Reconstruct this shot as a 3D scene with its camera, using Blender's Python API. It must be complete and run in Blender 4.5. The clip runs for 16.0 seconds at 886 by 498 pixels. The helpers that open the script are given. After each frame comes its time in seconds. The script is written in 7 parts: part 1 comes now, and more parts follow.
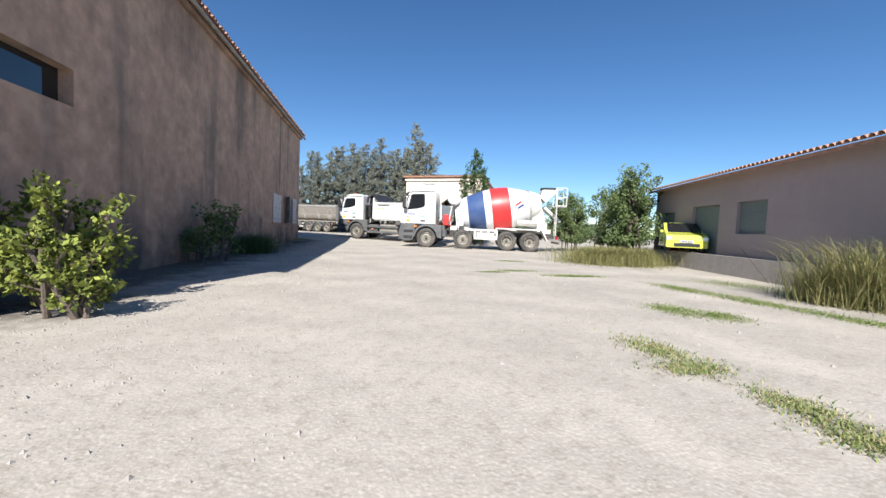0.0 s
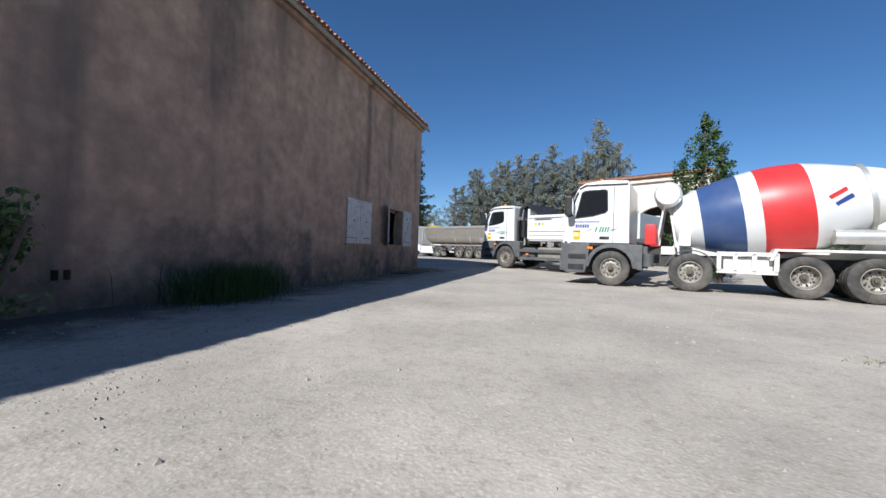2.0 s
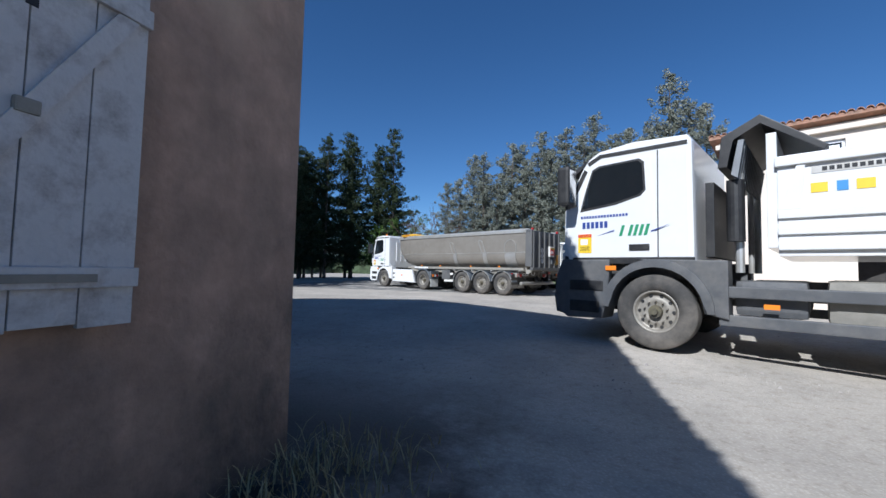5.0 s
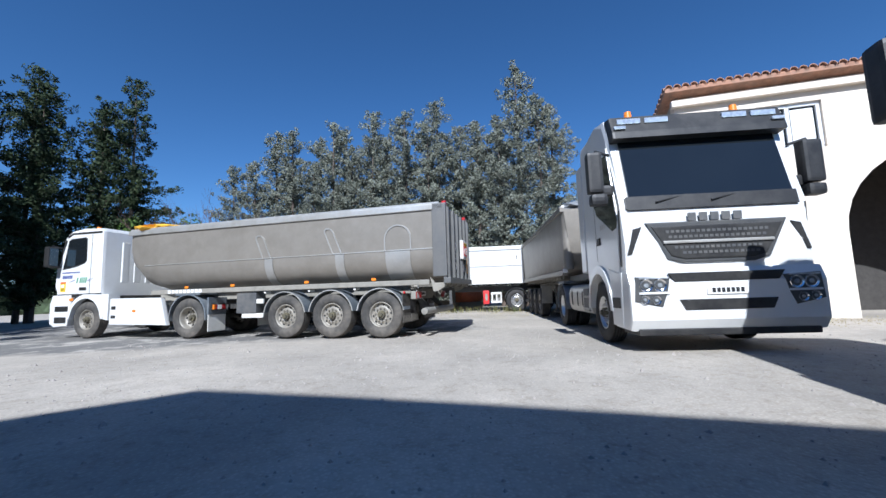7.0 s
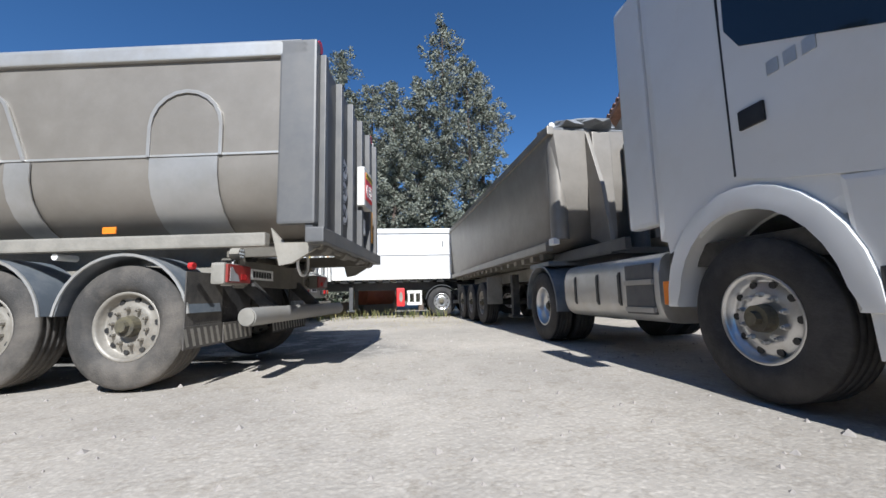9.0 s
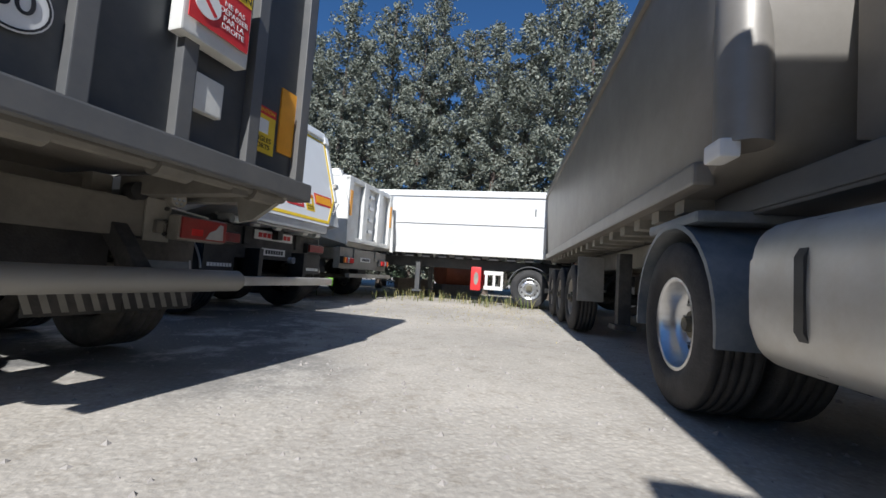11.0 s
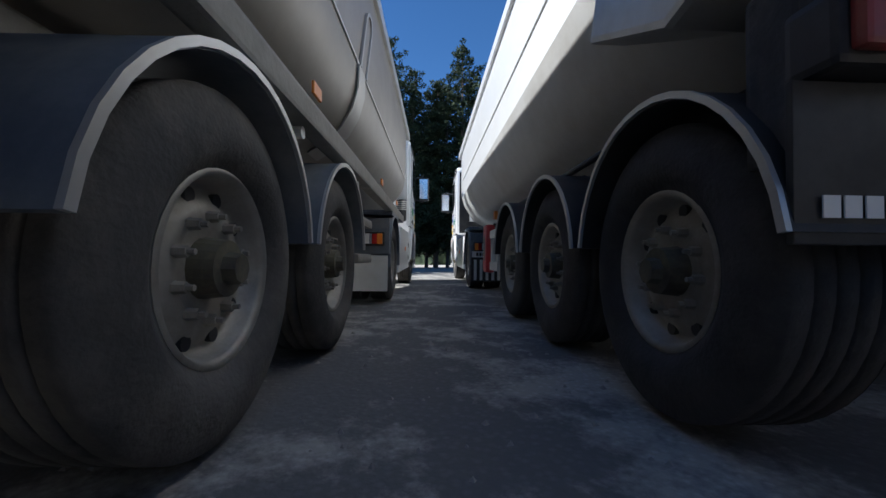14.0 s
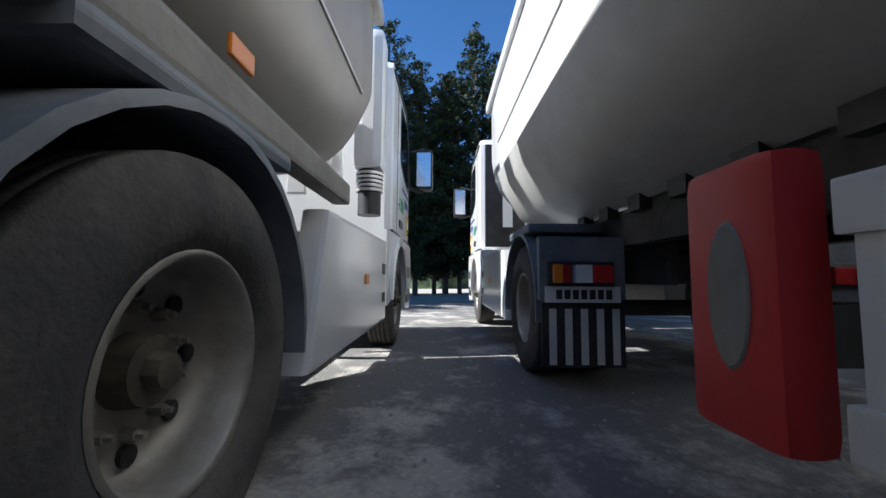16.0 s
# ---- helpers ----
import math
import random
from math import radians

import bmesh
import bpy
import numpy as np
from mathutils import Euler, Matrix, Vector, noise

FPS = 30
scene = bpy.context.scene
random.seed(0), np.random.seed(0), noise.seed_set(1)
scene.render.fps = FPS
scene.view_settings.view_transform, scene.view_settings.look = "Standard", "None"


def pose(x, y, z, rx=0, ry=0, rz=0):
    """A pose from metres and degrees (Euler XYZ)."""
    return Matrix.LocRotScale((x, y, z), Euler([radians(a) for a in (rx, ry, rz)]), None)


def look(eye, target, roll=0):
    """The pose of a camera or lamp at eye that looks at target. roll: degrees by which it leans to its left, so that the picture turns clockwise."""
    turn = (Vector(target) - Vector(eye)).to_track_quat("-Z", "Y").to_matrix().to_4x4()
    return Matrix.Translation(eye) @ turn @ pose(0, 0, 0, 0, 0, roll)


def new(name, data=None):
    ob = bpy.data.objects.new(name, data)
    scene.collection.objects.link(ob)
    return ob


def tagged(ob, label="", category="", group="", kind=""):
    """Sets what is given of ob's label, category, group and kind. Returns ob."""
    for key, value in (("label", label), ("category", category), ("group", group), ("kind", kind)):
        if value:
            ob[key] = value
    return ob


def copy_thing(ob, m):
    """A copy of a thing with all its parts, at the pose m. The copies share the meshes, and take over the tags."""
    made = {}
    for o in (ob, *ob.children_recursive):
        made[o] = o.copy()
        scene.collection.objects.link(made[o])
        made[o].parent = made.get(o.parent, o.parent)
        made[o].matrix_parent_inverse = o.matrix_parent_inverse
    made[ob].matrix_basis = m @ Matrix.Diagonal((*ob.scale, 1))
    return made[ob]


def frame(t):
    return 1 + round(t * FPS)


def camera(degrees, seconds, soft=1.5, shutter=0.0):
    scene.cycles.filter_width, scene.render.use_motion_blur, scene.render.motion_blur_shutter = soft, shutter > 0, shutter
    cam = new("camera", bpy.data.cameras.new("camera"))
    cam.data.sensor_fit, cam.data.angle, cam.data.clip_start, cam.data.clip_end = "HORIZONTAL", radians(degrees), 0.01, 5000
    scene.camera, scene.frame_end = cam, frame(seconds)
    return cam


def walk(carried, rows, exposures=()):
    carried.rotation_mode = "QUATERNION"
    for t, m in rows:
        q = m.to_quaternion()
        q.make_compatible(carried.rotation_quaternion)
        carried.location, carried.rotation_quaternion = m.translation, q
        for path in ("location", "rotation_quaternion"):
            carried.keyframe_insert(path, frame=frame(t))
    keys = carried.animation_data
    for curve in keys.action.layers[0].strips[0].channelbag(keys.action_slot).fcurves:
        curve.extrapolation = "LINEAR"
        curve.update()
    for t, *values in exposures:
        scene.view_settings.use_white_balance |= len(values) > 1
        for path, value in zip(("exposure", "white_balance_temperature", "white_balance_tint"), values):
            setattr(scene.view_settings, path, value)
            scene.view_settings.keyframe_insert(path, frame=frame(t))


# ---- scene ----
cam = camera(97, 16.0, shutter=0.0)
PATH = [
    (0, (0.662, -0.568, 1.327), (1.007, 1.400, 1.223), 2.4),
    (0.5, (1.382, 1.943, 1.148), (1.424, 3.941, 1.074), 2.2),
    (1, (2.101, 4.973, 0.912), (1.874, 6.960, 0.886), 1.9),
    (1.5, (2.447, 7.852, 0.942), (2.003, 9.802, 0.939), 1.8),
    (2, (2.244, 10.422, 1.170), (1.680, 12.341, 1.171), 1.9),
    (2.5, (1.894, 13.306, 1.381), (1.252, 15.201, 1.391), 1.9),
    (3, (1.320, 16.189, 1.482), (0.620, 18.062, 1.511), 2.1),
    (3.5, (0.574, 19.153, 1.563), (-0.165, 21.011, 1.605), 2.0),
    (4, (-0.425, 22.122, 1.561), (-1.158, 23.982, 1.616), 1.8),
    (4.2, (-0.873, 23.334, 1.526), (-1.590, 25.200, 1.590), 1.7),
    (6.3, (-5.711, 33.590, 1.533), (-5.538, 35.575, 1.704), -0.7),
    (6.5, (-5.841, 34.645, 1.466), (-5.561, 36.617, 1.654), -1.1),
    (7, (-5.973, 36.985, 1.342), (-5.429, 38.896, 1.567), -1.8),
    (7.5, (-5.772, 38.864, 1.260), (-5.002, 40.693, 1.502), -2.3),
    (8, (-5.261, 40.290, 1.105), (-4.343, 42.046, 1.378), -2.1),
    (8.2, (-5.045, 40.751, 1.075), (-4.081, 42.481, 1.353), -1.9),
    (10.3, (-2.545, 43.438, 1.119), (-1.738, 45.262, 1.278), 2.5),
    (10.5, (-2.301, 43.723, 1.115), (-1.582, 45.583, 1.263), 2.8),
    (11, (-1.724, 44.536, 1.102), (-1.338, 46.494, 1.238), 3.8),
    (11.5, (-1.600, 45.670, 1.190), (-1.636, 47.666, 1.306), 4.2),
    (12, (-1.427, 46.694, 1.193), (-2.034, 48.597, 1.299), 4.5),
    (12.5, (-1.512, 47.445, 1.080), (-2.639, 49.094, 1.175), 4.3),
    (13, (-1.950, 48.063, 0.950), (-3.415, 49.422, 1.025), 3.9),
    (13.5, (-2.624, 48.516, 0.900), (-4.256, 49.671, 0.948), 1.5),
    (14, (-3.422, 48.947, 0.929), (-5.128, 49.989, 0.982), 0.6),
    (14.5, (-4.261, 49.405, 0.988), (-6.008, 50.377, 1.044), 0.2),
    (15, (-5.149, 49.950, 1.010), (-6.932, 50.852, 1.071), 0.8),
    (15.5, (-6.177, 50.551, 1.000), (-7.991, 51.389, 1.099), 0.1),
    (16, (-7.350, 51.240, 1.120), (-9.080, 52.240, 1.280), 0.4),
]
EXPOSURES = [(0, 0.75, 6450), (0.5, 0.65, 6350), (1.5, 0.42, 6200), (2.5, 0.2, 6050), (3.5, 0.05, 5950), (4.2, 0.1, 5850), (6.3, 0.35, 5500), (7, 0.45, 5600), (8, 0.55, 5800), (10.5, 0.35, 6000), (12, 0.4, 5900), (13, 0.05, 5850), (13.5, 0.4, 5850), (14.5, 1.1, 5900), (16, 1.15, 5950)]
walk(cam, [(t, look(e, g, r)) for t, e, g, r in PATH], EXPOSURES)

# ---- world and light ----
world = bpy.data.worlds.new("world")
scene.world = world
world.use_nodes = True
wn = world.node_tree.nodes
sky = wn.new("ShaderNodeTexSky")
sky.sky_type = "NISHITA"
sky.sun_disc = False
sky.sun_elevation = radians(41)
sky.sun_rotation = radians(200.5)
sky.air_density = 1.0
sky.dust_density = 0.0
sky.altitude = 1200
sky.ozone_density = 5.0
wn["Background"].inputs[1].default_value = 0.083
deep = wn.new("ShaderNodeHueSaturation")
deep.inputs["Saturation"].default_value = 1.13
world.node_tree.links.new(sky.outputs[0], deep.inputs["Color"])
world.node_tree.links.new(deep.outputs[0], wn["Background"].inputs[0])
sun_data = bpy.data.lights.new("sun", "SUN")
sun_data.energy = 5.0
sun_data.angle = radians(0.55)
sun_data.color = (1.0, 0.97, 0.92)
sun = new("sun", sun_data)
SUN_AZ, SUN_EL = radians(20.5), radians(41)
sun_way = Vector((math.sin(SUN_AZ) * math.cos(SUN_EL), math.cos(SUN_AZ) * math.cos(SUN_EL), -math.sin(SUN_EL)))
sun.matrix_world = look((0, 0, 40), Vector((0, 0, 40)) + sun_way)


# ---- materials ----
def mat(name, col, rough=0.7, metal=0.0, var=0.15, scale=6.0, bump=0.0, bscale=40.0, dirt=None, dscale=1.2, damount=0.5, spec=None, coat=0.0, dbias=0.5):
    m = bpy.data.materials.new(name)
    m.use_nodes = True
    nt = m.node_tree
    b = nt.nodes["Principled BSDF"]
    b.inputs["Roughness"].default_value = rough
    b.inputs["Metallic"].default_value = metal
    if coat:
        b.inputs["Coat Weight"].default_value = coat
        b.inputs["Coat Roughness"].default_value = 0.12
    if spec is not None:
        b.inputs["Specular IOR Level"].default_value = spec
    tc = nt.nodes.new("ShaderNodeTexCoord")
    n1 = nt.nodes.new("ShaderNodeTexNoise")
    n1.inputs["Scale"].default_value = scale
    n1.inputs["Detail"].default_value = 6.0
    n1.inputs["Roughness"].default_value = 0.65
    nt.links.new(tc.outputs["Object"], n1.inputs["Vector"])
    ramp = nt.nodes.new("ShaderNodeValToRGB")
    ramp.color_ramp.elements[0].position = 0.3
    ramp.color_ramp.elements[1].position = 0.72
    ramp.color_ramp.elements[0].color = (*[max(0.0, c * (1 - var)) for c in col], 1)
    ramp.color_ramp.elements[1].color = (*[min(1.0, c * (1 + var)) for c in col], 1)
    nt.links.new(n1.outputs["Fac"], ramp.inputs["Fac"])
    last = ramp.outputs["Color"]
    if dirt:
        n2 = nt.nodes.new("ShaderNodeTexNoise")
        n2.inputs["Scale"].default_value = dscale
        n2.inputs["Detail"].default_value = 8.0
        n2.inputs["Roughness"].default_value = 0.7
        nt.links.new(tc.outputs["Object"], n2.inputs["Vector"])
        r2 = nt.nodes.new("ShaderNodeValToRGB")
        r2.color_ramp.elements[0].position = dbias - 0.07
        r2.color_ramp.elements[1].position = dbias + 0.2
        r2.color_ramp.elements[1].color = (damount, damount, damount, 1)
        nt.links.new(n2.outputs["Fac"], r2.inputs["Fac"])
        mx = nt.nodes.new("ShaderNodeMixRGB")
        nt.links.new(r2.outputs["Color"], mx.inputs["Fac"])
        nt.links.new(last, mx.inputs["Color1"])
        mx.inputs["Color2"].default_value = (*dirt, 1)
        last = mx.outputs["Color"]
    nt.links.new(last, b.inputs["Base Color"])
    if bump:
        n3 = nt.nodes.new("ShaderNodeTexNoise")
        n3.inputs["Scale"].default_value = bscale
        n3.inputs["Detail"].default_value = 5.0
        nt.links.new(tc.outputs["Object"], n3.inputs["Vector"])
        bp = nt.nodes.new("ShaderNodeBump")
        bp.inputs["Strength"].default_value = bump
        bp.inputs["Distance"].default_value = 0.02
        nt.links.new(n3.outputs["Fac"], bp.inputs["Height"])
        nt.links.new(bp.outputs["Normal"], b.inputs["Normal"])
    return m


def ground_material():
    m = mat("packed_limestone", (0.48, 0.435, 0.375), 0.95, 0, 0.20, 0.45, 0.45, 30.0, dirt=(0.34, 0.31, 0.27), dscale=0.5, damount=0.7)
    nt = m.node_tree
    b = nt.nodes["Principled BSDF"]
    src = b.inputs["Base Color"].links[0].from_socket
    tc = nt.nodes.new("ShaderNodeTexCoord")
    vo = nt.nodes.new("ShaderNodeTexVoronoi")
    vo.inputs["Scale"].default_value = 30.0
    nt.links.new(tc.outputs["Object"], vo.inputs["Vector"])
    rr = nt.nodes.new("ShaderNodeValToRGB")
    rr.color_ramp.elements[0].position, rr.color_ramp.elements[1].position = 0.05, 0.5
    rr.color_ramp.elements[0].color, rr.color_ramp.elements[1].color = (1.12, 1.12, 1.1, 1), (0.86, 0.85, 0.83, 1)
    nt.links.new(vo.outputs["Distance"], rr.inputs["Fac"])
    no = nt.nodes.new("ShaderNodeTexNoise")
    no.inputs["Scale"].default_value, no.inputs["Detail"].default_value = 7.0, 10.0
    no.inputs["Roughness"].default_value = 0.8
    nt.links.new(tc.outputs["Object"], no.inputs["Vector"])
    r3 = nt.nodes.new("ShaderNodeValToRGB")
    r3.color_ramp.elements[0].position, r3.color_ramp.elements[1].position = 0.34, 0.5
    r3.color_ramp.elements[0].color = (0.66, 0.63, 0.58, 1)
    nt.links.new(no.outputs["Fac"], r3.inputs["Fac"])
    m1 = nt.nodes.new("ShaderNodeMixRGB")
    m1.blend_type = "MULTIPLY"
    m1.inputs["Fac"].default_value = 0.8
    nt.links.new(src, m1.inputs["Color1"])
    nt.links.new(rr.outputs["Color"], m1.inputs["Color2"])
    m2 = nt.nodes.new("ShaderNodeMixRGB")
    m2.blend_type = "MULTIPLY"
    m2.inputs["Fac"].default_value = 0.75
    nt.links.new(m1.outputs["Color"], m2.inputs["Color1"])
    nt.links.new(r3.outputs["Color"], m2.inputs["Color2"])
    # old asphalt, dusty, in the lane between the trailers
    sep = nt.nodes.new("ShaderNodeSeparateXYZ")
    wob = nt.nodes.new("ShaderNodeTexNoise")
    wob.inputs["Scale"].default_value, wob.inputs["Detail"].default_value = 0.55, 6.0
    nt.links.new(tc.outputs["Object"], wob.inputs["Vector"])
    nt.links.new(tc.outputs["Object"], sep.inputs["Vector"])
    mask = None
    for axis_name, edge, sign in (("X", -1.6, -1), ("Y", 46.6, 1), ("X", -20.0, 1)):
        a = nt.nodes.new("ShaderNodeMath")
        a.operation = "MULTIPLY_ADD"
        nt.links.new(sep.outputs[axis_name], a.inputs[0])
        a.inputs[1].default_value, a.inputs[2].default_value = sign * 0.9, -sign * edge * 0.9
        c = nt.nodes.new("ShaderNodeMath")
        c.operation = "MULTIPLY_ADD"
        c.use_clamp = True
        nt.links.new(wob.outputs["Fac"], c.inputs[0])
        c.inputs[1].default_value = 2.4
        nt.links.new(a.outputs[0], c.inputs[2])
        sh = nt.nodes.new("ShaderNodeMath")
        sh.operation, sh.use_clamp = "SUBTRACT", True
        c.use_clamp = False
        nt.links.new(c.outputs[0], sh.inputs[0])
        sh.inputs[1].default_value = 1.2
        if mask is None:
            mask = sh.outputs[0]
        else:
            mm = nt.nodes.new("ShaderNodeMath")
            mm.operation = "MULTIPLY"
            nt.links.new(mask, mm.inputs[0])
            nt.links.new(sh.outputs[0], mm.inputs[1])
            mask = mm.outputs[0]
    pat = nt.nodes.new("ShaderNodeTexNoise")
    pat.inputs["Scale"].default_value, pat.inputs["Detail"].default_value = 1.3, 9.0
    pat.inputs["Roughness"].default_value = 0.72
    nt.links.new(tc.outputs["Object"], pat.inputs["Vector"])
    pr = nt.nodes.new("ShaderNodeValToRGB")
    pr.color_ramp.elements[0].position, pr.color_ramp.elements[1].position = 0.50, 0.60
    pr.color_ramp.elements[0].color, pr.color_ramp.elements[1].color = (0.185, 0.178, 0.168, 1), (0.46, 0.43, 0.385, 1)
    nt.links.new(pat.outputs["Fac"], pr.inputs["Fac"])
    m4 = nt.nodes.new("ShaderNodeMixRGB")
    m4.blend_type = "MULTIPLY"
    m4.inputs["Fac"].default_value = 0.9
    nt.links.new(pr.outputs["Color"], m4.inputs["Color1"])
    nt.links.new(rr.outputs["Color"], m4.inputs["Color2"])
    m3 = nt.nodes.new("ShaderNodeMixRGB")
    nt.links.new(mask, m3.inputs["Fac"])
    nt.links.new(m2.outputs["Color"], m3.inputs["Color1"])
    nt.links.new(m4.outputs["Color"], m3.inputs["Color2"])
    # dark earth and leaf litter at the barn's foot, widened to deepen its shade
    ea = nt.nodes.new("ShaderNodeMath")
    ea.operation = "MULTIPLY_ADD"
    nt.links.new(sep.outputs["X"], ea.inputs[0])
    ea.inputs[1].default_value, ea.inputs[2].default_value = -0.75, -2.3
    eb = nt.nodes.new("ShaderNodeMath")
    eb.operation = "MULTIPLY_ADD"
    nt.links.new(pat.outputs["Fac"], eb.inputs[0])
    eb.inputs[1].default_value = 3.4
    nt.links.new(ea.outputs[0], eb.inputs[2])
    ec = nt.nodes.new("ShaderNodeMath")
    ec.operation, ec.use_clamp = "SUBTRACT", True
    nt.links.new(eb.outputs[0], ec.inputs[0])
    ec.inputs[1].default_value = 1.6
    ed = nt.nodes.new("ShaderNodeMath")
    ed.operation, ed.use_clamp = "MULTIPLY_ADD", True
    nt.links.new(sep.outputs["Y"], ed.inputs[0])
    ed.inputs[1].default_value, ed.inputs[2].default_value = -0.5, 16.5
    ee = nt.nodes.new("ShaderNodeMath")
    ee.operation = "MULTIPLY"
    nt.links.new(ec.outputs[0], ee.inputs[0])
    nt.links.new(ed.outputs[0], ee.inputs[1])
    ef = nt.nodes.new("ShaderNodeMath")
    ef.operation, ef.use_clamp = "MULTIPLY_ADD", True
    nt.links.new(sep.outputs["X"], ef.inputs[0])
    ef.inputs[1].default_value, ef.inputs[2].default_value = 0.4, 3.4
    eg = nt.nodes.new("ShaderNodeMath")
    eg.operation = "MULTIPLY"
    nt.links.new(ee.outputs[0], eg.inputs[0])
    nt.links.new(ef.outputs[0], eg.inputs[1])
    m6 = nt.nodes.new("ShaderNodeMixRGB")
    nt.links.new(eg.outputs[0], m6.inputs["Fac"])
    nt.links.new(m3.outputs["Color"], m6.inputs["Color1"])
    # litter brown, dark enough to paint in some of the barn's shade
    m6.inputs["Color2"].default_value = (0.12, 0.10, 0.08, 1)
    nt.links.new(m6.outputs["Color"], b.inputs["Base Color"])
    return m


def stucco_material():
    m = mat("old_stucco", (0.44, 0.295, 0.215), 0.95, 0, 0.26, 2.6, 0.8, 18.0, dirt=(0.22, 0.165, 0.125), dscale=0.75, damount=0.75, dbias=0.53)
    nt = m.node_tree
    b = nt.nodes["Principled BSDF"]
    src = b.inputs["Base Color"].links[0].from_socket
    tc = nt.nodes.new("ShaderNodeTexCoord")
    mp = nt.nodes.new("ShaderNodeMapping")
    mp.inputs["Scale"].default_value = (1.0, 1.0, 0.17)
    nt.links.new(tc.outputs["Object"], mp.inputs["Vector"])
    no = nt.nodes.new("ShaderNodeTexNoise")
    no.inputs["Scale"].default_value, no.inputs["Detail"].default_value = 0.85, 11.0
    nt.links.new(mp.outputs["Vector"], no.inputs["Vector"])
    r = nt.nodes.new("ShaderNodeValToRGB")
    r.color_ramp.elements[0].position, r.color_ramp.elements[1].position = 0.53, 0.70
    r.color_ramp.elements[1].color = (0.8, 0.8, 0.8, 1)
    nt.links.new(no.outputs["Fac"], r.inputs["Fac"])
    mx = nt.nodes.new("ShaderNodeMixRGB")
    nt.links.new(r.outputs["Color"], mx.inputs["Fac"])
    nt.links.new(src, mx.inputs["Color1"])
    mx.inputs["Color2"].default_value = (0.15, 0.12, 0.10, 1)
    # pale worn patches
    n4 = nt.nodes.new("ShaderNodeTexNoise")
    n4.inputs["Scale"].default_value, n4.inputs["Detail"].default_value = 0.8, 8.0
    nt.links.new(tc.outputs["Object"], n4.inputs["Vector"])
    r4 = nt.nodes.new("ShaderNodeValToRGB")
    r4.color_ramp.elements[0].position, r4.color_ramp.elements[1].position = 0.56, 0.7
    r4.color_ramp.elements[1].color = (0.6, 0.6, 0.6, 1)
    nt.links.new(n4.outputs["Fac"], r4.inputs["Fac"])
    m5 = nt.nodes.new("ShaderNodeMixRGB")
    nt.links.new(r4.outputs["Color"], m5.inputs["Fac"])
    nt.links.new(mx.outputs["Color"], m5.inputs["Color1"])
    m5.inputs["Color2"].default_value = (0.50, 0.37, 0.265, 1)
    # dark run-off streaks under the eave at fixed places
    sy = nt.nodes.new("ShaderNodeSeparateXYZ")
    nt.links.new(tc.outputs["Object"], sy.inputs["Vector"])
    wv = nt.nodes.new("ShaderNodeTexNoise")
    wv.inputs["Scale"].default_value, wv.inputs["Detail"].default_value = 1.6, 9.0
    wv.inputs["Roughness"].default_value = 0.75
    nt.links.new(mp.outputs["Vector"], wv.inputs["Vector"])
    body = m5.outputs["Color"]
    for yc, half, low, depth in ((24.35, 0.42, 2.7, 0.9), (17.6, 1.3, 3.6, 0.62), (12.4, 2.2, 5.2, 0.5)):
        off = nt.nodes.new("ShaderNodeMath")
        off.operation = "SUBTRACT"
        nt.links.new(sy.outputs["Y"], off.inputs[0])
        off.inputs[1].default_value = yc
        ab = nt.nodes.new("ShaderNodeMath")
        ab.operation = "ABSOLUTE"
        nt.links.new(off.outputs[0], ab.inputs[0])
        fall = nt.nodes.new("ShaderNodeMath")
        fall.operation = "MULTIPLY_ADD"
        nt.links.new(ab.outputs[0], fall.inputs[0])
        fall.inputs[1].default_value, fall.inputs[2].default_value = -1.0 / half, -0.35
        ragged = nt.nodes.new("ShaderNodeMath")
        ragged.operation, ragged.use_clamp = "MULTIPLY_ADD", True
        nt.links.new(wv.outputs["Fac"], ragged.inputs[0])
        ragged.inputs[1].default_value = 2.4
        nt.links.new(fall.outputs[0], ragged.inputs[2])
        rise = nt.nodes.new("ShaderNodeMath")
        rise.operation, rise.use_clamp = "MULTIPLY_ADD", True
        nt.links.new(sy.outputs["Z"], rise.inputs[0])
        rise.inputs[1].default_value, rise.inputs[2].default_value = 0.9, -0.9 * low
        amount = nt.nodes.new("ShaderNodeMath")
        amount.operation = "MULTIPLY"
        nt.links.new(ragged.outputs[0], amount.inputs[0])
        nt.links.new(rise.outputs[0], amount.inputs[1])
        cap = nt.nodes.new("ShaderNodeMath")
        cap.operation = "MULTIPLY"
        nt.links.new(amount.outputs[0], cap.inputs[0])
        cap.inputs[1].default_value = depth
        ms = nt.nodes.new("ShaderNodeMixRGB")
        nt.links.new(cap.outputs[0], ms.inputs["Fac"])
        nt.links.new(body, ms.inputs["Color1"])
        ms.inputs["Color2"].default_value = (0.06, 0.052, 0.046, 1)
        body = ms.outputs["Color"]
    # black mould blotches that climb from the wall's foot
    sz = nt.nodes.new("ShaderNodeSeparateXYZ")
    nt.links.new(tc.outputs["Object"], sz.inputs["Vector"])
    n6 = nt.nodes.new("ShaderNodeTexNoise")
    n6.inputs["Scale"].default_value, n6.inputs["Detail"].default_value = 0.9, 10.0
    n6.inputs["Roughness"].default_value = 0.7
    nt.links.new(tc.outputs["Object"], n6.inputs["Vector"])
    k1 = nt.nodes.new("ShaderNodeMath")
    k1.operation = "MULTIPLY_ADD"
    nt.links.new(sz.outputs["Z"], k1.inputs[0])
    k1.inputs[1].default_value, k1.inputs[2].default_value = -0.55, -0.95
    k2 = nt.nodes.new("ShaderNodeMath")
    k2.operation, k2.use_clamp = "MULTIPLY_ADD", True
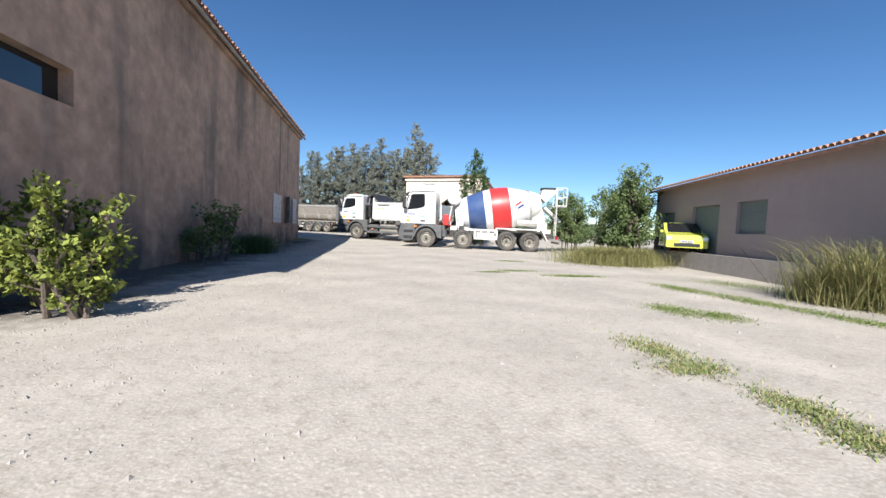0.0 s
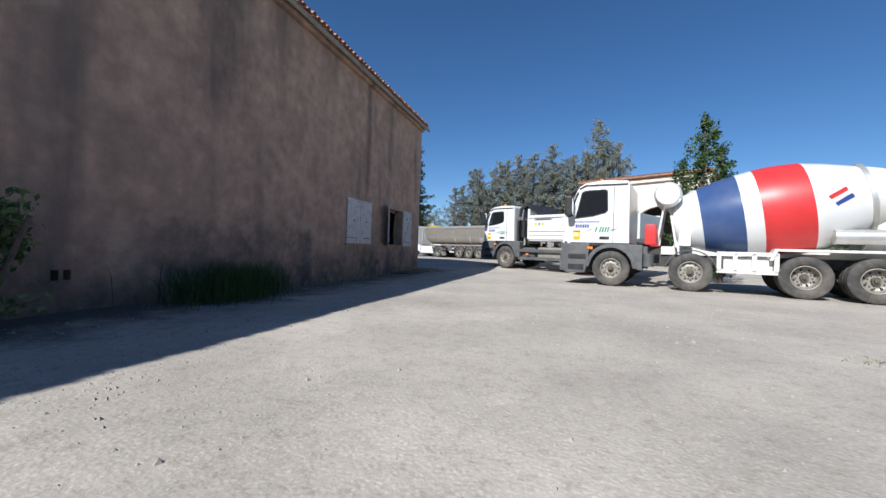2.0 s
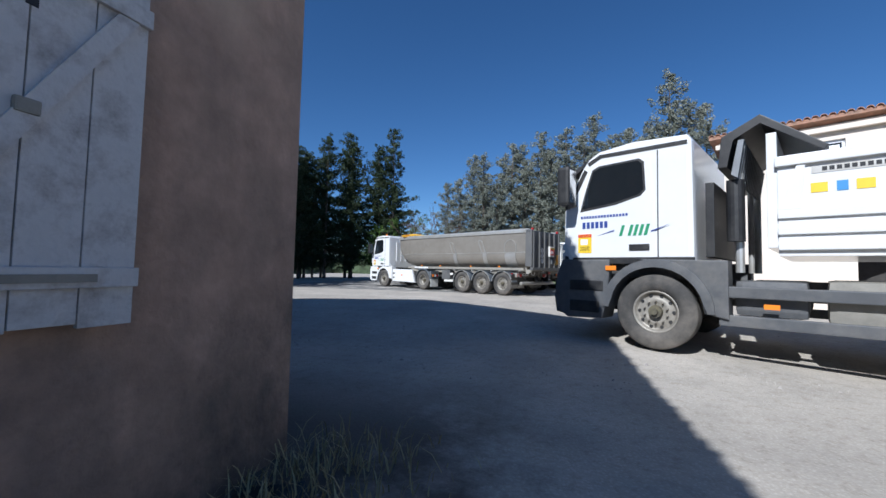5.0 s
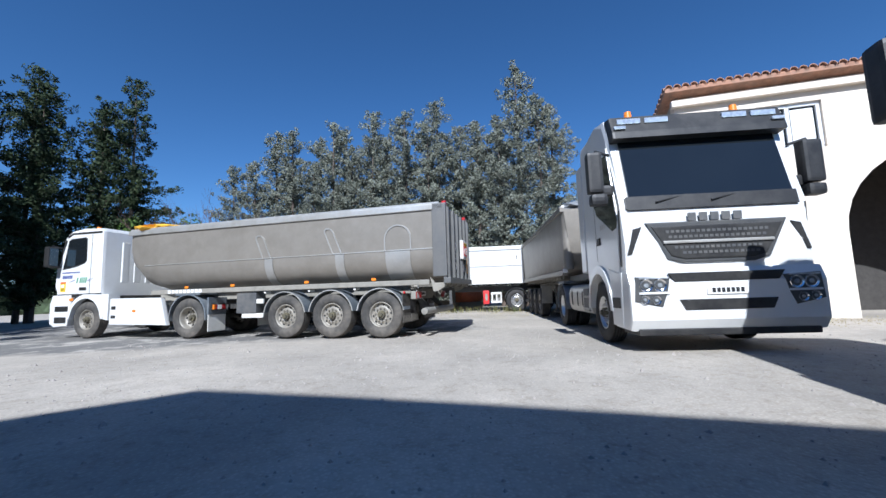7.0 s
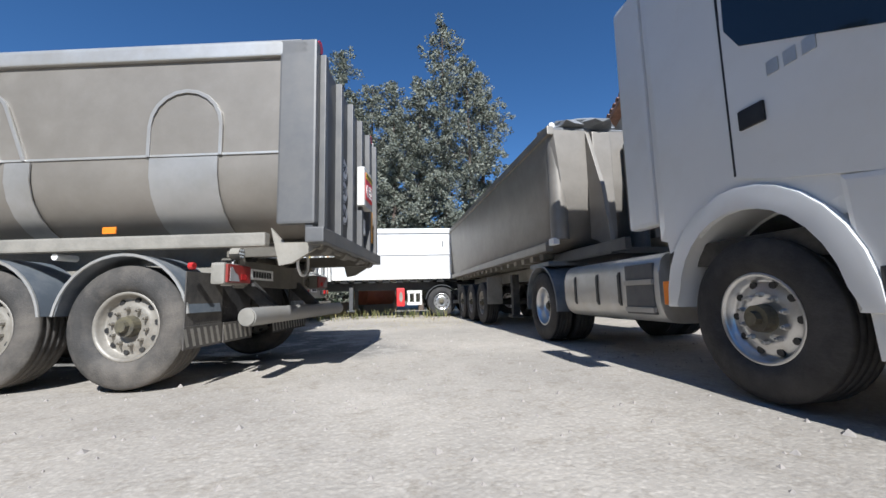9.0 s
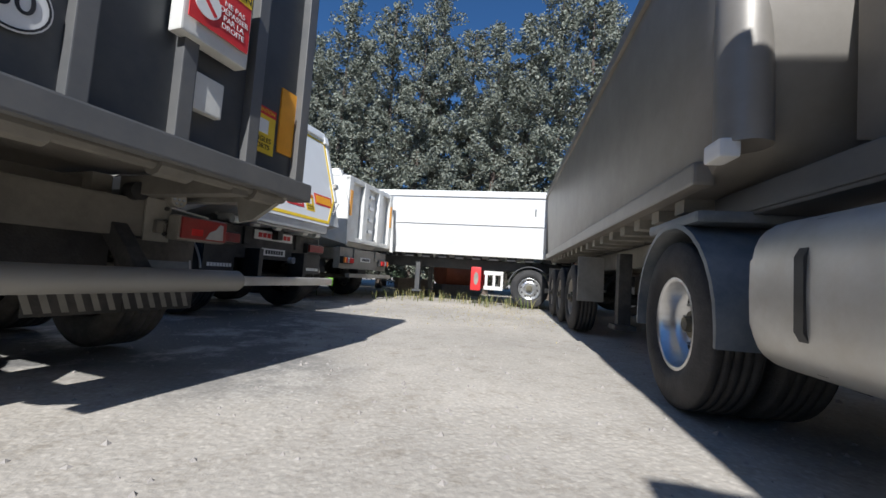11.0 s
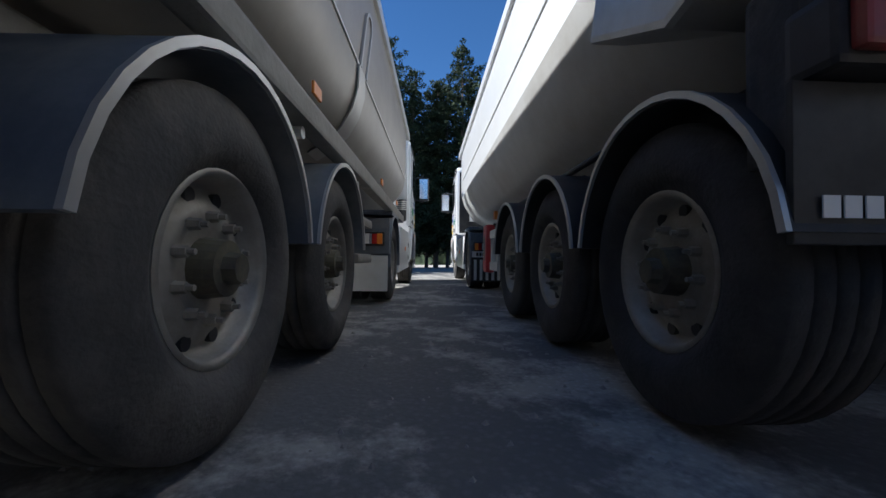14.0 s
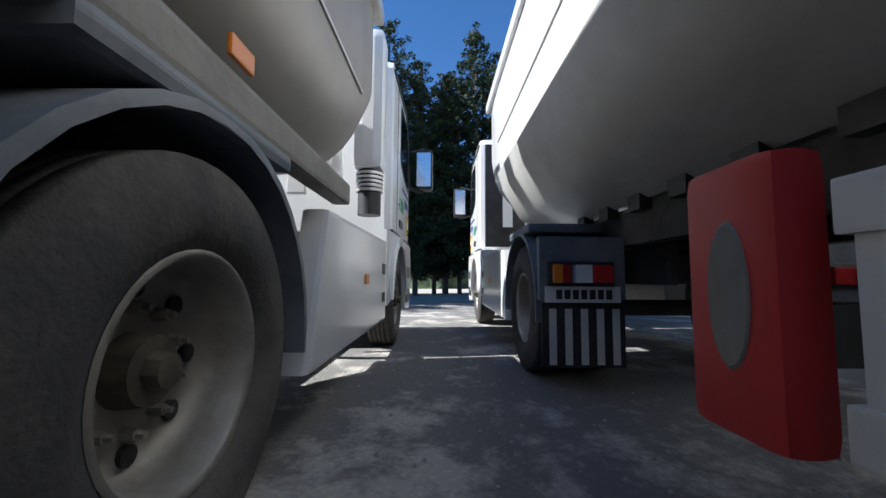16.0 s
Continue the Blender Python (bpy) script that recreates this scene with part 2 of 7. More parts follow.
    nt.links.new(n6.outputs["Fac"], k2.inputs[0])
    k2.inputs[1].default_value = 3.6
    nt.links.new(k1.outputs[0], k2.inputs[2])
    k3 = nt.nodes.new("ShaderNodeMath")
    k3.operation = "MULTIPLY"
    nt.links.new(k2.outputs[0], k3.inputs[0])
    k3.inputs[1].default_value = 0.82
    m7 = nt.nodes.new("ShaderNodeMixRGB")
    nt.links.new(k3.outputs[0], m7.inputs["Fac"])
    nt.links.new(body, m7.inputs["Color1"])
    m7.inputs["Color2"].default_value = (0.075, 0.068, 0.06, 1)
    nt.links.new(m7.outputs["Color"], b.inputs["Base Color"])
    return m


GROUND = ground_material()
STUCCO = stucco_material()
CREAM = mat("cream_render", (0.80, 0.70, 0.58), 0.9, 0, 0.05, 2.0, 0.25, 40, dirt=(0.62, 0.53, 0.43), dscale=0.8, damount=0.4)
# weathered render, greyed to paint in the shade on the house's side
SHADEWALL = mat("weathered_grey_render", (0.42, 0.40, 0.37), 0.9, 0, 0.15, 2.0, 0.3, 30, dirt=(0.24, 0.22, 0.20), dscale=0.9, damount=0.6)
LILAC = mat("pinkish_render", (0.36, 0.30, 0.29), 0.9, 0, 0.08, 2.0, 0.2, 40, dirt=(0.30, 0.25, 0.24), dscale=0.5)
TILE = mat("clay_tile", (0.42, 0.22, 0.14), 0.85, 0, 0.35, 5.0, 0.3, 30, dirt=(0.30, 0.24, 0.19), dscale=3)
STONE = mat("grey_stone", (0.33, 0.30, 0.27), 0.9, 0, 0.15, 5.0, 0.4, 30)
WHITE = mat("white_truck_paint", (0.75, 0.75, 0.735), 0.28, 0, 0.02, 3.0, coat=0.5, dirt=(0.62, 0.59, 0.53), dscale=1.6, damount=0.3, dbias=0.56)
OFFWHITE = mat("white_dusty_steel", (0.74, 0.73, 0.68), 0.45, 0, 0.05, 3.0, dirt=(0.50, 0.46, 0.38), dscale=1.6, damount=0.55)
ALU = mat("dull_aluminium", (0.45, 0.44, 0.42), 0.45, 0.55, 0.10, 3.0, dirt=(0.34, 0.315, 0.275), dscale=1.1, damount=0.7)
ALUL = mat("light_aluminium", (0.60, 0.59, 0.56), 0.4, 0.6, 0.08, 4.0, dirt=(0.44, 0.40, 0.33), dscale=2.2, damount=0.6)
TAUPE = mat("taupe_steel_body", (0.28, 0.255, 0.22), 0.45, 0.3, 0.10, 3.0, dirt=(0.21, 0.19, 0.16), dscale=1.2, damount=0.7)
SLATE = mat("slate_grey_steel", (0.085, 0.088, 0.091), 0.5, 0.3, 0.15, 3.0, dirt=(0.13, 0.12, 0.105), dscale=1.5, damount=0.5)
PLASTIC = mat("dark_grey_plastic", (0.085, 0.088, 0.092), 0.55, 0, 0.15, 5.0, dirt=(0.24, 0.22, 0.19), dscale=2.0, damount=0.45)
BLACK = mat("black_plastic", (0.018, 0.018, 0.019), 0.5, 0, 0.2, 5.0, dirt=(0.09, 0.085, 0.075), dscale=2.5, damount=0.4)
CHASSIS = mat("dusty_black_chassis", (0.035, 0.034, 0.033), 0.7, 0, 0.25, 5.0, 0.2, 30, dirt=(0.17, 0.155, 0.13), dscale=2.5, damount=0.55)
SLATEL = mat("dull_grey_gate_steel", (0.15, 0.15, 0.148), 0.5, 0.3, 0.12, 3.0, dirt=(0.20, 0.185, 0.16), dscale=1.5, damount=0.5)
DUSTCH = mat("muddy_grey_chassis", (0.13, 0.12, 0.10), 0.8, 0.0, 0.2, 4.0, 0.2, 30, dirt=(0.22, 0.20, 0.165), dscale=2.2, damount=0.6)
DUSTBAR = mat("scuffed_grey_bar", (0.30, 0.29, 0.265), 0.6, 0.2, 0.12, 4.0, 0.05, 40, dirt=(0.20, 0.18, 0.15), dscale=2.0, damount=0.6)
GREYCH = mat("dusty_grey_chassis", (0.26, 0.245, 0.21), 0.7, 0.1, 0.15, 4.0, 0.15, 30, dirt=(0.36, 0.33, 0.28), dscale=2.0, damount=0.6)
FENDER = mat("bluegrey_plastic_fender", (0.12, 0.14, 0.16), 0.5, 0, 0.12, 4.0, dirt=(0.30, 0.29, 0.27), dscale=2.0, damount=0.6)
RUBBER = mat("dusty_tyre_rubber", (0.055, 0.052, 0.048), 0.85, 0, 0.2, 8.0, 0.3, 60, dirt=(0.20, 0.175, 0.145), dscale=1.8, damount=0.65)
RUBBERD = mat("dark_tyre_rubber", (0.028, 0.027, 0.027), 0.8, 0, 0.2, 8.0, 0.3, 60, dirt=(0.10, 0.09, 0.08), dscale=2.0, damount=0.5)
RIM = mat("dusty_steel_rim", (0.34, 0.315, 0.27), 0.5, 0.35, 0.2, 6.0, 0.1, 40, dirt=(0.20, 0.175, 0.14), dscale=4, damount=0.7)
RIMALU = mat("polished_alloy_rim", (0.66, 0.66, 0.66), 0.28, 0.85, 0.06, 6.0, dirt=(0.35, 0.33, 0.29), dscale=4, damount=0.5)
HUB = mat("oily_hub", (0.10, 0.09, 0.07), 0.6, 0.3, 0.3, 10.0, dirt=(0.25, 0.22, 0.12), dscale=8, damount=0.6)
RED = mat("red_paint", (0.62, 0.035, 0.035), 0.4, 0, 0.08, 3.0, dirt=(0.45, 0.06, 0.05), dscale=2, damount=0.4)
BLUE = mat("dark_blue_paint", (0.045, 0.085, 0.21), 0.3, 0, 0.06, 3.0, dirt=(0.10, 0.13, 0.22), dscale=1.5, damount=0.4)
GREEN = mat("green_lettering", (0.03, 0.26, 0.12), 0.5, 0, 0.05)
NAVY = mat("navy_lettering", (0.03, 0.06, 0.25), 0.5, 0, 0.05)
DGREEN = mat("dark_green_lettering", (0.05, 0.11, 0.10), 0.5, 0, 0.05)
YELLOW = mat("yellow_vinyl", (0.80, 0.55, 0.03), 0.5, 0, 0.06)
ORANGE = mat("orange_reflector", (0.85, 0.24, 0.02), 0.35, 0, 0.06)
LAMPRED = mat("red_lamp_lens", (0.50, 0.03, 0.03), 0.15, 0, 0.25, 12.0)
LAMPDUST = mat("dusty_red_lens", (0.27, 0.025, 0.022), 0.35, 0, 0.3, 9.0, dirt=(0.20, 0.09, 0.07), dscale=5.0, damount=0.5)
PALEDUST = mat("dusty_pale_lens", (0.36, 0.36, 0.36), 0.5, 0, 0.15, 12.0, dirt=(0.26, 0.24, 0.21), dscale=5.0, damount=0.5)
LENS = mat("clear_lamp_lens", (0.62, 0.66, 0.70), 0.08, 0.5, 0.35, 14.0)
INK = mat("black_ink", (0.02, 0.02, 0.022), 0.6, 0, 0.05)
PALE = mat("pale_vinyl", (0.78, 0.77, 0.74), 0.5, 0, 0.05)
GLASS = mat("dark_tinted_glass", (0.012, 0.015, 0.018), 0.05, 0, 0.1, 1.0, spec=0.8)
CHROME = mat("chrome", (0.72, 0.72, 0.72), 0.15, 1.0, 0.05)
WOODW = mat("flaking_white_wood", (0.62, 0.60, 0.58), 0.85, 0, 0.10, 5.0, 0.35, 30, dirt=(0.20, 0.17, 0.15), dscale=5.0, damount=0.85, dbias=0.54)
WOODB = mat("grey_wood", (0.28, 0.22, 0.16), 0.85, 0, 0.2, 6.0, 0.3, 30)
LIME = mat("lime_yellow_car_paint", (0.62, 0.66, 0.10), 0.25, 0, 0.03, coat=0.6)
SHUTGREEN = mat("grey_green_shutter", (0.16, 0.20, 0.19), 0.7, 0, 0.1)
TARP = mat("yellow_tarpaulin", (0.72, 0.40, 0.03), 0.7, 0, 0.15, 5.0, 0.3, 12)
GREYTARP = mat("grey_tarpaulin", (0.22, 0.23, 0.24), 0.6, 0, 0.2, 5.0, 0.3, 12)
# near-black base colour that stands in for indoor shade
SHADEROOM = mat("dark_interior", (0.06, 0.055, 0.05), 0.95, 0, 0.2)
RUSTO = mat("rusty_orange_steel", (0.48, 0.13, 0.05), 0.7, 0.1, 0.25, 4.0, 0.2, 30, dirt=(0.25, 0.10, 0.06), dscale=2)
LIMEGREEN = mat("lime_green_plastic", (0.28, 0.70, 0.05), 0.5, 0, 0.05)


def leaf_material(name, a, b2):
    m = bpy.data.materials.new(name)
    m.use_nodes = True
    nt = m.node_tree
    b = nt.nodes["Principled BSDF"]
    b.inputs["Roughness"].default_value = 0.75
    b.inputs["Specular IOR Level"].default_value = 0.2
    g = nt.nodes.new("ShaderNodeNewGeometry")
    r = nt.nodes.new("ShaderNodeValToRGB")
    r.color_ramp.elements[0].color = (*a, 1)
    r.color_ramp.elements[1].color = (*b2, 1)
    nt.links.new(g.outputs["Random Per Island"], r.inputs["Fac"])
    nt.links.new(r.outputs["Color"], b.inputs["Base Color"])
    return m


PINE = leaf_material("grey_green_needles", (0.10, 0.115, 0.085), (0.33, 0.335, 0.27))
PINED = leaf_material("dark_green_needles", (0.018, 0.034, 0.014), (0.07, 0.09, 0.045))
LEAF = leaf_material("green_leaves", (0.035, 0.085, 0.015), (0.14, 0.21, 0.05))
LEAFY = leaf_material("yellow_green_leaves", (0.06, 0.085, 0.02), (0.30, 0.33, 0.07))
LEAFO = leaf_material("olive_leaves", (0.045, 0.08, 0.025), (0.20, 0.25, 0.10))
CYP = leaf_material("cypress_needles", (0.025, 0.055, 0.015), (0.10, 0.15, 0.05))
GRASS = leaf_material("grass_blades", (0.07, 0.13, 0.025), (0.26, 0.28, 0.10))
DRY = leaf_material("dry_grass_blades", (0.30, 0.24, 0.12), (0.46, 0.40, 0.22))
WEED = leaf_material("tall_weeds", (0.07, 0.10, 0.025), (0.36, 0.31, 0.14))
BARK = mat("pine_bark", (0.13, 0.10, 0.08), 0.95, 0, 0.3, 8.0, 0.6, 20)
TWIG = mat("bare_twigs", (0.14, 0.09, 0.07), 0.95, 0, 0.3, 8.0)


# ---- mesh tools ----
ROUND = {"tub", "underrun_bar", "mudguard", "edge_trim", "wheel_arch", "front_corner", "tipping_ram", "mirror_arm", "air_tank", "water_tank", "sheet_roll", "rubber_buffer", "fender_lamp",
         "gate_hinge_bar", "stack_bellows", "bellows_ring", "roof_beacon", "drum_drive", "roller_housing", "tank_strap", "fuel_tank", "red_canister", "axle", "belly_panel", "rib_foot", "extinguisher_box"}


def ob_from(name, bm, material, parent=None, label="", smooth=False):
    me = bpy.data.meshes.new(name)
    bmesh.ops.recalc_face_normals(bm, faces=bm.faces[:])
    if smooth or name in ROUND:
        for f in bm.faces:
            f.smooth = True
        for e in bm.edges:
            e.smooth = e.calc_face_angle(0.0) < 0.62
    bm.to_mesh(me)
    bm.free()
    for mm in (material if isinstance(material, (list, tuple)) else [material]):
        me.materials.append(mm)
    o = new(name, me)
    if parent is not None:
        o.parent = parent
    if label:
        o["label"] = label
    return o


def part(name, bm, material, parent, label="", smooth=False):
    o = ob_from(name, bm, material, parent, label, smooth)
    if name in ("cross_bracing", "grille_insert", "floor_bearing", "body_rest", "gate_lugs", "grille_mesh", "plain_marking", "red_marking", "stripes", "maker_stickers", "ladder_rungs", "rear_ribs", "folded_sheet", "pipework"):
        o["kind"] = "stuff"
    return o


def box(bm, x0, x1, y0, y1, z0, z1, bevel=0.0):
    r = bmesh.ops.create_cube(bm, size=1.0, matrix=Matrix.LocRotScale(((x0 + x1) / 2, (y0 + y1) / 2, (z0 + z1) / 2), None, (abs(x1 - x0), abs(y1 - y0), abs(z1 - z0))))
    if bevel:
        es = list({e for v in r["verts"] for e in v.link_edges})
        bmesh.ops.bevel(bm, geom=es, offset=min(bevel, 0.45 * min(abs(x1 - x0), abs(y1 - y0), abs(z1 - z0))), segments=2, affect="EDGES", profile=0.7)
    return bm


def boxed(x0, x1, y0, y1, z0, z1, bevel=0.01):
    return box(bmesh.new(), x0, x1, y0, y1, z0, z1, bevel)


def prism(bm, pts, y0, y1, bevel=0.0, axis="y"):
    """A profile of (x, z) points drawn out from y0 to y1."""
    def at(p, d):
        return (p[0], d, p[1]) if axis == "y" else ((d, p[0], p[1]) if axis == "x" else (p[0], p[1], d))
    a = [bm.verts.new(at(p, y0)) for p in pts]
    b = [bm.verts.new(at(p, y1)) for p in pts]
    n = len(pts)
    fs = [bm.faces.new(a), bm.faces.new(list(reversed(b)))]
    for i in range(n):
        fs.append(bm.faces.new((a[i], b[i], b[(i + 1) % n], a[(i + 1) % n])))
    if bevel:
        bmesh.ops.bevel(bm, geom=list({e for f in fs[:2] for e in f.edges}), offset=bevel, segments=2, affect="EDGES", profile=0.7)
    return bm


def prismed(pts, y0, y1, bevel=0.0, axis="y"):
    return prism(bmesh.new(), pts, y0, y1, bevel, axis)


def tube(bm, p, q, r, r2=None, seg=10):
    p, q = Vector(p), Vector(q)
    d = q - p
    m = Matrix.Translation((p + q) / 2) @ d.to_track_quat("Z", "Y").to_matrix().to_4x4()
    bmesh.ops.create_cone(bm, cap_ends=True, segments=seg, radius1=r, radius2=r if r2 is None else r2, depth=d.length, matrix=m)
    return bm


def tubed(p, q, r, r2=None, seg=10):
    return tube(bmesh.new(), p, q, r, r2, seg)


def lathe(bm, prof, seg=36, axis="y", centre=(0, 0, 0), turn=None):
    """Turns (radius, along) points round an axis."""
    rings = []
    c = Vector(centre)
    for r, h in prof:
        ring = []
        for i in range(seg):
            a = 2 * math.pi * i / seg
            v = Vector((r * math.cos(a), h, r * math.sin(a))) if axis == "y" else Vector((h, r * math.cos(a), r * math.sin(a)))
            ring.append(bm.verts.new(c + (turn @ v if turn is not None else v)))
        rings.append(ring)
    for a, b in zip(rings, rings[1:]):
        for i in range(seg):
            bm.faces.new((a[i], a[(i + 1) % seg], b[(i + 1) % seg], b[i]))
    return bm


def arc(cx, cz, r, a0, a1, n=12):
    return [(cx + r * math.cos(radians(a0 + (a1 - a0) * i / n)), cz + r * math.sin(radians(a0 + (a1 - a0) * i / n))) for i in range(n + 1)]


def thing(name, x, y, z, heading, label, category, group=""):
    e = new(name)
    e.matrix_world = pose(x, y, z, 0, 0, heading)
    return tagged(e, label, category, group)


def solid(name, bm, material, label, category, group="", kind="", smooth=False):
    return tagged(ob_from(name, bm, material, None, "", smooth), label, category, group, kind)


def lettering(parent, text, size, material, m, name="lettering", thick=0.002):
    cu = bpy.data.curves.new(name, "FONT")
    cu.body, cu.size, cu.extrude, cu.align_x, cu.align_y = text, size, thick, "CENTER", "CENTER"
    tmp = bpy.data.objects.new("tmp_text", cu)
    scene.collection.objects.link(tmp)
    bpy.context.view_layer.update()
    me = bpy.data.meshes.new_from_object(tmp.evaluated_get(bpy.context.evaluated_depsgraph_get()))
    bpy.data.objects.remove(tmp)
    me.materials.clear()
    me.materials.append(material)
    o = new(name, me)
    o.parent = parent
    o.matrix_local = m
    return o


def facing(x, y, z, way):
    """A pose in a vehicle's frame for flat writing that faces left, right, back or front."""
    rz = {"left": 180, "right": 0, "back": -90, "front": 90}[way]
    return pose(x, y, z, 90, 0, rz)


# ---- ground ----
def lift(x, y):
    t = min(1.0, max(0.0, (y - 32.5) / 9.0))
    return 0.37 * t * t * (3 - 2 * t)


def rough(x, y):
    return 0.03 * noise.noise((x * 0.22, y * 0.22, 0.3)) + 0.012 * noise.noise((x * 1.1, y * 1.1, 2.0))


def build_ground():
    xs = [-900, -300, -120, -60, -35] + [-25 + 0.5 * i for i in range(91)] + [26, 40, 70, 150, 400, 900]
    ys = [-900, -300, -100, -50, -25, -14] + [-8 + 0.5 * i for i in range(145)] + [70, 80, 110, 200, 500, 900]
    verts = [(x, y, lift(x, y) + (rough(x, y) - 0.015 if -26 < x < 21 and -9 < y < 65 else -0.02)) for y in ys for x in xs]
    n = len(xs)
    faces = [(j * n + i, j * n + i + 1, (j + 1) * n + i + 1, (j + 1) * n + i) for j in range(len(ys) - 1) for i in range(n - 1)]
    me = bpy.data.meshes.new("ground")
    me.from_pydata(verts, [], faces)
    for p in me.polygons:
        p.use_smooth = True
    me.materials.append(GROUND)
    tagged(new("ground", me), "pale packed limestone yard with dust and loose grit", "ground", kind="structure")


build_ground()


def scatter_stones(name, count, seed, area, label):
    rnd = random.Random(seed)
    bm = bmesh.new()
    verts, faces = [], []
    for _ in range(count):
        x, y = area(rnd)
        s = rnd.uniform(0.006, 0.022) * (2.0 if rnd.random() < 0.06 else 1)
        z = lift(x, y) + rough(x, y) - 0.015
        b = len(verts)
        k = rnd.uniform(0, 6.28)
        for i in range(4):
            verts.append((x + s * math.cos(k + i * 1.57) * rnd.uniform(0.7, 1.3), y + s * math.sin(k + i * 1.57) * rnd.uniform(0.7, 1.3), z - 0.003))
        verts.append((x, y, z + s * rnd.uniform(0.5, 1.0)))
        for i in range(4):
            faces.append((b + i, b + (i + 1) % 4, b + 4))
    bm.free()
    me = bpy.data.meshes.new(name)
    me.from_pydata(verts, [], faces)
    me.materials.append(STONE)
    tagged(new(name, me), label, "gravel", kind="stuff")


scatter_stones("gravel", 9000, 5, lambda r: (r.gauss(-2.2, 1.1) if r.random() < 0.55 else r.uniform(-4.6, 9), r.uniform(0.3, 30)), "loose grey gravel and grit on the packed ground")
scatter_stones("gravel", 6000, 6, lambda r: (r.uniform(-11, 3), r.uniform(33, 55)), "loose grit on the shaded yard between trucks")


# ---- wheels ----
R = 0.525


def tyre_mesh(width, seg=48):
    bm = bmesh.new()
    w = width / 2
    prof = [(0.285, w * 0.55), (0.30, w * 0.80), (0.36, w * 1.0), (0.43, w * 0.98), (0.485, w * 0.88), (R - 0.004, w * 0.80)]
    tread = []
    for k in range(5):
        c = -w * 0.62 + k * w * 0.31
        tread += [(R, c + w * 0.12), (R, c - w * 0.12), (R - 0.014, c - w * 0.125), (R - 0.014, c - w * 0.185)]
    tread = sorted(tread, key=lambda p: -p[1])
    prof = prof + tread + [(r, -h) for r, h in reversed(prof)]
    rings = []
    for r, h in prof:
        rings.append([bm.verts.new((r * math.cos(2 * math.pi * i / seg), h, r * math.sin(2 * math.pi * i / seg))) for i in range(seg)])
    for a, b in zip(rings, rings[1:]):
        for i in range(seg):
            bm.faces.new((a[i], a[(i + 1) % seg], b[(i + 1) % seg], b[i]))
    return bm


def rim_mesh(width, style):
    bm = bmesh.new()
    w = width / 2
    if style == "deep":      # drive wheel: deep dish
        prof = [(0.298, w * 0.80), (0.285, w * 0.84), (0.27, w * 0.72), (0.255, w * 0.2), (0.24, -w * 0.25), (0.15, -w * 0.32), (0.12, -w * 0.3), (0.0005, -w * 0.3)]
    else:                    # steer or trailer wheel: shallow dish that bulges
        prof = [(0.298, w * 0.80), (0.285, w * 0.84), (0.268, w * 0.70), (0.255, w * 0.42), (0.235, w * 0.36), (0.19, w * 0.52), (0.145, w * 0.55), (0.13, w * 0.5), (0.0005, w * 0.5)]
    lathe(bm, prof, 40)
    return bm


def hole_mesh(width, style):
    bm = bmesh.new()
    w = width / 2
    for i in range(10 if style != "deep" else 8):
        a = 2 * math.pi * i / (10 if style != "deep" else 8)
        h = w * 0.40 if style != "deep" else -w * 0.22
        c = Vector((0.222 * math.cos(a), h, 0.222 * math.sin(a))) if style != "deep" else Vector((0.205 * math.cos(a), -w * 0.265, 0.205 * math.sin(a)))
        tube(bm, c - Vector((0, 0.03, 0)), c + Vector((0, 0.012, 0)), 0.024 if style != "deep" else 0.027, seg=12)
    return bm


def hub_mesh(width, style):
    bm = bmesh.new()
    w = width / 2
    h = w * 0.52 if style != "deep" else -w * 0.3
    tube(bm, (0, h - 0.02, 0), (0, h + 0.07, 0), 0.095, 0.085, 20)
    tube(bm, (0, h + 0.07, 0), (0, h + 0.11, 0), 0.05, 0.045, 8)
    return bm


def nut_mesh(width, style):
    bm = bmesh.new()
    w = width / 2
    h = w * 0.54 if style != "deep" else -w * 0.3
    for i in range(10):
        a = 2 * math.pi * (i + 0.5) / 10
        c = Vector((0.155 * math.cos(a), h, 0.155 * math.sin(a)))
        tube(bm, c, c + Vector((0, 0.035, 0)), 0.019, 0.016, 6)
        tube(bm, c + Vector((0, 0.035, 0)), c + Vector((0, 0.055, 0)), 0.009, 0.009, 6)
    return bm


WHEEL_DATA = {}


def wheel(parent, x, y, side, width=0.31, style="flat", rubber=None, rim=None, z=R):
    rubber, rim = rubber or RUBBER, rim or RIM
    key = (width, style, rubber.name, rim.name)
    if key not in WHEEL_DATA:
        made = []
        for nm, bm, mm, sm in (("wheel", tyre_mesh(width), rubber, True), ("rim", rim_mesh(width, style), rim, True), ("rim_opening", hole_mesh(width, style), BLACK, False),
                               ("hub", hub_mesh(width, style), HUB, False), ("nut_ring", nut_mesh(width, style), rim, False)):
            me = bpy.data.meshes.new(nm)
            bmesh.ops.recalc_face_normals(bm, faces=bm.faces[:])
            for f in bm.faces:
                f.smooth = sm
            bm.to_mesh(me)
            bm.free()
            me.materials.append(mm)
            made.append(me)
        WHEEL_DATA[key] = made
    made = WHEEL_DATA[key]
    w = new("wheel", made[0])
    w.parent = parent
    w.matrix_local = pose(x, y, z, 0, 0, 0 if side > 0 else 180) @ pose(0, 0, 0, 0, (x * 77) % 36, 0)
    for me in made[1:]:
        o = new(me.name, me)
        o.parent = w
        if me.name.startswith(("rim_opening", "nut_ring")):
            o["kind"] = "stuff"
    return w


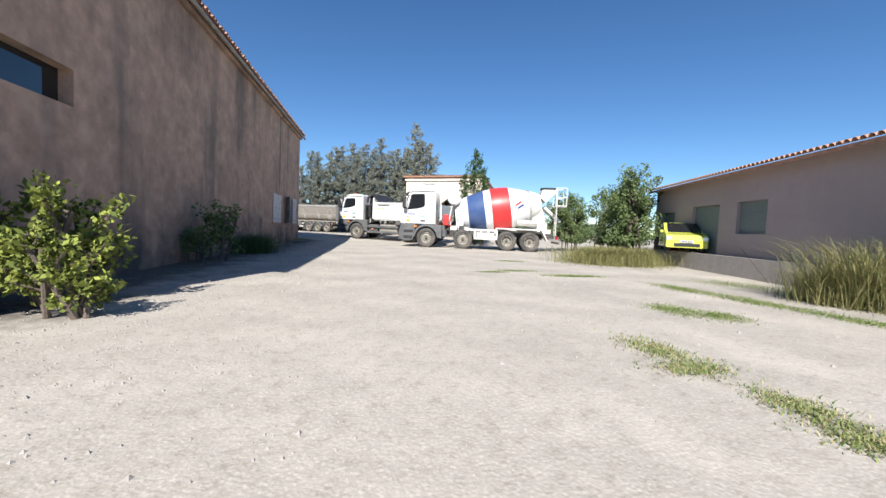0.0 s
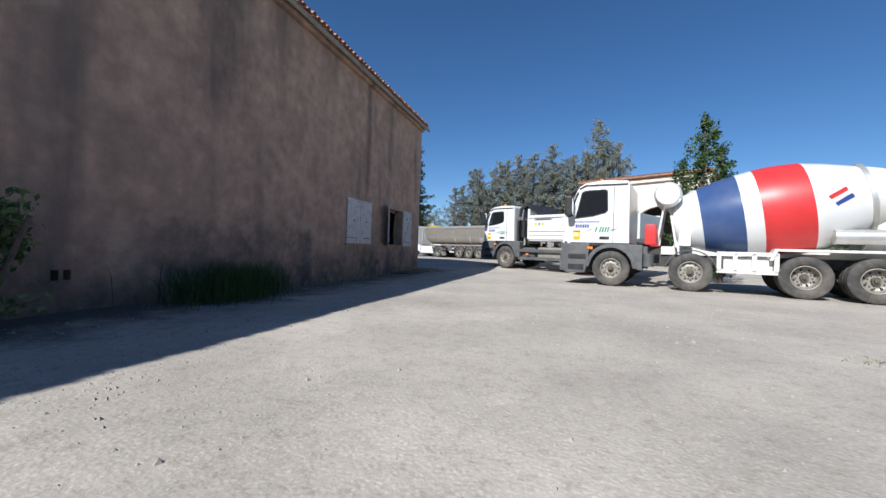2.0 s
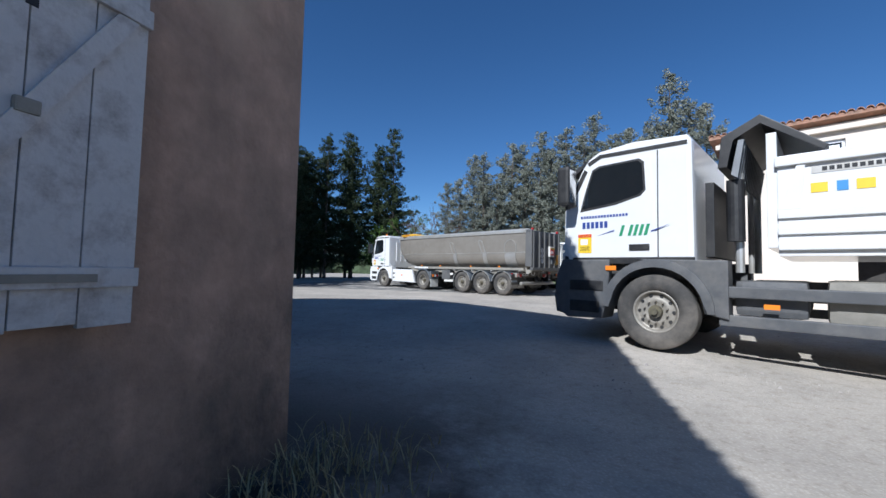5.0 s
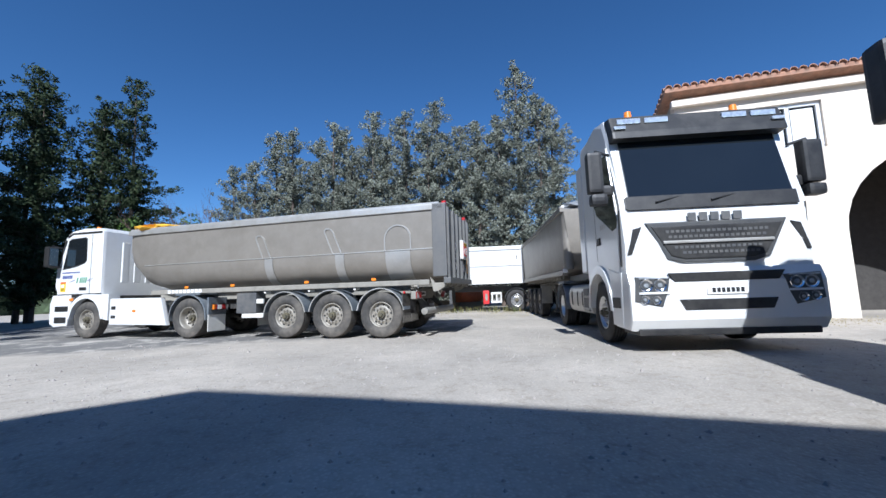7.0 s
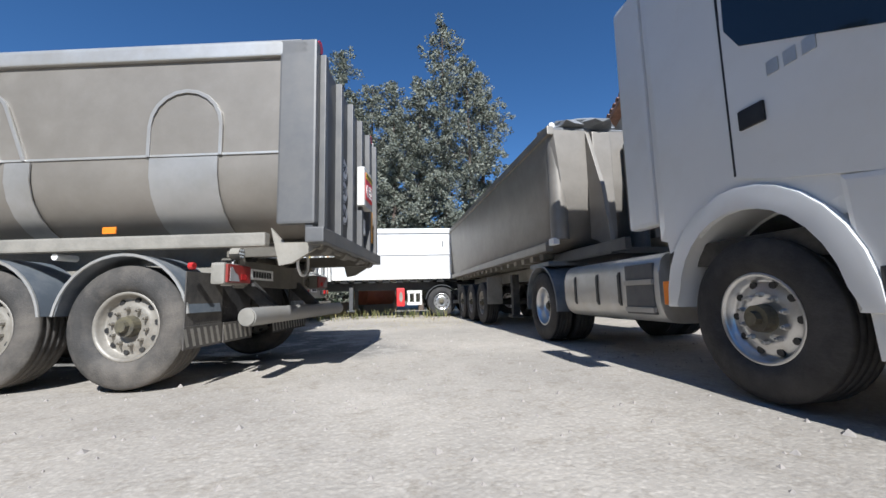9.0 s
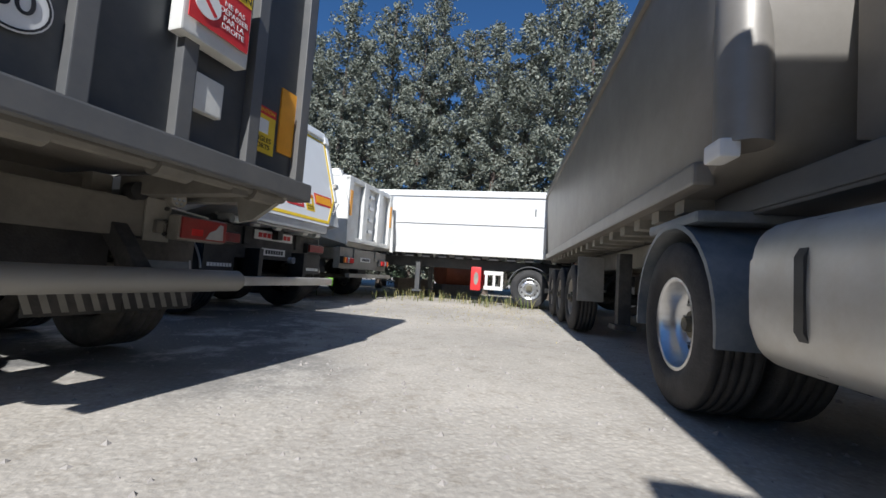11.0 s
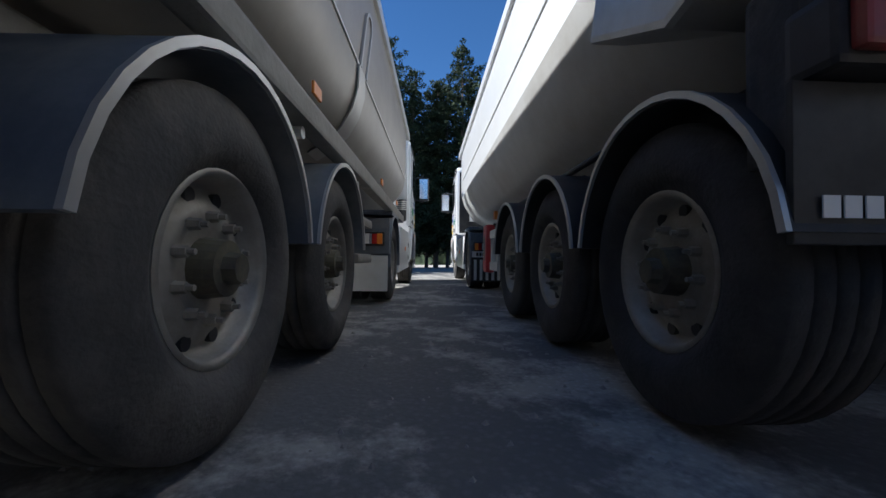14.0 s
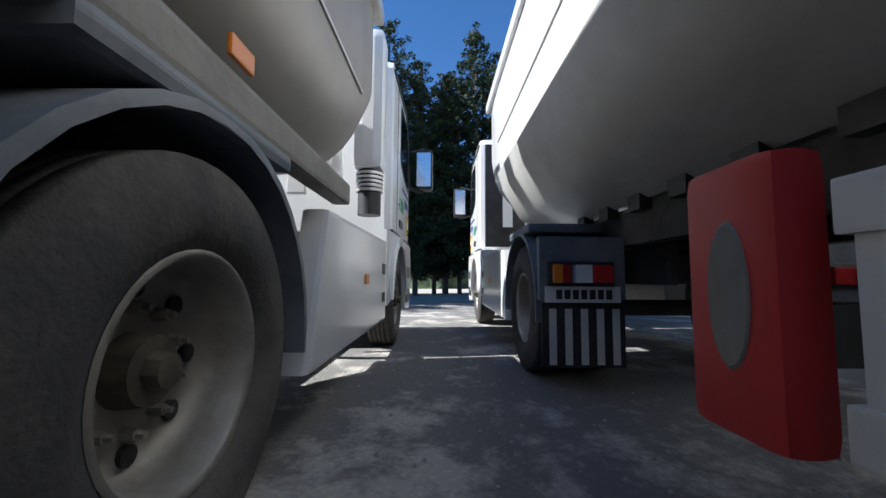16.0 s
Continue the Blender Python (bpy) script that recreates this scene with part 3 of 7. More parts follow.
def axle(parent, x, track=1.22, width=0.31, style="flat", dual=False, rubber=None, rim=None):
    """Both wheels of an axle; track: the outer face."""
    for s in (1, -1):
        wheel(parent, x, s * (track - width / 2), s, width, style, rubber, rim)
        if dual:
            wheel(parent, x, s * (track - width * 1.6), s, width, "deep", rubber, rim)
    part("axle", tubed((x, -track + 0.2, R), (x, track - 0.2, R), 0.07), CHASSIS, parent)


def arch_fender(parent, x, y0, y1, r=0.62, a0=15, a1=165, zc=R, th=0.025, material=None, lip=None, skirt=0.0):
    material = material or FENDER
    outer = arc(x, zc, r + th, a0, a1, 18)
    inner = arc(x, zc, r, a1, a0, 18)
    f = part("mudguard", prismed(outer + inner, y0, y1, 0.006), material, parent, smooth=False)
    if lip:
        yo = y1 if abs(y1) > abs(y0) else y0
        part("edge_trim", prismed(arc(x, zc, r + th + 0.003, a0, a1, 18) + arc(x, zc, r + th - 0.020, a1, a0, 18), yo, yo + (0.015 if yo > 0 else -0.015)), lip, f, "pale worn edge of the mudguard")
    return f


def bars(parent, name, n, x0, x1, z0, z1, y, side, material, plane="side", gap=0.3):
    """Unreadable writing as short plain bars."""
    bm = bmesh.new()
    w = (x1 - x0) / n
    for i in range(n):
        a = x0 + i * w
        if plane == "side":
            box(bm, a, a + w * (1 - gap), y, y + side * 0.004, z0, z1)
        else:
            box(bm, y, y + side * 0.004, a, a + w * (1 - gap), z0, z1)
    return part(name, bm, material, parent)


def logo(parent, x, z, y, side, s=1.0):
    """A company sign as plain strokes: green slanted strokes between two navy sweeps."""
    bm = bmesh.new()
    d = 0.13 * s
    for a in (0.0, 0.2, 0.32, 0.44, 0.56):
        xa = x - (a - 0.3) * s * (1 if side > 0 else -1)
        k = -0.07 * s * (1 if side > 0 else -1)
        prism(bm, [(xa, z - d), (xa - 0.07 * s, z - d), (xa - 0.07 * s + k, z + d), (xa + k, z + d)], y, y + side * 0.004)
    o = part("company_sign", bm, GREEN, parent, "green slanted company sign on the door")
    for q in (1, -1):
        bm = bmesh.new()
        xa = x + q * 0.42 * s
        prism(bm, [(xa, z + q * 0.03 * s), (xa + q * 0.40 * s, z + (0.10 if q * side < 0 else -0.10) * s), (xa, z + q * 0.03 * s - 0.035 * s)], y, y + side * 0.004)
        part("company_stripe", bm, NAVY, o)


def blind_spot_sticker(parent, m):
    """Yellow and red warning sticker."""
    b = part("warning_sticker", boxed(-0.11, 0.11, -0.002, 0.002, -0.15, 0.15, 0), YELLOW, parent, "yellow and red blind spot warning sticker")
    b.matrix_local = m
    part("band", boxed(-0.11, 0.11, -0.0045, -0.002, 0.10, 0.15, 0), RED, b)
    part("pictogram", boxed(-0.07, 0.05, -0.0045, -0.002, -0.02, 0.07, 0), PALE, b)
    lettering(b, "ATTENTION", 0.034, YELLOW, pose(0, -0.006, 0.125, 90, 0, 0), thick=0.001)
    lettering(b, "ANGLES\nMORTS", 0.045, INK, pose(0, -0.005, -0.085, 90, 0, 0), thick=0.001)
    return b


# ---- cabs ----
def mirror(parent, x, y, side, z=2.35, h=0.62):
    m = part("mirror", box(bmesh.new(), x - 0.10, x + 0.10, y - 0.02, y + side * 0.24, z - h / 2, z + h / 2, 0.05), BLACK, parent, "black twin wing mirror")
    part("mirror_arm", tubed((x - 0.05, y - side * 0.12, z + h / 2 - 0.03), (x, y + side * 0.1, z + h / 2 + 0.03), 0.022), BLACK, m)
    part("mirror_arm", tubed((x - 0.05, y - side * 0.12, z - h / 2 + 0.03), (x, y + side * 0.1, z - h / 2 - 0.02), 0.022), BLACK, m)
    part("mirror_glass", boxed(x - 0.106, x - 0.1, y, y + side * 0.21, z - h / 2 + 0.05, z + h / 2 - 0.05, 0), CHROME, m)


def site_cab(t, lower=None, roof=3.40, sign=True, grille="dark", tall_stack=False):
    """A day cab with grey lower panels; the front axle is at x = 0."""
    lower = lower or PLASTIC
    W = 1.20
    side = [(1.30, 1.20), (1.36, 1.55), (1.37, 2.13), (1.06, roof - 0.30), (0.97, roof - 0.14), (0.80, roof - 0.04), (0.3, roof + 0.02), (-0.42, roof - 0.02), (-0.48, roof - 0.12), (-0.50, 1.22)]
    c = part("cab_shell", prismed(side, -W, W, 0.08), WHITE, t, "white painted steel cab")
    for s in (1, -1):
        y = s * W
        part("door", prismed([(1.12, 1.26), (1.17, 1.95), (0.90, roof - 0.25), (0.05, roof - 0.25), (-0.02, 1.26)], y, y + s * 0.012, 0.006), WHITE, t)
        part("side_window", prismed([(1.06, 2.08), (1.00, 2.30), (0.88, roof - 0.36), (0.78, roof - 0.31), (0.22, roof - 0.29), (0.16, roof - 0.34), (0.14, 2.30), (0.20, 2.23), (0.55, 2.14)], y + s * 0.010, y + s * 0.018), GLASS, t, "dark side window")
        part("window_seal", prismed([(1.10, 2.03), (1.02, 2.33), (0.90, roof - 0.33), (0.79, roof - 0.28), (0.20, roof - 0.26), (0.13, roof - 0.32), (0.11, 2.28), (0.18, 2.20), (0.54, 2.10)], y + s * 0.004, y + s * 0.0145), BLACK, t)
        part("screen_pillar", prismed([(1.36, 2.10), (1.28, 2.10), (0.98, roof - 0.34), (1.03, roof - 0.30)], y - s * 0.01, y + s * 0.014), BLACK, t, "black windscreen pillar")
        part("roof_gutter", prismed([(0.98, roof - 0.20), (0.78, roof - 0.10), (-0.42, roof - 0.11), (-0.42, roof - 0.16), (0.76, roof - 0.15), (0.95, roof - 0.25)], y - s * 0.02, y + s * 0.014), BLACK, t)
        part("panel_gap", boxed(-0.055, -0.04, y - s * 0.01, y + s * 0.004, 1.30, roof - 0.18, 0), BLACK, t)
        part("door_handle", boxed(0.06, 0.34, y + s * 0.008, y + s * 0.03, 1.40, 1.49, 0.02), BLACK, t)
        mirror(t, 1.22, y + s * 0.14, s, 2.42)
        if sign:
            logo(t, 0.30, 1.70, y + s * 0.013, s, 0.62)
        bars(t, "plain_marking", 6, 0.66, 1.08, 1.76, 1.86, y + s * 0.013, s, NAVY)
        bars(t, "plain_marking", 16, 0.36, 1.10, 1.92, 1.96, y + s * 0.013, s, NAVY)
        part("sill_band", boxed(-0.49, 1.22, y - s * 0.05, y + s * 0.02, 1.20, 1.30, 0.01), BLACK, t, "black band under the door")
        blind_spot_sticker(t, pose(1.02, y + s * 0.0155, 1.52, 0, 0, 180 if s > 0 else 0))
        # grey step panels ahead of the wheel, arch and panel behind it
        part("step_panel", prismed([(1.44, 0.42), (1.50, 1.00), (1.40, 1.27), (0.62, 1.27), (0.66, 0.70), (0.74, 0.36), (1.30, 0.33)], y - s * 0.42, y + s * 0.03, 0.03), lower, t, "grey plastic step panel with open steps")
        part("step", boxed(0.78, 1.26, y - s * 0.2, y + s * 0.045, 0.44, 0.62, 0.02), BLACK, t)
        part("step", boxed(0.72, 1.26, y - s * 0.2, y + s * 0.045, 0.78, 0.94, 0.02), BLACK, t)
        part("wheel_arch", prismed(arc(0, 0.55, 0.72, 0, 180, 16) + arc(0, 0.55, 0.62, 180, 0, 16), y - s * 0.32, y + s * 0.06, 0.015), lower, t)
        part("rear_guard", prismed([(-0.60, 0.55), (-0.86, 0.50), (-0.86, 1.25), (0.3, 1.28), (0.0, 1.24), (-0.5, 1.05)], y - s * 0.30, y + s * 0.03, 0.02), lower, t)
        hl = part("headlight", prismed([(-0.16, 0.72), (0.16, 0.70), (0.18, 0.90), (-0.10, 0.94)], 1.47, 1.53, 0.01, axis="x"), LENS, t, "clear headlight")
        hl.location = (0, s * 0.98, 0)
        part("side_lamp", boxed(0.52, 0.68, y + s * 0.03, y + s * 0.05, 1.10, 1.17, 0.01), ORANGE, t)
    part("windscreen", prismed([(1.385, 2.15), (1.06, roof - 0.24), (1.04, roof - 0.25), (1.35, 2.14)], -1.08, 1.08), GLASS, t, "dark windscreen")
    part("sun_visor", prismed([(1.28, roof - 0.36), (1.30, roof - 0.30), (0.98, roof - 0.10), (0.95, roof - 0.14)], -1.1, 1.1), BLACK, t, "dark sun visor over the windscreen")
    front = part("front_panel", prismed([(1.32, 1.30), (1.42, 1.34), (1.405, 2.10), (1.30, 2.12)], -1.12, 1.12, 0.02), WHITE, t, "white front panel with dark lettering")
    for i, (yy, w) in enumerate(((0.78, 0.12), (0.56, 0.05), (0.40, 0.10), (0.20, 0.10), (0.0, 0.16))):
        part("front_letter", boxed(1.415, 1.425, 0.15 + yy - w / 2 - 0.1, 0.15 + yy + w / 2 - 0.1, 1.88, 2.06, 0.004), DGREEN, front, "dark green block of the owner's lettering")
    # slatted grille
    for i in range(4):
        part("grille_bar", boxed(1.40, 1.49, -1.05, 1.05, 0.98 + 0.15 * i, 1.09 + 0.15 * i, 0.02), BLACK if i < 2 else WHITE, t)
        bm = bmesh.new()
        for k in range(12):
            box(bm, 1.485, 1.497, -0.98 + k * 0.17, -0.90 + k * 0.17, 1.01 + 0.15 * i, 1.06 + 0.15 * i)
        part("grille_insert", bm, BLACK, t)
    part("grille_backing", boxed(1.33, 1.42, -1.1, 1.1, 0.9, 1.62, 0.01), BLACK, t)
    part("badge", lathe(bmesh.new(), [(0.0005, 1.49), (0.14, 1.49), (0.17, 1.505), (0.17, 1.52), (0.15, 1.52), (0.13, 1.50), (0.0006, 1.505)], 28, "x", (0, 0, 1.64)), CHROME, t, "round chrome badge")
    part("bumper", prismed([(1.30, 0.36), (1.52, 0.40), (1.56, 0.66), (1.52, 0.96), (1.30, 0.98)], -1.2, 1.2, 0.04), lower, t, "grey plastic bumper")
    part("bumper_grille", boxed(1.545, 1.57, -0.62, 0.62, 0.62, 0.84, 0.01), BLACK, t)
    p = part("number_plate", boxed(1.565, 1.575, -0.26, 0.26, 0.50, 0.61, 0.004), PALE, t)
    bars(p, "plain_marking", 7, -0.2, 0.22, 0.525, 0.585, 1.576, 1, INK, "front")
    part("roof_beacon", tubed((0.4, 0.75, roof - 0.01), (0.4, 0.75, roof + 0.13), 0.07, 0.05, 14), ORANGE, t, "orange beacon")
    part("cab_floor", boxed(-0.5, 1.3, -1.1, 1.1, 1.0, 1.24, 0.02), CHASSIS, t)
    return c


def ladder_chassis(t, x0, x1, z=0.86, material=None):
    material = material or CHASSIS
    for s in (1, -1):
        part("frame_rail", boxed(x0, x1, s * 0.38, s * 0.46, z - 0.13, z + 0.13, 0.01), material, t)
    bm = bmesh.new()
    x = x0 + 0.3
    while x < x1:
        box(bm, x, x + 0.08, -0.38, 0.38, z - 0.1, z + 0.08)
        x += 1.1
    part("cross_bracing", bm, material, t)


# ---- concrete mixer truck ----
def mixer_truck():
    t = thing("concrete_mixer_truck", 4.55, 27.95, lift(4, 23), 165.0, "white concrete mixer lorry with blue and red drum bands", "mixer truck", "parked lorries")
    site_cab(t, roof=3.20)
    ladder_chassis(t, -7.1, 0.9)
    axle(t, 0)
    axle(t, -2.05)
    axle(t, -4.45, style="deep", dual=True)
    axle(t, -5.70, style="deep", dual=True)
    for s in (1, -1):
        arch_fender(t, -2.05, s * 0.86, s * 1.24, 0.60, 10, 170, material=PLASTIC)
    # drum: axis tilted up to the rear
    tilt = Matrix.Rotation(radians(9), 3, "Y")
    c = Vector((-3.75, 0, 2.22))
    prof = [(0.0005, 2.22), (0.62, 2.19), (0.76, 2.10), (0.86, 1.86), (0.99, 1.48)]
    seg = [("drum_white_end", prof, WHITE), ("drum_blue_band", [(0.99, 1.48), (1.13, 0.95), (1.20, 0.55)], BLUE), ("drum_white_band", [(1.20, 0.55), (1.245, 0.17)], WHITE),
           ("drum_red_band", [(1.245, 0.17), (1.265, -0.10), (1.265, -0.40), (1.22, -0.85)], RED), ("drum_white_cone", [(1.22, -0.85), (1.10, -1.30), (0.97, -1.70), (0.90, -1.90)], WHITE),
           ("drum_roller_ring", [(0.90, -1.90), (0.94, -1.91), (0.94, -2.0), (0.87, -2.01)], ALUL), ("drum_neck", [(0.87, -2.01), (0.74, -2.38), (0.60, -2.60), (0.52, -2.60), (0.55, -2.3), (0.0006, -2.2)], OFFWHITE)]
    for nm, pr, mm in seg:
        part(nm, lathe(bmesh.new(), pr, 56, "x", c, tilt), mm, t, smooth=True)
    # slanted emblem patches on the drum cone
    for s in (1, -1):
        for k, mm in ((0, RED), (0.10, WHITE), (0.2, NAVY)):
            bm = bmesh.new()
            a = c + tilt @ Vector((-1.30 - k * 0.5, s * (1.105 - k * 0.18), 0.18 - k * 0.9))
            box(bm, -0.2, 0.2, -0.01, 0.01, -0.045, 0.045)
            o = part("emblem", bm, mm, t)
            o.matrix_local = Matrix.Translation(a) @ pose(0, 0, 0, 0, 35, 16 * s)
    # drum stand, water tank, frame
    part("front_stand", prismed([(-1.55, 1.02), (-2.25, 1.02), (-2.0, 1.75), (-1.75, 1.75)], -0.5, 0.5, 0.02), OFFWHITE, t)
    part("drum_drive", tubed((-1.65, 0, 1.95), (-2.2, 0, 2.0), 0.26, seg=18), OFFWHITE, t)
    part("water_tank", lathe(bmesh.new(), [(0.0005, -1.0), (0.30, -0.97), (0.36, -0.88), (0.36, 0.88), (0.30, 0.97), (0.0006, 1.0)], 28, "y", (-1.45, 0, 2.75)), WHITE, t, "white cylindrical water tank")
    part("tank_strap", lathe(bmesh.new(), [(0.362, 0.45), (0.37, 0.45), (0.37, 0.53), (0.362, 0.53)], 28, "y", (-1.45, 0, 2.75)), ALUL, t)
    part("tank_strap", lathe(bmesh.new(), [(0.362, -0.53), (0.37, -0.53), (0.37, -0.45), (0.362, -0.45)], 28, "y", (-1.45, 0, 2.75)), ALUL, t)
    for s in (1, -1):
        part("red_canister", boxed(-1.20, -0.90, s * 0.94, s * 1.2, 1.26, 1.86, 0.06), RED, t, "red plastic canister")
        part("air_tank", tubed((-1.0, s * 1.0, 1.0), (-1.0, s * 1.0, 0.62), 0.15, seg=16), PLASTIC, t)
        bm = bmesh.new()
        for z0, z1 in ((0.55, 0.66), (1.02, 1.12)):
            box(bm, -3.95, -2.65, s * 1.10, s * 1.18, z0, z1, 0.01)
        for x in (-3.95, -3.5, -3.1, -2.75):
            box(bm, x, x + 0.1, s * 1.10, s * 1.18, 0.6, 1.08)
        part("side_guard", bm, OFFWHITE, t, "white steel side guard")
        part("side_tank", boxed(-3.85, -2.8, s * 0.65, s * 1.06, 0.62, 0.98, 0.06), OFFWHITE, t)
        part("rear_mudguard", prismed([(-3.75, 0.92), (-3.85, 1.22), (-6.35, 1.22), (-6.65, 0.62), (-6.58, 0.62), (-6.30, 1.17), (-3.90, 1.17), (-3.82, 0.92)], s * 0.64, s * 1.24, 0.01), OFFWHITE, t, "white steel mudguard over the rear wheels")
        part("subframe_rail", boxed(-6.9, -1.3, s * 0.42, s * 0.52, 1.0, 1.24, 0.01), OFFWHITE, t)
        part("rear_stand", prismed([(-5.6, 1.22), (-6.7, 1.22), (-6.35, 2.5), (-6.05, 2.5)], s * 0.42, s * 0.52, 0.01), OFFWHITE, t)
        bm = tubed((-2.0, s * 0.9, 1.2), (-2.0, s * 0.45, 2.2), 0.035)
        tube(bm, (-1.7, s * 0.95, 1.2), (-1.5, s * 0.5, 2.4), 0.03)
        tube(bm, (-1.2, s * 0.8, 1.3), (-1.35, s * 0.7, 2.4), 0.03)
        part("pipework", bm, OFFWHITE, t)
        part("valve_box", boxed(-2.05, -1.75, s * 0.75, s * 1.05, 1.25, 1.62, 0.03), OFFWHITE, t)
    part("roller_housing", tubed((-5.0, -0.9, 1.55), (-6.1, -0.9, 1.55), 0.18, seg=16), ALUL, t)
    part("roller_housing", tubed((-5.0, 0.9, 1.55), (-6.1, 0.9, 1.55), 0.18, seg=16), ALUL, t)
    # chute, hopper, rear ladder with platform
    part("hopper", prismed([(-6.55, 2.75), (-7.25, 3.45), (-6.35, 3.45), (-6.25, 3.0)], -0.5, 0.5, 0.03), OFFWHITE, t, "dusty white filling hopper")
    part("hopper_rim", lathe(bmesh.new(), [(0.42, 0.0), (0.46, 0.0), (0.46, 0.12), (0.40, 0.12)], 24, "y", (0, 0, 0)), BLACK, t).matrix_local = pose(-6.75, 0, 3.46, 90, 0, 0)
    part("chute", prismed([(-6.6, 2.55), (-7.5, 1.75), (-7.42, 1.66), (-6.5, 2.42)], -0.28, 0.28, 0.03), OFFWHITE, t)
    for s in (1,):
        bm = bmesh.new()
        for y in (0.72, 1.12):
            tube(bm, (-7.05, y, 0.9), (-7.05, y, 3.5), 0.025)
        part("rear_ladder", bm, OFFWHITE, t, "white steel ladder")
        bm = bmesh.new()
        for k in range(9):
            tube(bm, (-7.05, 0.72, 1.0 + 0.28 * k), (-7.05, 1.12, 1.0 + 0.28 * k), 0.018)
        part("ladder_rungs", bm, GREEN if s < 0 else mat_lightgreen(), t)
        bm = bmesh.new()
        for y in (0.3, 1.15):
            for x in (-7.0, -7.55):
                tube(bm, (x, y, 2.5), (x, y, 3.5), 0.022)
        for z in (2.55, 3.0, 3.5):
            tube(bm, (-7.0, 0.3, z), (-7.55, 0.3, z), 0.02)
            tube(bm, (-7.0, 1.15, z), (-7.55, 1.15, z), 0.02)
            tube(bm, (-7.55, 0.3, z), (-7.55, 1.15, z), 0.02)
        part("platform_rail", bm, OFFWHITE, t)
        part("platform", boxed(-7.55, -6.95, 0.3, 1.15, 2.48, 2.53, 0.005), ALUL, t)
    part("rear_bumper", boxed(-7.35, -7.25, -1.15, 1.15, 0.45, 0.58, 0.02), GREYCH, t)
    part("rear_light", boxed(-7.2, -7.1, 0.75, 1.15, 0.72, 0.86, 0.02), LAMPRED, t)
    t.scale = (1.25, 1.25, 1.25)
    return t


def mat_lightgreen():
    return bpy.data.materials.get("pale_green_steel") or mat("pale_green_steel", (0.16, 0.34, 0.22), 0.5, 0, 0.1)


# ---- three-way tipper lorry ----
def tipper_truck():
    t = thing("tipper_lorry", -0.22, 36.85, lift(0, 36.4), 150.0, "white tipper lorry with grey lower panels and black hood", "tipper truck", "parked lorries")
    site_cab(t, roof=3.02)
    ladder_chassis(t, -5.9, 0.9)
    axle(t, 0)
    axle(t, -3.90, style="deep", dual=True)
    axle(t, -5.15, style="deep", dual=True)
    for s in (1, -1):
        arch_fender(t, -3.90, s * 0.66, s * 1.24, 0.60, 20, 160, material=PLASTIC)
        arch_fender(t, -5.15, s * 0.66, s * 1.24, 0.60, 20, 160, material=PLASTIC)
        for z in (0.42, 0.78):
            part("side_rail", boxed(-3.2, -0.75, s * 1.14, s * 1.19, z, z + 0.14, 0.015), PLASTIC, t, "dark grey side guard rail")
        part("fuel_tank", boxed(-3.1, -1.75, s * 0.62, s * 1.08, 0.50, 1.02, 0.10), GREYCH, t, "dusty fuel tank")
        part("battery_box", boxed(-1.6, -0.9, s * 0.62, s * 1.06, 0.55, 1.0, 0.08), PLASTIC, t)
        part("marker", boxed(-1.35, -1.2, s * 1.19, s * 1.2, 0.66, 0.72, 0), ORANGE, t)
        part("tool_box", boxed(-3.35, -3.0, s * 1.0, s * 1.2, 1.02, 1.34, 0.03), PLASTIC, t)
        # body sides with a flat upper panel, a raised strip and lower ribs
        y = s * 1.22
        sd = part("body_side", prismed([(-1.35, 1.42), (-1.35, 2.42), (-6.15, 2.46), (-6.15, 1.42)], y - s * 0.06, y, 0.01), WHITE, t, "white steel tipper body side")
        part("top_rail", boxed(-6.18, -1.33, y - s * 0.08, y + s * 0.05, 2.36, 2.48, 0.015), WHITE, sd)
        part("side_rib", boxed(-6.15, -1.35, y, y + s * 0.035, 1.74, 1.84, 0.012), WHITE, sd)
        part("side_rib", boxed(-6.15, -1.35, y, y + s * 0.035, 1.55, 1.64, 0.012), WHITE, sd)
        part("lower_rail", boxed(-6.15, -1.35, y - s * 0.02, y + s * 0.03, 1.37, 1.46, 0.012), WHITE, sd)
        for x in (-1.46, -2.9, -4.5, -6.0):
            part("stake_post", prismed([(x - 0.1, 1.84), (x + 0.1, 1.84), (x - 0.15 if x < -2 and x > -5.5 else x - 0.07, 2.38), (x - 0.38 if x < -2 and x > -5.5 else x - 0.14, 2.38)], y, y + s * 0.03, 0.008), WHITE, sd)
        part("hinge", boxed(-3.55, -3.42, y, y + s * 0.055, 1.36, 1.86, 0.012), ALUL, sd)
        part("name_strip", boxed(-2.55, -1.65, y, y + s * 0.006, 2.24, 2.32, 0), ALUL, sd)
        bars(sd, "plain_marking", 13, -2.48, -1.72, 2.26, 2.305, y + s * 0.006, s, INK)
        for k, mm in ((0, YELLOW), (0.16, mat_skyblue()), (0.36, YELLOW)):
            part("sticker", boxed(-1.78 - k, -1.64 - k - (0.05 if k == 0.16 else 0), y, y + s * 0.006, 2.02, 2.13, 0), mm, sd)
    part("body_floor", boxed(-6.15, -1.35, -1.2, 1.2, 1.30, 1.42, 0.01), WHITE, t)
    part("tailgate", boxed(-6.25, -6.16, -1.22, 1.22, 1.4, 2.4, 0.02), WHITE, t)
    # headboard hood with open black ribs, folded sheet
    part("headboard", prismed([(-1.25, 1.4), (-1.35, 1.4), (-1.35, 2.80), (-1.25, 2.80)], -1.2, 1.2, 0.01), WHITE, t)
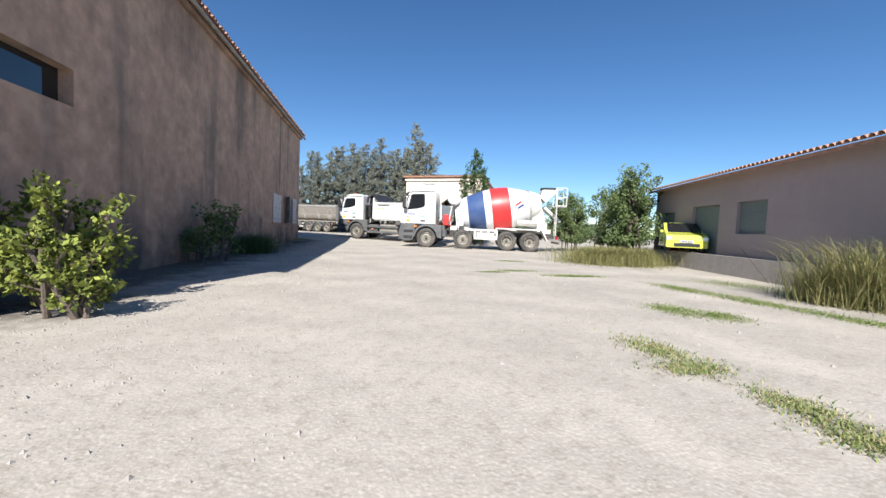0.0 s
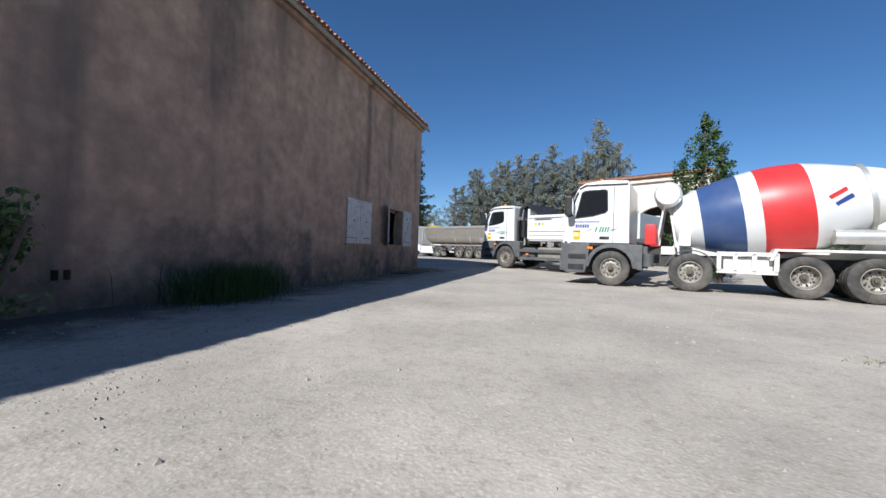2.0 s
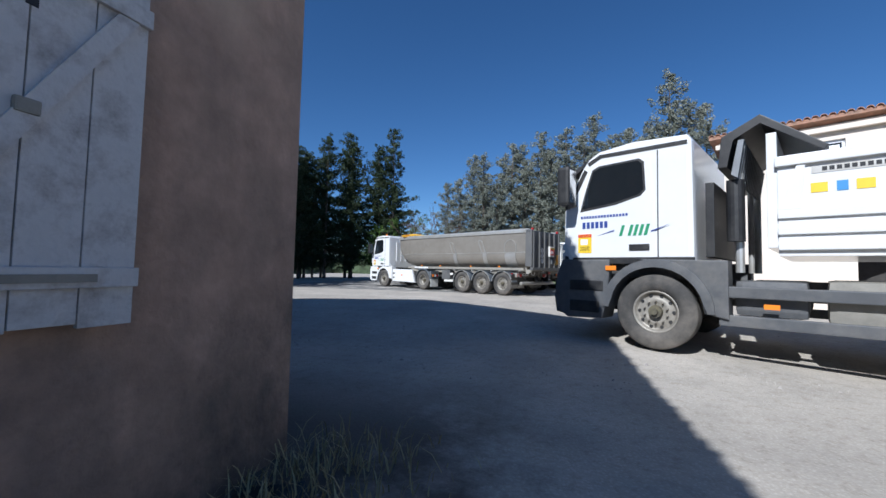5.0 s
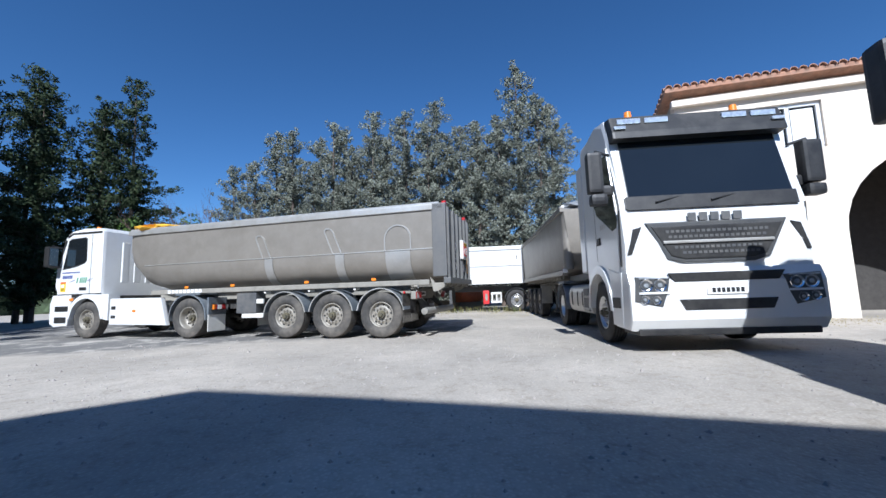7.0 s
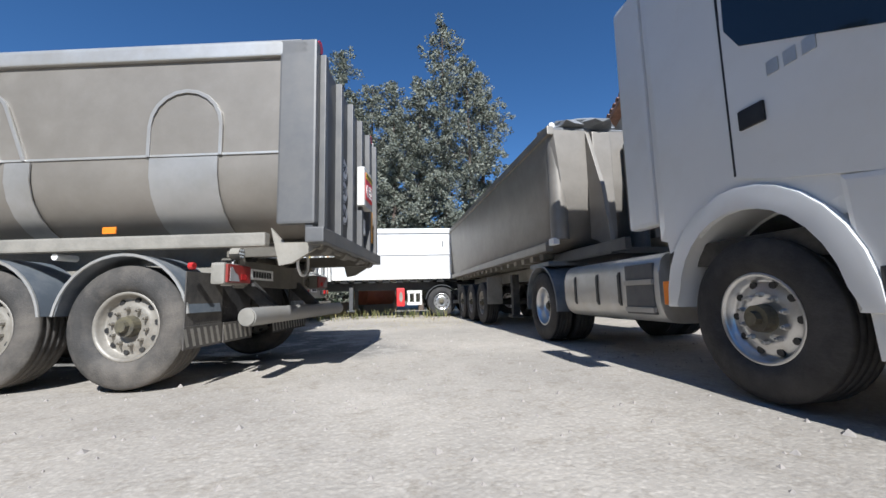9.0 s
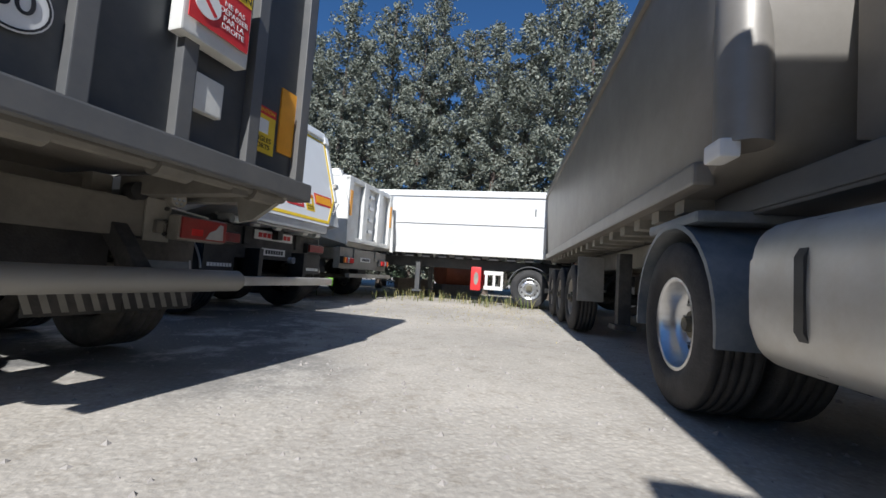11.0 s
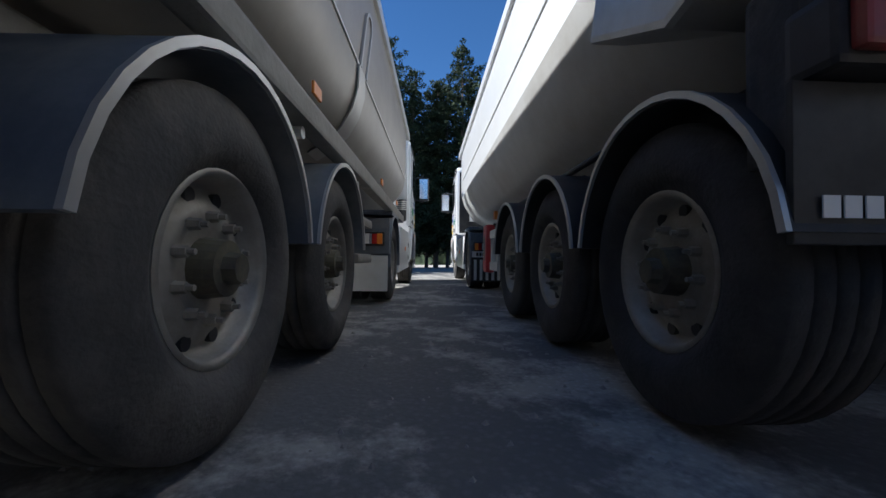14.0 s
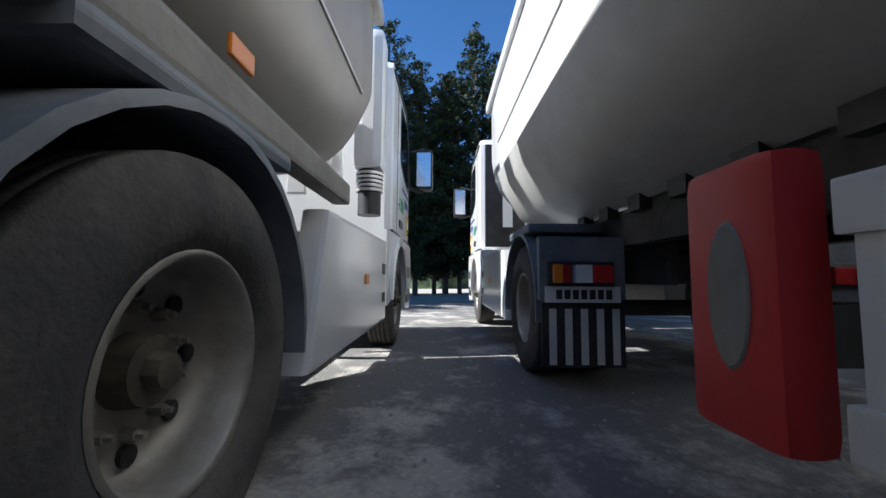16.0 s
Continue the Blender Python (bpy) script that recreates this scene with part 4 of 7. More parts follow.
    part("hood", prismed([(-0.76, 2.45), (-0.80, 2.85), (-1.20, 3.06), (-1.80, 2.56), (-1.76, 2.50), (-1.20, 2.96), (-0.92, 2.80), (-0.86, 2.45)], -1.2, 1.2, 0.01), BLACK, t, "black sheet hood over the body's front")
    bm = bmesh.new()
    for k in range(16):
        y = -1.12 + 0.15 * k
        prism(bm, [(-0.90, 2.35), (-0.98, 2.78), (-1.04, 2.78), (-0.97, 2.3)], y, y + 0.07)
    part("folded_sheet", bm, GREYTARP, t, "folded grey sheet between hood ribs")
    bm = bmesh.new()
    for s in (1, -1):
        tube(bm, (-0.95, s * 0.95, 1.1), (-0.95, s * 0.95, 2.4), 0.05)
        tube(bm, (-0.9, s * 0.6, 1.1), (-0.9, s * 0.6, 2.4), 0.04)
    part("pipework", bm, ALUL, t)
    part("air_filter", tubed((-0.92, 1.02, 1.5), (-0.92, 1.02, 2.3), 0.10, seg=16), BLACK, t)
    part("mesh_guard", boxed(-0.70, -0.60, -1.1, 1.1, 1.3, 2.3, 0.01), BLACK, t)
    t.scale = (1.30, 1.30, 1.30)
    return t


def mat_skyblue():
    return bpy.data.materials.get("sky_blue_vinyl") or mat("sky_blue_vinyl", (0.06, 0.26, 0.55), 0.5, 0, 0.05)


# ---- dump semi-trailers ----
def tub_section(kind, top):
    if kind == "round":
        half = [(1.22, top), (1.22, top - 0.55)] + [(0.66 + 0.56 * math.cos(radians(-a)), 1.92 + 0.62 * math.sin(radians(-a))) for a in range(0, 91, 10)]
    elif kind == "half":
        half = [(1.22, top), (1.22, 2.0), (1.195, 1.88), (1.14, 1.75), (1.05, 1.61), (0.93, 1.48), (0.79, 1.37), (0.62, 1.30)]
    else:
        half = [(1.24, top), (1.24, top - 0.1), (1.16, 1.45), (1.12, 1.36)]
    return half


def loft(bm, rows):
    """Joins rows of points, each a closed ring, into one skin with ends."""
    rings = [[bm.verts.new(p) for p in row] for row in rows]
    n = len(rings[0])
    for a, b in zip(rings, rings[1:]):
        for i in range(n):
            bm.faces.new((a[i], a[(i + 1) % n], b[(i + 1) % n], b[i]))
    bm.faces.new(rings[0])
    bm.faces.new(list(reversed(rings[-1])))
    return bm


def dump_trailer(name, x, y, z, heading, label, kind, body, top=3.05, rear=-3.1, front=6.6, slope=0.9, drop=0.0, frame=None, guard=None, lip=None, rubber=None, rim=None, spacing=1.29, axles=3, lean=0.0, group="parked trailers"):
    t = thing(name, x, y, z, heading, label, "dump trailer", group)
    frame = frame or GREYCH
    half = tub_section(kind, top)
    ring = half + [(-a, b) for a, b in reversed(half)]
    wall = 0.05

    def row(xx, s=1.0, up=0.0):
        return [(xx, a * s, b if b > top - 0.01 else b + (up * (top - b))) for a, b in ring]

    bm = bmesh.new()
    loft(bm, [[(xx + lean * (zz - 1.3) / (top - 1.3), yy, zz) for xx, yy, zz in row(rear + 0.06)], row(front - slope), row(front - slope * 0.45, 0.995, 0.10), row(front - slope * 0.12, 0.98, 0.32), row(front, 0.95, 0.55)])
    b = part("tub", bm, body, t, "long dump body skin", smooth=False)
    for s in (1, -1):
        yy = s * (half[0][0])
        part("top_rail", boxed(rear + lean, front + 0.02, yy - s * 0.06, yy + s * 0.04, top - 0.10, top + 0.03, 0.015), body if kind != "round" else ALUL, t)
        part("sheet_roll", tubed((rear + lean + 0.1, yy - s * 0.05, top + 0.05), (front, yy - s * 0.05, top + 0.05), 0.045, seg=10), ALUL if kind == "round" else OFFWHITE, t)
        part("frame_rail", boxed(-1.9, front - 0.5, s * 0.50, s * 0.62, 1.0, 1.26, 0.012), frame, t)
    part("top_sheet", boxed(rear + lean + 0.05, front, -1.16, 1.16, top - 0.02, top + 0.015, 0.0), GREYTARP, t, "rolled-out sheet over the load space")
    bm = bmesh.new()
    for k in range(9):
        xx = -1.8 + k * 1.0
        if xx < front - 0.8:
            box(bm, xx, xx + 0.08, -0.5, 0.5, 1.03, 1.22)
    part("cross_bracing", bm, frame, t)
    xs = [spacing * (k - (axles - 1) / 2) for k in range(axles)]
    for xx in xs:
        axle(t, xx, 1.22, 0.37, "flat", rubber=rubber, rim=rim)
        for s in (1, -1):
            if guard:
                arch_fender(t, xx, s * 0.80, s * 1.25, 0.575, 8, 172, zc=R + 0.02, material=guard, lip=lip)
    return t, half


def landing_leg(t, x, material):
    for s in (1, -1):
        part("landing_leg", boxed(x - 0.07, x + 0.07, s * 0.75, s * 0.9, 0.28, 1.15, 0.01), material, t)
        part("leg_foot", boxed(x - 0.14, x + 0.14, s * 0.70, s * 0.95, 0.22, 0.28, 0.01), material, t)


def speed_discs(t, x, y, z, r=0.105, step=0.25):
    for k, n in enumerate(("90", "80", "60")):
        d = part("speed_disc", tubed((x, y, z - k * step), (x - 0.006, y, z - k * step), r, seg=28), PALE, t, "round white speed limit disc")
        lettering(d, n, 0.135, INK, facing(x - 0.009, y, z - k * step, "back"), thick=0.001)
        part("ring", lathe(bmesh.new(), [(r - 0.014, x - 0.008), (r - 0.006, x - 0.008), (r - 0.006, x - 0.006), (r - 0.014, x - 0.006)], 28, "x", (0, y, z - k * step)), INK, d)


def no_overtake_sign(t, x, y, z, w=0.36, h=0.34):
    s = part("warning_sign", boxed(x - 0.006, x, y - w / 2, y + w / 2, z - h / 2, z + h / 2, 0), RED, t, "red and yellow sign against overtaking on the right")
    part("header", boxed(x - 0.009, x - 0.006, y - w / 2, y + w / 2, z + h * 0.28, z + h / 2, 0), YELLOW, s)
    lettering(s, "ATTENTION", 0.062, INK, facing(x - 0.011, y, z + h * 0.39, "back"), thick=0.001)
    part("roundel", tubed((x - 0.006, y + w * 0.24, z - 0.05), (x - 0.011, y + w * 0.24, z - 0.05), 0.075, seg=24), PALE, s)
    part("roundel_bar", boxed(x - 0.014, x - 0.011, -0.065, 0.065, -0.01, 0.01, 0), RED, s).matrix_local = Matrix.Translation((0, y + w * 0.24, z - 0.05)) @ pose(0, 0, 0, 45, 0, 0)
    lettering(s, "NE PAS\nDÉPASSER\nPAR LA\nDROITE", 0.042, PALE, facing(x - 0.009, y - w * 0.2, z - 0.045, "back"), thick=0.001)


def stripe_board(t, x, y0, y1, z0, z1):
    b = part("marker_board", boxed(x - 0.006, x, y0, y1, z0, z1, 0), RED, t, "orange rear marker board with red rim")
    part("field", boxed(x - 0.01, x - 0.006, y0 + 0.03, y1 - 0.03, z0 + 0.03, z1 - 0.03, 0), mat_amber(), b)


def mat_amber():
    return bpy.data.materials.get("amber_reflector") or mat("amber_reflector", (0.85, 0.36, 0.02), 0.4, 0, 0.08, 8.0)


def rear_plate(t, x, y, z):
    p = part("number_plate", boxed(x - 0.008, x, y - 0.26, y + 0.26, z - 0.055, z + 0.055, 0.003), PALE, t)
    bars(p, "plain_marking", 7, y - 0.2, y + 0.2, z - 0.032, z + 0.032, x - 0.009, -1, INK, "front")


def mud_flap(t, x, y0, y1, z0, z1, striped=True):
    f = part("mud_flap", boxed(x - 0.012, x, y0, y1, z0, z1, 0.003), RUBBER, t, "dusty rubber mud flap")
    if striped:
        bm = bmesh.new()
        n = 6
        for k in range(n):
            a = y0 + (y1 - y0) * (k + 0.2) / n
            w = (y1 - y0) / n * 0.45
            v = [bm.verts.new(p) for p in ((x - 0.015, a, z0 + 0.02), (x - 0.015, a + w, z0 + 0.02), (x - 0.015, a + w + 0.05, z1 - 0.02), (x - 0.015, a + 0.05, z1 - 0.02))]
            bm.faces.new(v)
        part("stripes", bm, GREYCH, f, "worn slanted pale stripes")


def tail_cluster(t, x, s, z, y=0.95):
    c = part("tail_lamp", boxed(x - 0.05, x + 0.08, s * y - 0.225, s * y + 0.225, z - 0.085, z + 0.085, 0.02), BLACK, t, "tail lamp cluster in a black housing")
    for a0, a1, mm in ((-0.205, -0.02, LAMPRED), (-0.015, 0.075, LENS), (0.08, 0.20, LAMPRED)):
        part("lens", boxed(x - 0.085, x - 0.05, s * y + s * a0, s * y + s * a1, z - 0.062, z + 0.062, 0.014), mm, c)
    part("amber_lens", boxed(x - 0.088, x - 0.05, s * y + s * 0.14, s * y + s * 0.205, z - 0.064, z + 0.064, 0.012), ORANGE, c)


def broken_lamp(t, x, s, z, y):
    """Dusty red lamp whose outer lower lens is cracked away."""
    c = part("tail_lamp", boxed(x - 0.03, x + 0.09, s * y - 0.20, s * y + 0.20, z - 0.092, z + 0.092, 0.025), GREYCH, t, "dusty red tail lamp with a cracked pale corner")
    part("lens", boxed(x - 0.052, x - 0.03, s * y - 0.186, s * y + 0.186, z - 0.078, z + 0.078, 0.016), LAMPDUST, c)
    part("inner_lens", boxed(x - 0.0545, x - 0.052, s * (y - 0.11), s * (y - 0.02), z - 0.05, z + 0.0, 0), LAMPRED, c)
    crack = [(0.005, -0.066), (0.155, -0.066), (0.150, 0.052), (0.122, 0.058), (0.085, 0.012), (0.035, -0.012)]
    part("cracked_lens", prismed([(s * (y + a), z + b) for a, b in crack], x - 0.056, x - 0.0525, axis="x"), PALEDUST, c, "pale broken lens corner")


def grey_trailer():
    t, half = dump_trailer("grey_dump_trailer", -5.38, 47.98, lift(0, 48), 149.4, "grey dusty round-bellied dump semi-trailer with three axles", "round", TAUPE, top=3.0, rear=-2.860, front=6.5, slope=1.1,
                           guard=FENDER, lip=ALUL)
    # side frame channel and raised U ribs on the belly
    for s in (1, -1):
        part("side_sill", boxed(-2.5, 5.6, s * 1.14, s * 1.24, 1.18, 1.30, 0.02), GREYCH, t, "dusty side channel with stickers")
        for (xa, w, zt) in ((2.1, 0.13, 2.62), (0.1, 0.13, 2.66), (-1.75, 0.34, 2.62)):
            lean = 0.42 if w < 0.2 else 0.0
            pts = [(xa - w, 2.0), (xa - w, zt - w)] + arc(xa, zt - w, w, 180, 0, 10) + [(xa + w, 2.0), (xa + w - 0.03, 2.0)] + arc(xa, zt - w, w - 0.03, 0, 180, 10) + [(xa - w + 0.03, 2.0)]
            pts = [(px - lean * (zt - pz), pz) for px, pz in pts]
            part("raised_rib", prismed(pts, s * 1.215, s * 1.245, 0.004), ALU, t, "pressed arch rib on the body side")
            pad = [(xa - w, 2.0), (xa - w, zt - w)] + arc(xa, zt - w, w * 0.96, 180, 0, 10) + [(xa + w, 2.0)]
            part("rib_pad", prismed([(px - lean * (zt - pz), pz) for px, pz in pad], s * 1.215, s * 1.229), TAUPE, t)
            xa -= lean * (zt - 1.85)
            bm = bmesh.new()
            loft(bm, [[(xa + q * w * 0.9, s * (0.66 + 0.575 * math.cos(radians(-a)) + d), 1.92 + 0.635 * math.sin(radians(-a))) for q, d in ((-1, 0), (1, 0), (1, 0.012), (-1, 0.012))] for a in range(-6, 70, 15)])
            part("rib_foot", bm, ALU, t)
        part("side_seam", boxed(-2.810, 5.9, s * 1.222, s * 1.232, 2.00, 2.02, 0.003), ALUL, t)
        part("rear_post", boxed(-2.930, -2.60, s * 1.16, s * 1.26, 1.36, 3.04, 0.02), SLATEL, t, "grey metal rear corner post")
        for xx in (2.8, 0.6, -1.2, 4.3):
            part("side_marker", boxed(xx, xx + 0.12, s * 1.24, s * 1.255, 1.32, 1.38, 0.01), ORANGE, t)
        broken_lamp(t, -2.16, s, 0.955, 1.09)
        mud_flap(t, -1.87, s * 0.78, s * 1.30, 0.33, 0.52)
        mud_flap(t, -1.88, s * 0.24, s * 0.765, 0.33, 0.52)
        mud_flap(t, -1.855, s * 0.76, s * 1.28, 0.50, 0.98, False)
        part("rubber_buffer", tubed((-2.02, s * 0.66, 1.16), (-2.12, s * 0.66, 1.16), 0.06, seg=14), BLACK, t)
        w = part("round_lamp", tubed((-2.04, s * 0.92, 1.155), (-2.13, s * 0.92, 1.155), 0.058, seg=20), GREYCH, t, "dusty round lamp with ringed diodes")
        for k in range(7):
            q = radians(60 * k)
            rr = 0.034 if k < 6 else 0.0
            part("diode", tubed((-2.128, s * 0.92 + rr * math.cos(q), 1.155 + rr * math.sin(q)), (-2.136, s * 0.92 + rr * math.cos(q), 1.155 + rr * math.sin(q)), 0.011, seg=8), LENS, w)
        part("lamp_arm", boxed(-2.10, -1.75, s * 0.80, s * 0.86, 0.90, 0.99, 0.01), DUSTCH, t)
        part("side_lamp", tubed((-1.90, s * 1.30, 1.02), (-1.94, s * 1.30, 1.02), 0.03, seg=12), LAMPRED, t, "small round red clearance lamp")
        part("lamp_wire", tubed((-2.0, s * 0.80, 1.12), (-2.17, s * 1.14, 1.05), 0.008, seg=6), PALE, t)
        part("gate_bracket", prismed([(-2.98, 1.22), (-2.60, 1.22), (-2.48, 1.36), (-2.56, 1.02), (-2.68, 1.04)], s * 1.06, s * 1.10, 0.004), GREYCH, t)
        for xx in (0.62, -0.62, 1.9):
            part("fender_lamp", tubed((xx, s * 1.0, 1.14), (xx, s * 1.2, 1.14), 0.03, seg=10), OFFWHITE, t)
    bm = bmesh.new()
    for k in range(9):
        box(bm, 4.9 - k * 0.13, 5.0 - k * 0.13, 1.24, 1.243, 1.20, 1.29)
    part("maker_stickers", bm, PALE, t, "row of small pale stickers")
    # ribbed dark tailgate
    g = part("tailgate", boxed(-2.910, -2.840, -1.24, 1.24, 1.31, 2.98, 0.01), SLATE, t, "dark ribbed tailgate")
    for yy in (-1.16, -0.72, -0.28, 0.16, 0.60, 1.10):
        part("gate_rib", boxed(-2.975, -2.910, yy - 0.04, yy + 0.04, 1.33, 2.96, 0.006), SLATEL, g)
    part("gate_foot", boxed(-3.010, -2.850, -1.26, 1.26, 1.20, 1.33, 0.012), SLATEL, g)
    speed_discs(t, -2.922, 0.36, 2.12, 0.118, 0.245)
    no_overtake_sign(t, -3.030, -0.38, 2.10)
    part("sign_holder", boxed(-3.020, -2.930, -0.58, -0.18, 1.85, 2.34, 0.01), OFFWHITE, t)
    part("gate_latch", boxed(-2.960, -2.910, -0.5, -0.3, 1.52, 1.72, 0.01), OFFWHITE, t)
    blind_spot_sticker(t, pose(-2.923, -0.83, 1.60, 0, 0, -90))
    part("amber_board", boxed(-2.922, -2.910, -1.13, -0.98, 1.5, 1.95, 0), mat_amber(), t)
    part("rear_beam", boxed(-2.05, -1.93, -0.92, 0.92, 0.86, 1.12, 0.02), DUSTCH, t, "dusty rear cross beam")
    for s in (1, -1):
        c = part("beam_plate", boxed(-2.066, -2.05, s * 0.74, s * 0.92, 0.84, 1.14, 0.006), GREYCH, t)
        for zz in (0.90, 0.99, 1.08):
            part("bolt", tubed((-2.066, s * 0.88, zz), (-2.08, s * 0.88, zz), 0.016, seg=6), CHASSIS, c)
        part("tail_rail", boxed(-2.92, -1.9, s * 0.66, s * 0.78, 1.14, 1.27, 0.01), DUSTCH, t)
        part("rubber_skirt", boxed(-1.80, -1.79, s * 0.12, s * 0.70, 0.45, 0.92, 0.003), RUBBERD, t)
    bm = tubed((-2.890, -1.1, 1.2), (-2.890, 1.1, 1.2), 0.04)
    for yy in (-0.9, -0.3, 0.3, 0.9):
        tube(bm, (-2.890, yy - 0.09, 1.2), (-2.890, yy + 0.09, 1.2), 0.07)
    part("gate_hinge_bar", bm, DUSTCH, t)
    rear_plate(t, -2.055, 0.40, 0.985)
    part("underrun_bar", tubed((-2.38, -1.26, 0.585), (-2.38, 1.26, 0.585), 0.078, seg=24), DUSTBAR, t, "dusty grey round underrun bar", smooth=False)
    for s in (1, -1):
        part("bar_arm", prismed([(-2.43, 0.56), (-2.31, 0.54), (-1.86, 0.95), (-1.93, 1.06)], s * 0.6 - 0.05, s * 0.6 + 0.05, 0.01), CHASSIS, t)
        part("bar_cap", tubed((-2.38, s * 1.255, 0.585), (-2.38, s * 1.275, 0.585), 0.070, seg=20), GREYCH, t, "chipped end cap")
        part("work_lamp", tubed((-2.830, s * 1.1, 3.06), (-2.910, s * 1.1, 3.06), 0.06, seg=12), LAMPRED, t)
    part("cable_loop", lathe(bmesh.new(), [(0.13, -0.01), (0.15, -0.01), (0.15, 0.01), (0.13, 0.01)], 20, "x", (-2.55, 0.52, 1.10)), PALE, t)
    part("side_cabinet", boxed(2.15, 2.75, 0.85, 1.22, 0.62, 1.14, 0.03), PLASTIC, t)
    for k in range(2):
        part("side_guard", boxed(1.95, 2.6, -1.2, -1.13, 0.52 + 0.32 * k, 0.60 + 0.32 * k, 0.03), GREYCH, t)
        part("side_guard", boxed(1.95, 2.6, 1.13, 1.2, 0.5 + 0.36 * k, 0.62 + 0.36 * k, 0.03), OFFWHITE, t)
    part("yellow_sheet", lumpy((5.9, 0.3, 3.1), (0.8, 1.0, 0.18), 3), TARP, t, "crumpled yellow tarpaulin on the body's front")
    return t


def lumpy(c, s, seed):
    bm = bmesh.new()
    bmesh.ops.create_icosphere(bm, subdivisions=3, radius=1.0)
    for v in bm.verts:
        k = 1 + 0.35 * noise.noise(v.co * 2.2 + Vector((seed, 0, 0)))
        v.co = Vector((c[0] + v.co.x * s[0] * k, c[1] + v.co.y * s[1] * k, c[2] + v.co.z * s[2] * k))
    return bm


def white_trailer():
    t, half = dump_trailer("white_dump_trailer", -4.80, 52.06, lift(0, 52), 151.0, "white dump semi-trailer with yellow-edged tailgate, black running gear and mudguards", "half", WHITE, top=3.20, rear=-2.20, front=7.2, slope=0.9, lean=0.44,
                           frame=CHASSIS, guard=BLACK, lip=ALUL, rubber=RUBBERD)
    for s in (1, -1):
        part("belly_panel", prismed([(1.225, 1.98), (1.17, 1.80), (0.96, 1.48), (0.64, 1.29), (0.64, 1.27), (0.98, 1.45), (1.19, 1.78), (1.25, 1.98)] if s > 0 else [(-1.225, 1.98), (-1.17, 1.80), (-0.96, 1.48), (-0.64, 1.29), (-0.64, 1.27), (-0.98, 1.45), (-1.19, 1.78), (-1.25, 1.98)], -1.6, 6.3, axis="x"), mat_graywhite(), t, "grey-white lower belly of the body")
        part("corner_casting", prismed([(-2.22, 1.50), (-1.45, 1.34), (-0.85, 1.62), (-0.95, 1.92), (-1.25, 1.86), (-1.5, 2.05), (-2.06, 2.05)], s * 0.95, s * 1.27, 0.03), ALUL, t, "stepped grey rear corner")
        part("rear_post", boxed(-2.30, -2.10, s * 1.165, s * 1.25, 1.98, 3.30, 0.02), WHITE, t)
        part("gate_pivot", prismed([(-2.34, 3.12), (-2.34, 3.26), (-2.1, 3.34), (-1.9, 3.30), (-1.96, 3.14)], s * 1.10, s * 1.22, 0.01), WHITE, t, "white hinge ear on the top corner")
        part("gate_clamp", boxed(-2.36, -2.24, s * 1.17, s * 1.27, 2.24, 2.32, 0.01), ALUL, t)
        part("grab_handle", tubed((-2.40, s * 1.10, 1.90), (-2.42, s * 0.84, 1.66), 0.012, seg=8), ALUL, t)
        lamp = part("tail_lamp", boxed(-1.95, -1.82, s * 0.98 - 0.225, s * 0.98 + 0.225, 0.975, 1.145, 0.02), BLACK, t, "dark red tail lamp in a black housing")
        part("lens", boxed(-1.985, -1.95, s * 0.98 - 0.205, s * 0.98 + 0.205, 0.998, 1.122, 0.014), LAMPDUST, lamp)
        f = part("mud_flap", boxed(-1.88, -1.86, s * 0.74, s * 1.24, 0.60, 0.97, 0.003), BLACK, t, "black mud flap")
        bars(f, "plain_marking", 8, s * 0.99 - 0.2, s * 0.99 + 0.2, 0.66, 0.71, -1.885, -1, PALE, "front", 0.2)
        part("reverse_lamp", tubed((-1.86, s * 0.42, 0.82), (-1.95, s * 0.42, 0.82), 0.055, seg=14), LENS, t)
        part("belly_seam", boxed(-1.5, 6.4, s * 1.222, s * 1.235, 2.40, 2.43, 0.004), WHITE, t)
        part("hose", tubed((-1.0, s * 1.1, 1.15), (1.6, s * 1.1, 1.13), 0.02), BLACK, t)
        bars(t, "red_marking", 6, -0.85, -0.25, 2.62, 2.70, s * 1.225, s, RED)
        bm = bmesh.new()
        for k in range(16):
            box(bm, -1.2 + 0.45 * k, -1.05 + 0.45 * k, s * 0.62, s * 0.70, 1.2, 1.3)
        part("body_rest", bm, BLACK, t)
    # tailgate
    rim_yz = [(1.18, 3.30), (1.18, 1.98), (0.86, 1.46), (-0.86, 1.46), (-1.18, 1.98), (-1.18, 3.30)]
    bm = prismed(rim_yz, 0.0, 0.08, 0.008, axis="x")
    for v in bm.verts:
        v.co.x += -2.28
    g = part("tailgate", bm, WHITE, t, "plain white tailgate with reflective yellow edging")

    def gx(z):
        return -2.28

    bm = bmesh.new()
    for s in (1, -1):
        prism(bm, [(gx(3.2) - 0.006, 3.2), (gx(2.0) - 0.006, 2.0), (gx(2.0), 2.0), (gx(3.2), 3.2)], s * 1.12, s * 1.165)
        edge = prismed([(s * 1.165, 2.0), (s * 0.86, 1.51), (s * 0.81, 1.51), (s * 1.12, 2.0)], -0.007, -0.001, axis="x")
        for v in edge.verts:
            v.co.x += gx(v.co.z)
        part("yellow_edging", edge, YELLOW, g)
    prism(bm, [(gx(3.16) - 0.006, 3.16), (gx(3.12) - 0.006, 3.12), (gx(3.12), 3.12), (gx(3.16), 3.16)], -1.1, 1.1)
    prism(bm, [(gx(1.56) - 0.006, 1.56), (gx(1.51) - 0.006, 1.51), (gx(1.51), 1.51), (gx(1.56), 1.56)], -0.85, 0.85)
